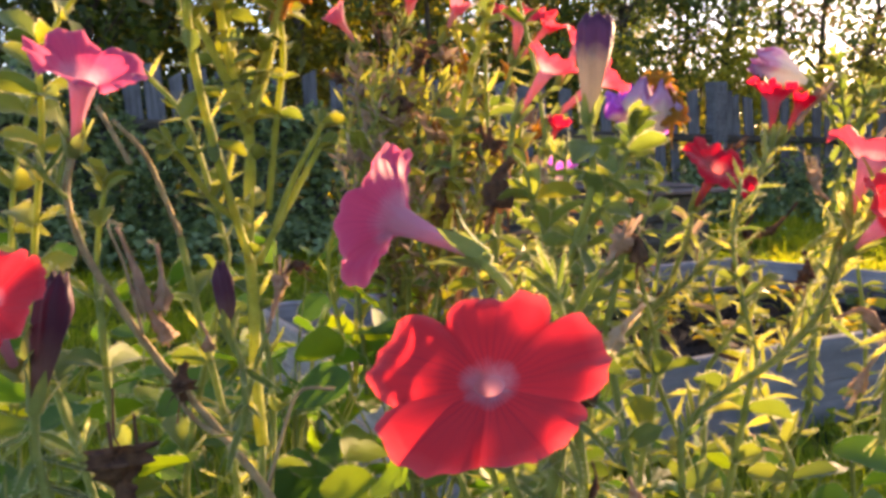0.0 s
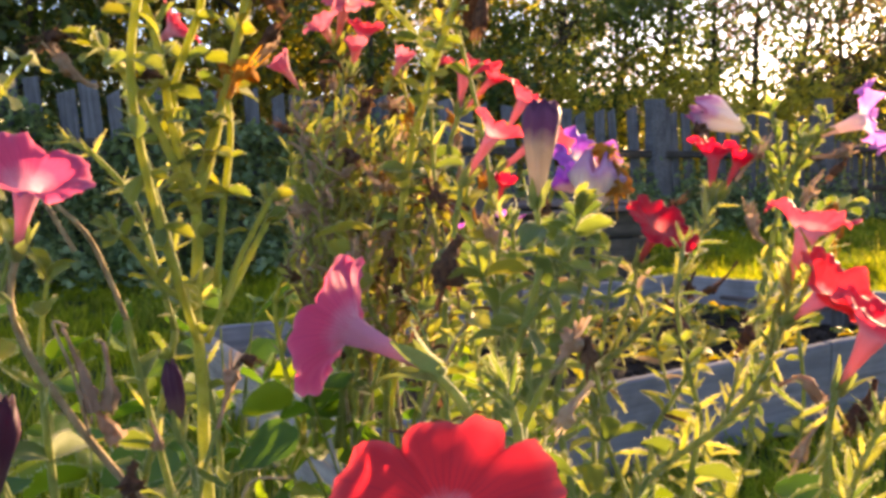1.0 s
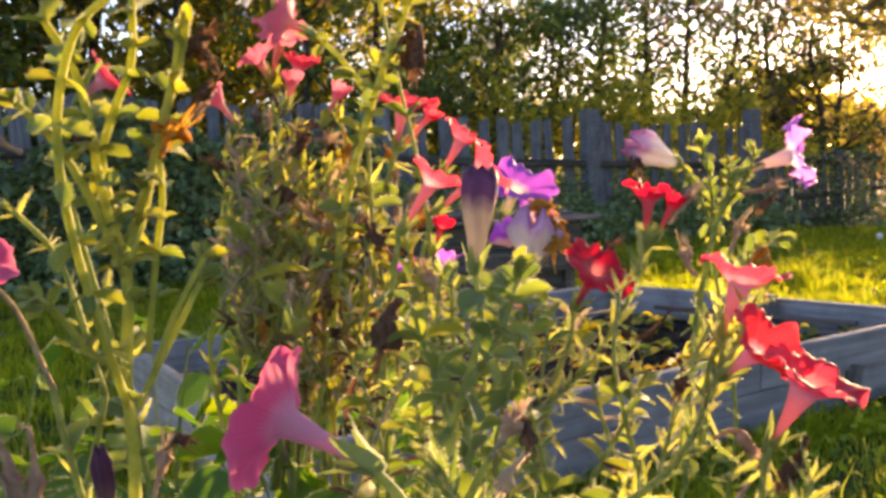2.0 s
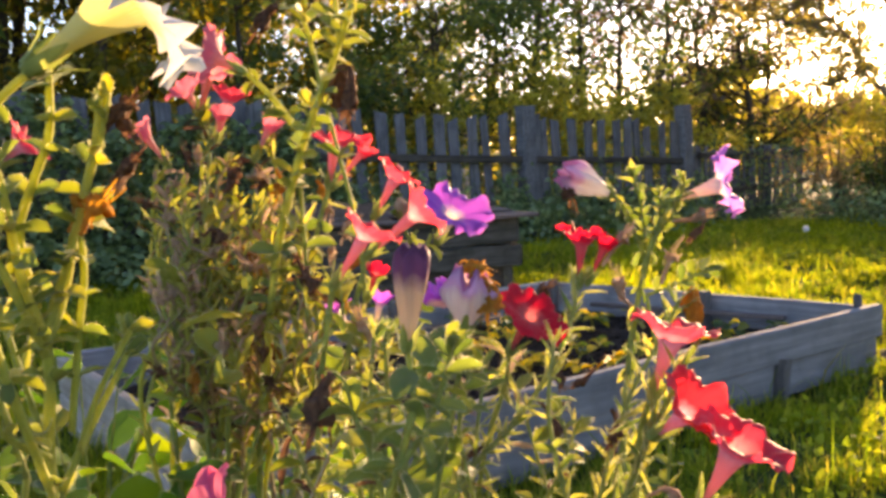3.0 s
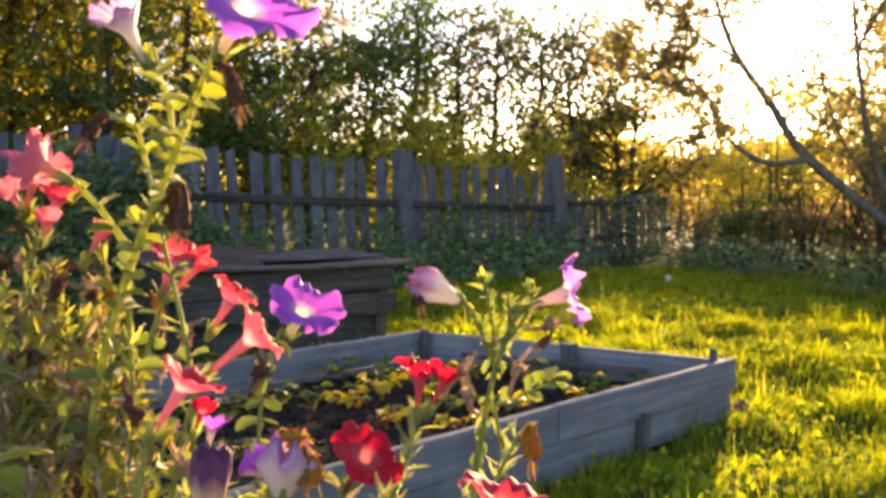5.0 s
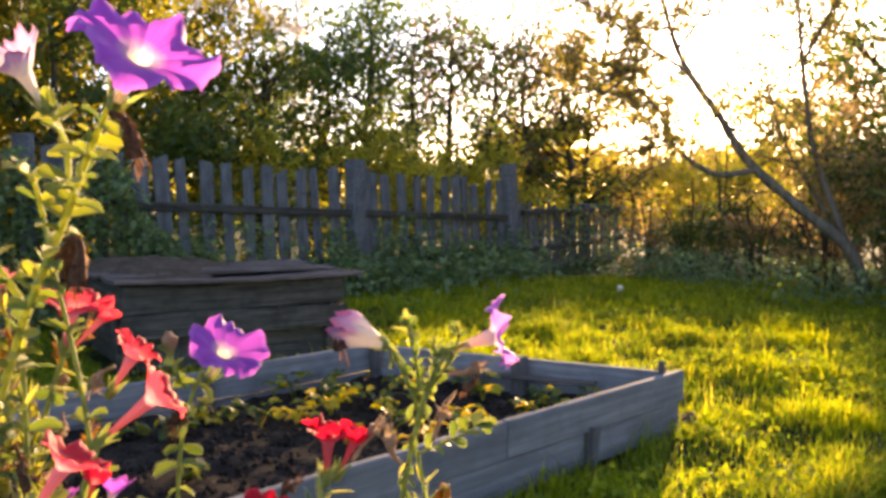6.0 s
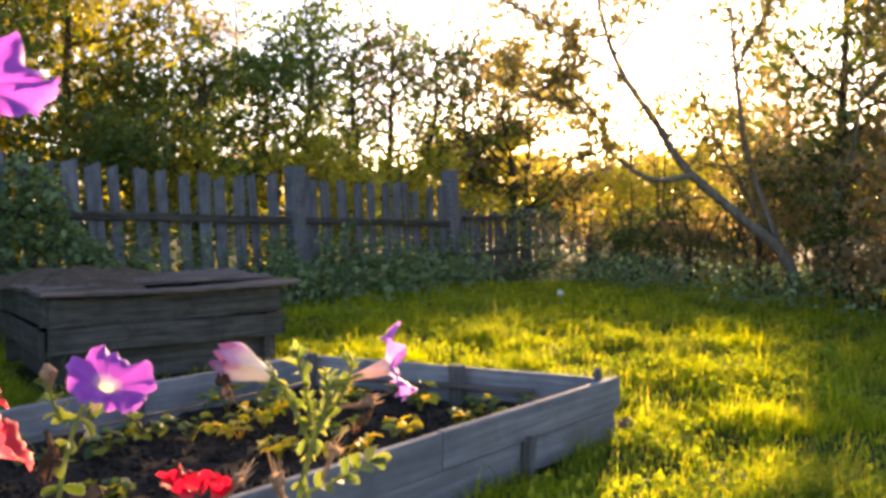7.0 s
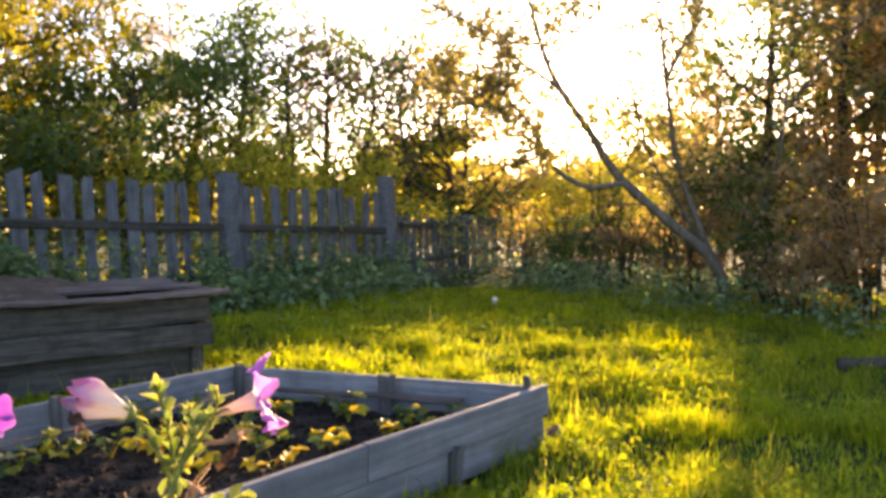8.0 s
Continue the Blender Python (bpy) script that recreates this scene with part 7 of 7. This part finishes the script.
near_petunia.wilt([(0.221, 0.265, 0.906), (0.221, 0.263, 0.901), (0.219, 0.262, 0.896)], 0.0024, M_DRY)
near_petunia.wilt([(0.240, 0.273, 0.895), (0.240, 0.271, 0.891), (0.240, 0.269, 0.888)], 0.0048, M_DRY_TAN)
near_petunia.stem([(0.273, 0.476, 0.841), (0.291, 0.483, 0.881), (0.317, 0.484, 0.927), (0.330, 0.479, 0.939)], r0=0.0016, r1=0.001, size=0.02, every=0.015, material=M_STEM_DRY, leaf=("narrow", "dry", "yellow"))
near_petunia.stem([(0.291, 0.466, 0.840), (0.305, 0.476, 0.881), (0.310, 0.510, 0.923), (0.310, 0.538, 0.946)], r0=0.0016, r1=0.001, size=0.02, every=0.012, leaf=("narrow", "dry", "yellow"))
near_petunia.stem([(0.316, 0.414, 0.924), (0.322, 0.415, 0.963), (0.331, 0.413, 0.973), (0.346, 0.419, 0.985)], r0=0.0016, r1=0.001, size=0.022, every=0.01, leaf=("deep", "broad"), crown=6)
near_petunia.stem([(0.420, 0.443, 0.867), (0.448, 0.440, 0.905), (0.465, 0.465, 0.924)], r0=0.0016, r1=0.001, size=0.0165, every=0.011, leaf=("broad", "yellow", "dry"), crown=5, hairs=8)
near_petunia.stem([(0.336, 0.456, 0.889), (0.365, 0.458, 0.932), (0.357, 0.452, 0.971)], r0=0.0016, r1=0.001, size=0.0165, every=0.011, leaf=("deep", "narrow_deep", "narrow"), crown=5, hairs=8)
near_petunia.stem([(0.320, 0.432, 0.902), (0.326, 0.445, 0.935), (0.319, 0.441, 0.961)], r0=0.0016, r1=0.001, size=0.0165, every=0.011, leaf=("deep", "narrow_deep", "narrow"), crown=5, hairs=8)
near_petunia.stem([(0.408, 0.478, 0.858), (0.412, 0.504, 0.916), (0.417, 0.516, 0.961)], r0=0.0016, r1=0.001, size=0.0165, every=0.011, leaf=("broad", "yellow", "dry"), crown=5, hairs=8)
near_petunia.stem([(0.406, 0.481, 0.858), (0.424, 0.494, 0.910), (0.444, 0.509, 0.947)], r0=0.0016, r1=0.001, size=0.0165, every=0.011, leaf=("deep", "narrow_deep", "narrow"), crown=5, hairs=8)
near_petunia.stem([(0.370, 0.509, 0.859), (0.383, 0.520, 0.897), (0.400, 0.525, 0.918)], r0=0.0016, r1=0.001, size=0.0165, every=0.011, leaf=("deep", "narrow_deep", "narrow"), crown=5, hairs=8)
near_petunia.stem([(0.366, 0.489, 0.867), (0.367, 0.513, 0.917), (0.377, 0.523, 0.952)], r0=0.0016, r1=0.001, size=0.0165, every=0.011, leaf=("broad", "yellow", "dry"), crown=5, hairs=8)
near_petunia.stem([(0.415, 0.401, 0.883), (0.421, 0.425, 0.936), (0.449, 0.450, 0.972)], r0=0.0016, r1=0.001, size=0.0165, every=0.011, leaf=("deep", "narrow_deep", "narrow"), crown=5, hairs=8)
near_petunia.stem([(0.332, 0.471, 0.885), (0.344, 0.489, 0.939), (0.346, 0.483, 0.987)], r0=0.0016, r1=0.001, size=0.0165, every=0.011, leaf=("deep", "narrow_deep", "narrow"), crown=5, hairs=8)
near_petunia.stem([(0.426, 0.506, 0.842), (0.430, 0.526, 0.885), (0.444, 0.534, 0.912)], r0=0.0016, r1=0.001, size=0.0165, every=0.011, leaf=("broad", "yellow", "dry"), crown=5, hairs=8)
near_petunia.stem([(0.366, 0.523, 0.855), (0.383, 0.542, 0.918), (0.409, 0.564, 0.964)], r0=0.0016, r1=0.001, size=0.0165, every=0.011, leaf=("deep", "narrow_deep", "narrow"), crown=5, hairs=8)
near_petunia.stem([(0.332, 0.434, 0.898), (0.336, 0.455, 0.946), (0.331, 0.449, 0.989)], r0=0.0016, r1=0.001, size=0.0165, every=0.011, leaf=("deep", "narrow_deep", "narrow"), crown=5, hairs=8)
near_petunia.stem([(0.320, 0.438, 0.900), (0.325, 0.451, 0.933), (0.330, 0.463, 0.954)], r0=0.0016, r1=0.001, size=0.0165, every=0.011, leaf=("broad", "yellow", "dry"), crown=5, hairs=8)
near_petunia.stem([(0.373, 0.427, 0.887), (0.376, 0.448, 0.933), (0.388, 0.451, 0.968)], r0=0.0016, r1=0.001, size=0.0165, every=0.011, leaf=("deep", "narrow_deep", "narrow"), crown=5, hairs=8)
near_petunia.stem([(0.397, 0.519, 0.847), (0.412, 0.537, 0.903), (0.423, 0.556, 0.944)], r0=0.0016, r1=0.001, size=0.0165, every=0.011, leaf=("deep", "narrow_deep", "narrow"), crown=5, hairs=8)
near_petunia.stem([(0.369, 0.536, 0.850), (0.371, 0.556, 0.896), (0.387, 0.581, 0.920)], r0=0.0016, r1=0.001, size=0.0165, every=0.011, leaf=("broad", "yellow", "dry"), crown=5, hairs=8)

coral_petunia = Plant((0.5, 0.42, 0.475), "petunia with long leafy stems and coral red blooms", 506)
coral_petunia.flower((0.453, 0.379, 0.953), (0.462, 0.374, 0.983), 0.047, M_CORAL, opened=1, cup=0.48, ruffle=0.09, tube_r=0.24)
coral_petunia.stem([(0.350, 0.382, 0.854), (0.369, 0.385, 0.870), (0.402, 0.374, 0.890), (0.424, 0.372, 0.908), (0.441, 0.373, 0.931), (0.454, 0.377, 0.952)], r0=0.002, r1=0.0017, size=0.019, every=0.005, leaf=("narrow", "narrow", "narrow_deep"), rise=1.3)
coral_petunia.stem([(0.447, 0.378, 0.930), (0.454, 0.369, 0.953), (0.456, 0.364, 0.970)], r0=0.0015, r1=0.0015, size=0.019, every=0.006, crown=5, leaf=("narrow", "narrow", "narrow_deep"), rise=1.3)
coral_petunia.flower((0.429, 0.329, 0.914), (0.434, 0.314, 0.944), 0.047, M_CORAL, ruffle=0.1, cup=0.5, tube_r=0.26)
coral_petunia.wilt([(0.432, 0.312, 0.922), (0.428, 0.313, 0.912), (0.422, 0.316, 0.902)], 0.0088, M_DRY)
coral_petunia.flower((0.429, 0.357, 0.942), (0.433, 0.340, 0.956), 0.048, M_RED, opened=0.85, ruffle=0.08)
coral_petunia.stem([(0.421, 0.324, 0.916), (0.416, 0.323, 0.901), (0.404, 0.316, 0.864)], r0=0.0016, r1=0.002, size=0.019, every=0.007, leaf=("narrow", "narrow", "narrow_deep"), rise=1.3)
coral_petunia.stem([(0.400, 0.304, 0.864), (0.411, 0.304, 0.887), (0.421, 0.301, 0.906)], r0=0.0014, r1=0.0012, size=0.019, every=0.0055, crown=6, leaf=("narrow", "narrow", "narrow_deep"), rise=1.3)
coral_petunia.wilt([(0.427, 0.362, 0.909), (0.435, 0.355, 0.913), (0.439, 0.346, 0.903)], 0.0064, M_DRY_TAN)
coral_petunia.wilt([(0.420, 0.333, 0.898), (0.415, 0.335, 0.890), (0.411, 0.336, 0.882)], 0.0064, M_DRY_TAN)
coral_petunia.stem([(0.382, 0.486, 0.870), (0.421, 0.490, 0.896), (0.448, 0.493, 0.908), (0.482, 0.494, 0.935), (0.509, 0.499, 0.965), (0.528, 0.508, 0.993)], r0=0.0019, r1=0.0014, size=0.019, every=0.0055, crown=7, leaf=("narrow", "narrow", "narrow_deep"), rise=1.3)
coral_petunia.flower((0.528, 0.508, 0.991), (0.529, 0.506, 1.020), 0.039, M_CRIMSON, opened=0.75, star=0.25, ruffle=0.12)
coral_petunia.flower((0.540, 0.511, 0.991), (0.550, 0.505, 1.014), 0.027, M_CRIMSON, opened=0.3)
coral_petunia.wilt([(0.548, 0.505, 1.002), (0.557, 0.499, 1.017), (0.561, 0.495, 1.023)], 0.0096, M_DRY_TAN)
coral_petunia.flower((0.480, 0.526, 0.949), (0.482, 0.505, 0.977), 0.05, M_CRIMSON, cup=0.2, ruffle=0.06)
coral_petunia.stem([(0.480, 0.526, 0.949), (0.464, 0.514, 0.929), (0.439, 0.503, 0.899), (0.414, 0.485, 0.861)], r0=0.0015, r1=0.0017, size=0.019, every=0.006, leaf=("narrow", "narrow", "narrow_deep"), rise=1.3)
coral_petunia.wilt([(0.510, 0.534, 0.971), (0.514, 0.533, 0.983), (0.518, 0.531, 0.987)], 0.0088, M_DRY)
coral_petunia.stem([(0.453, 0.379, 0.953), (0.445, 0.380, 0.937), (0.431, 0.373, 0.900)], r0=0.0016, r1=0.002, size=0.019, every=0.0055, leaf=("narrow", "narrow", "narrow_deep"), rise=1.3)
coral_petunia.stem([(0.467, 0.437, 0.861), (0.496, 0.450, 0.892), (0.526, 0.458, 0.927), (0.553, 0.461, 0.952), (0.579, 0.463, 0.979)], r0=0.0016, r1=0.0012, size=0.019, every=0.006, leaf=("narrow", "narrow", "narrow_deep"), rise=1.3)
coral_petunia.wilt([(0.579, 0.463, 0.975), (0.586, 0.457, 0.986), (0.583, 0.454, 0.964)], 0.0112, M_DRY_ORANGE, frill=9)
coral_petunia.wilt([(0.493, 0.486, 0.947), (0.489, 0.487, 0.940), (0.488, 0.485, 0.933)], 0.0056, M_DRY)
coral_petunia.wilt([(0.498, 0.455, 0.956), (0.487, 0.460, 0.942), (0.480, 0.465, 0.937)], 0.0048, M_DRY)
coral_petunia.wilt([(0.442, 0.458, 0.938), (0.445, 0.451, 0.929), (0.446, 0.445, 0.917)], 0.0072, M_DRY)
coral_petunia.wilt([(0.472, 0.426, 0.932), (0.472, 0.422, 0.923), (0.467, 0.422, 0.914)], 0.008, M_DRY)
coral_petunia.stem([(0.463, 0.453, 0.800), (0.479, 0.484, 0.845), (0.488, 0.509, 0.876), (0.495, 0.534, 0.909), (0.499, 0.557, 0.938)], r0=0.0015, r1=0.001, size=0.022, every=0.012, leaf=("narrow", "lance", "tan"), crown=4)
coral_petunia.stem([(0.453, 0.412, 0.817), (0.460, 0.440, 0.844), (0.471, 0.465, 0.881), (0.490, 0.475, 0.905)], r0=0.0015, r1=0.001, size=0.02, every=0.012, leaf=("narrow", "lance", "lance"), crown=4)

lilac_petunia = Plant((0.78, 0.66, 0.475), "petunia with a lilac trumpet and a browning pale bloom", 507)
lilac_petunia.flower((0.770, 0.631, 1.030), (0.805, 0.596, 1.046), 0.064, M_LILAC, ruffle=0.2, notch=0.2, cup=0.3, tube_r=0.24, label="lilac trumpet with a cream tube")
lilac_petunia.bud((0.721, 0.658, 1.040), (0.685, 0.682, 1.060), 0.029, M_PALE, flare=0.9, closing=0.6, ragged=0.2, label="half-closed pale bloom, browning inside")
lilac_petunia.wilt([(0.685, 0.675, 1.057), (0.682, 0.677, 1.050), (0.684, 0.674, 1.038)], 0.013, M_DRY, frill=4)
lilac_petunia.stem([(0.774, 0.627, 1.032), (0.756, 0.631, 1.007), (0.739, 0.631, 0.976), (0.718, 0.627, 0.926), (0.695, 0.617, 0.868), (0.656, 0.590, 0.766)], r0=0.0024, r1=0.0028, size=0.016, every=0.0095, rise=1.5, leaf=("deep", "broad", "lance"), hairs=24)
lilac_petunia.stem([(0.717, 0.655, 1.042), (0.732, 0.651, 1.024), (0.749, 0.639, 0.974)], r0=0.002, r1=0.0022, size=0.016, every=0.0095, rise=1.5, leaf=("deep", "broad", "lance"), hairs=24)
lilac_petunia.stem([(0.750, 0.640, 0.985), (0.746, 0.643, 1.028), (0.739, 0.647, 1.058)], r0=0.0018, r1=0.0014, size=0.016, every=0.0095, rise=1.5, crown=6, leaf=("deep", "broad", "lance"), hairs=24)
lilac_petunia.stem([(0.752, 0.638, 0.990), (0.762, 0.632, 1.022), (0.761, 0.635, 1.041)], r0=0.0016, r1=0.0012, size=0.016, every=0.0095, rise=1.5, crown=5, leaf=("deep", "broad", "lance"), hairs=24)
lilac_petunia.stem([(0.756, 0.635, 0.996), (0.772, 0.621, 1.027), (0.777, 0.617, 1.049)], r0=0.0016, r1=0.0012, size=0.016, every=0.0095, rise=1.5, crown=4, leaf=("deep", "broad", "lance"), hairs=24)
lilac_petunia.wilt([(0.760, 0.617, 1.013), (0.772, 0.603, 1.015), (0.780, 0.594, 1.020)], 0.0112, M_DRY_TAN)
lilac_petunia.wilt([(0.780, 0.594, 1.020), (0.776, 0.597, 1.007), (0.769, 0.603, 0.998)], 0.0072, M_DRY)
lilac_petunia.wilt([(0.732, 0.608, 0.958), (0.739, 0.604, 0.979), (0.742, 0.602, 0.984)], 0.0144, M_DRY_TAN)
lilac_petunia.wilt([(0.712, 0.625, 0.938), (0.707, 0.633, 0.948), (0.707, 0.637, 0.964)], 0.012, M_DRY_TAN)
lilac_petunia.stem([(0.722, 0.616, 0.948), (0.745, 0.599, 0.958), (0.767, 0.584, 0.970)], r0=0.0014, r1=0.001, size=0.022, every=0.012, crown=3, leaf=("broad", "deep"), hairs=24)

pink_petunia = Plant((0.1, 0.38, 0.475), "half-dried petunia with a pink bloom and tan seed pods", 508)
pink_petunia.flower((0.096, 0.390, 0.998), (0.100, 0.374, 1.022), 0.038, M_PINK, cup=0.38, tube_r=0.24, ruffle=0.07, label="pink bloom opening upwards")
pink_petunia.stem([(0.096, 0.390, 0.998), (0.093, 0.393, 0.981), (0.098, 0.395, 0.961), (0.111, 0.394, 0.936), (0.123, 0.392, 0.916), (0.141, 0.385, 0.890), (0.155, 0.378, 0.867), (0.161, 0.371, 0.847)], r0=0.0013, r1=0.0017, material=M_STEM_DRY, size=0.014, every=0.03, leaf="narrow", rise=1.3)
pink_petunia.stem([(0.093, 0.390, 0.981), (0.088, 0.390, 0.987), (0.085, 0.390, 0.993)], r0=0.001, r1=0.0008, size=0.016, every=0.006, leaf="narrow_deep", crown=5, rise=1.0)
pink_petunia.flower((0.074, 0.334, 0.936), (0.067, 0.315, 0.961), 0.035, M_RED, cup=0.15)
pink_petunia.bud((0.078, 0.326, 0.927), (0.087, 0.333, 0.962), 0.0095, M_BUD_BROWN, flare=0.8, label="withered dark bud on a leafy stalk")
pink_petunia.stem([(0.078, 0.326, 0.927), (0.077, 0.323, 0.915), (0.080, 0.318, 0.900), (0.080, 0.313, 0.889)], r0=0.0014, r1=0.0016, size=0.022, every=0.007, leaf="narrow_deep", rise=0.9, crown=5)
pink_petunia.wilt([(0.101, 0.311, 0.898), (0.098, 0.314, 0.906), (0.098, 0.317, 0.915)], 0.016, M_DRY, frill=4, label="rusty curled seed head")
pink_petunia.wilt([(0.109, 0.398, 0.970), (0.114, 0.396, 0.954), (0.117, 0.393, 0.939)], 0.006, M_DRY_TAN, frill=2)
pink_petunia.wilt([(0.122, 0.396, 0.963), (0.123, 0.394, 0.951), (0.122, 0.392, 0.939)], 0.0058, M_DRY_TAN, frill=2)
pink_petunia.wilt([(0.112, 0.395, 0.947), (0.119, 0.393, 0.937), (0.124, 0.390, 0.928)], 0.0065, M_DRY_TAN, frill=2)
pink_petunia.wilt([(0.135, 0.390, 0.934), (0.137, 0.388, 0.928), (0.137, 0.387, 0.923)], 0.004, M_DRY_TAN, frill=2)
pink_petunia.stem([(0.115, 0.392, 0.931), (0.111, 0.396, 0.954), (0.106, 0.398, 0.971), (0.111, 0.398, 0.970)], r0=0.0007, r1=0.0005, material=M_STEM_DRY)
pink_petunia.stem([(0.123, 0.392, 0.937), (0.122, 0.396, 0.961), (0.119, 0.396, 0.964)], r0=0.0007, r1=0.0005, material=M_STEM_DRY)
pink_petunia.wilt([(0.129, 0.388, 0.920), (0.127, 0.387, 0.915), (0.127, 0.386, 0.910)], 0.0096, M_DRY)
pink_petunia.stem([(0.125, 0.391, 0.909), (0.130, 0.387, 0.899), (0.142, 0.382, 0.889)], r0=0.0009, r1=0.0011, material=M_STEM_DRY)
pink_petunia.bud((0.143, 0.377, 0.930), (0.142, 0.382, 0.956), 0.0065, M_BUD_BROWN, label="small dark violet bud")
pink_petunia.stem([(0.143, 0.377, 0.930), (0.146, 0.374, 0.919), (0.145, 0.369, 0.902), (0.140, 0.367, 0.893)], r0=0.0011, r1=0.0014, size=0.016, every=0.012, leaf="narrow_deep", rise=1.0)
pink_petunia.stem([(0.158, 0.384, 0.928), (0.151, 0.382, 0.912), (0.146, 0.378, 0.895)], r0=0.001, r1=0.0012, size=0.014, every=0.014, leaf="narrow", rise=1.0)
pink_petunia.wilt([(0.158, 0.384, 0.928), (0.163, 0.385, 0.942), (0.165, 0.386, 0.949)], 0.006, M_DRY_TAN)
pink_petunia.wilt([(0.165, 0.386, 0.948), (0.169, 0.385, 0.953), (0.173, 0.384, 0.951)], 0.0048, M_DRY)
pink_petunia.stem([(0.156, 0.391, 0.862), (0.166, 0.397, 0.886), (0.174, 0.399, 0.900), (0.187, 0.395, 0.900)], r0=0.0009, r1=0.0007, material=M_STEM_DRY)
pink_petunia.stem([(0.121, 0.453, 0.991), (0.111, 0.454, 1.012), (0.109, 0.454, 1.015)], r0=0.0012, r1=0.001, material=M_STEM_DRY)
pink_petunia.stem([(0.142, 0.469, 0.958), (0.130, 0.472, 0.993), (0.117, 0.473, 1.010)], r0=0.0014, r1=0.001, material=M_STEM_DRY)
pink_petunia.stem([(0.080, 0.470, 0.928), (0.083, 0.474, 0.961), (0.089, 0.475, 1.008), (0.089, 0.473, 1.045)], r0=0.0016, r1=0.0014, size=0.022, every=0.016, material=M_STEM_Y, leaf=("broad", "yellow", "yellow"))
pink_petunia.stem([(0.072, 0.532, 0.940), (0.078, 0.535, 0.989), (0.098, 0.532, 1.052), (0.117, 0.527, 1.078)], r0=0.0015, r1=0.0012, size=0.022, every=0.018, material=M_STEM_Y, leaf=("broad", "yellow", "yellow"))
pink_petunia.stem([(0.105, 0.452, 0.950), (0.108, 0.453, 0.971), (0.111, 0.454, 0.982)], r0=0.0012, r1=0.001, size=0.018, every=0.02, crown=6, material=M_STEM_Y, leaf=("broad", "yellow", "yellow"))
straw_petunia.root()
tall_petunia.root()
bushy_petunia.root()
violet_petunia.root()
near_petunia.root()
coral_petunia.root()
lilac_petunia.root()
pink_petunia.root()


def build_planter():
    """Plank planter in which the petunias stand."""
    rng = random.Random(6)
    p = tagged(empty("planter_box", (0.45, 0.58, 0)), "plain plank planter holding the petunias", "planter")
    off = Matrix.Translation((-0.45, -0.58, 0))
    c = [(0.02, 0.17), (0.88, 0.17), (0.88, 0.98), (0.02, 0.98)]
    for i in range(4):
        a, b = Vector(c[i]), Vector(c[(i + 1) % 4])
        for k in range(3):
            z = 0.085 + 0.17 * k
            g = box_geo(((b - a).length + 0.02, 0.03, 0.164), 0.005, 0.002, rng, 4)
            part("plank", g, M_BED_WOOD, p, smooth=False, m=off @ between((*a, z), (*b, z)))
    g = Geo()
    n = 20
    vs = [(0.04 + 0.82 * i / n - 0.45, 0.19 + 0.77 * j / n - 0.58, 0.47 + 0.03 * noise.noise((i * 0.5, j * 0.5, 2))) for j in range(n + 1) for i in range(n + 1)]
    g.add(vs, [(j * (n + 1) + i, j * (n + 1) + i + 1, (j + 1) * (n + 1) + i + 1, (j + 1) * (n + 1) + i) for j in range(n) for i in range(n)])
    part("soil", g, M_SOIL, p)


build_planter()


def build_undergrowth():
    """Round-leaved green plants low among the petunias."""
    rng = random.Random(15)
    spots = [(0.12, 0.6, 0.84), (0.2, 0.7, 0.84), (0.06, 0.5, 0.83), (0.28, 0.82, 0.82), (0.14, 0.85, 0.86), (0.34, 0.66, 0.78), (0.42, 0.86, 0.76), (0.04, 0.75, 0.86), (0.22, 0.5, 0.78), (0.5, 0.72, 0.78), (0.6, 0.85, 0.76), (0.1, 0.42, 0.8), (0.3, 0.58, 0.8), (0.38, 0.76, 0.84), (0.5, 0.9, 0.82), (0.3, 0.92, 0.88), (0.05, 0.9, 0.9), (0.66, 0.62, 0.74), (0.44, 0.52, 0.76)]
    for k, (x, y, top) in enumerate(spots):
        pl = Plant((x, y, 0.48), "low green plant with round leaves under the petunias", 600 + k, "round_leaved_plant", "plant", "round-leaved plants in the planter")
        for _ in range(11):
            a = rng.uniform(0, 6.28)
            r = rng.uniform(0.02, 0.1)
            h = (top - 0.48) * rng.uniform(0.7, 1.05)
            e = Vector((x + r * math.cos(a), y + r * math.sin(a), 0.48 + h))
            pl.stem([(x, y, 0.48), (x + (e.x - x) * 0.3, y + (e.y - y) * 0.3, 0.48 + h * 0.6), e], 0.0013, 0.0009, hairs=0)
            for q in range(2):
                b = a + rng.uniform(-1.5, 1.5)
                pl.leaf(e - Vector((0, 0, 0.02 * q)), (math.cos(b), math.sin(b), rng.uniform(-0.2, 0.5)), "round", rng.uniform(0.028, 0.05))


build_undergrowth()
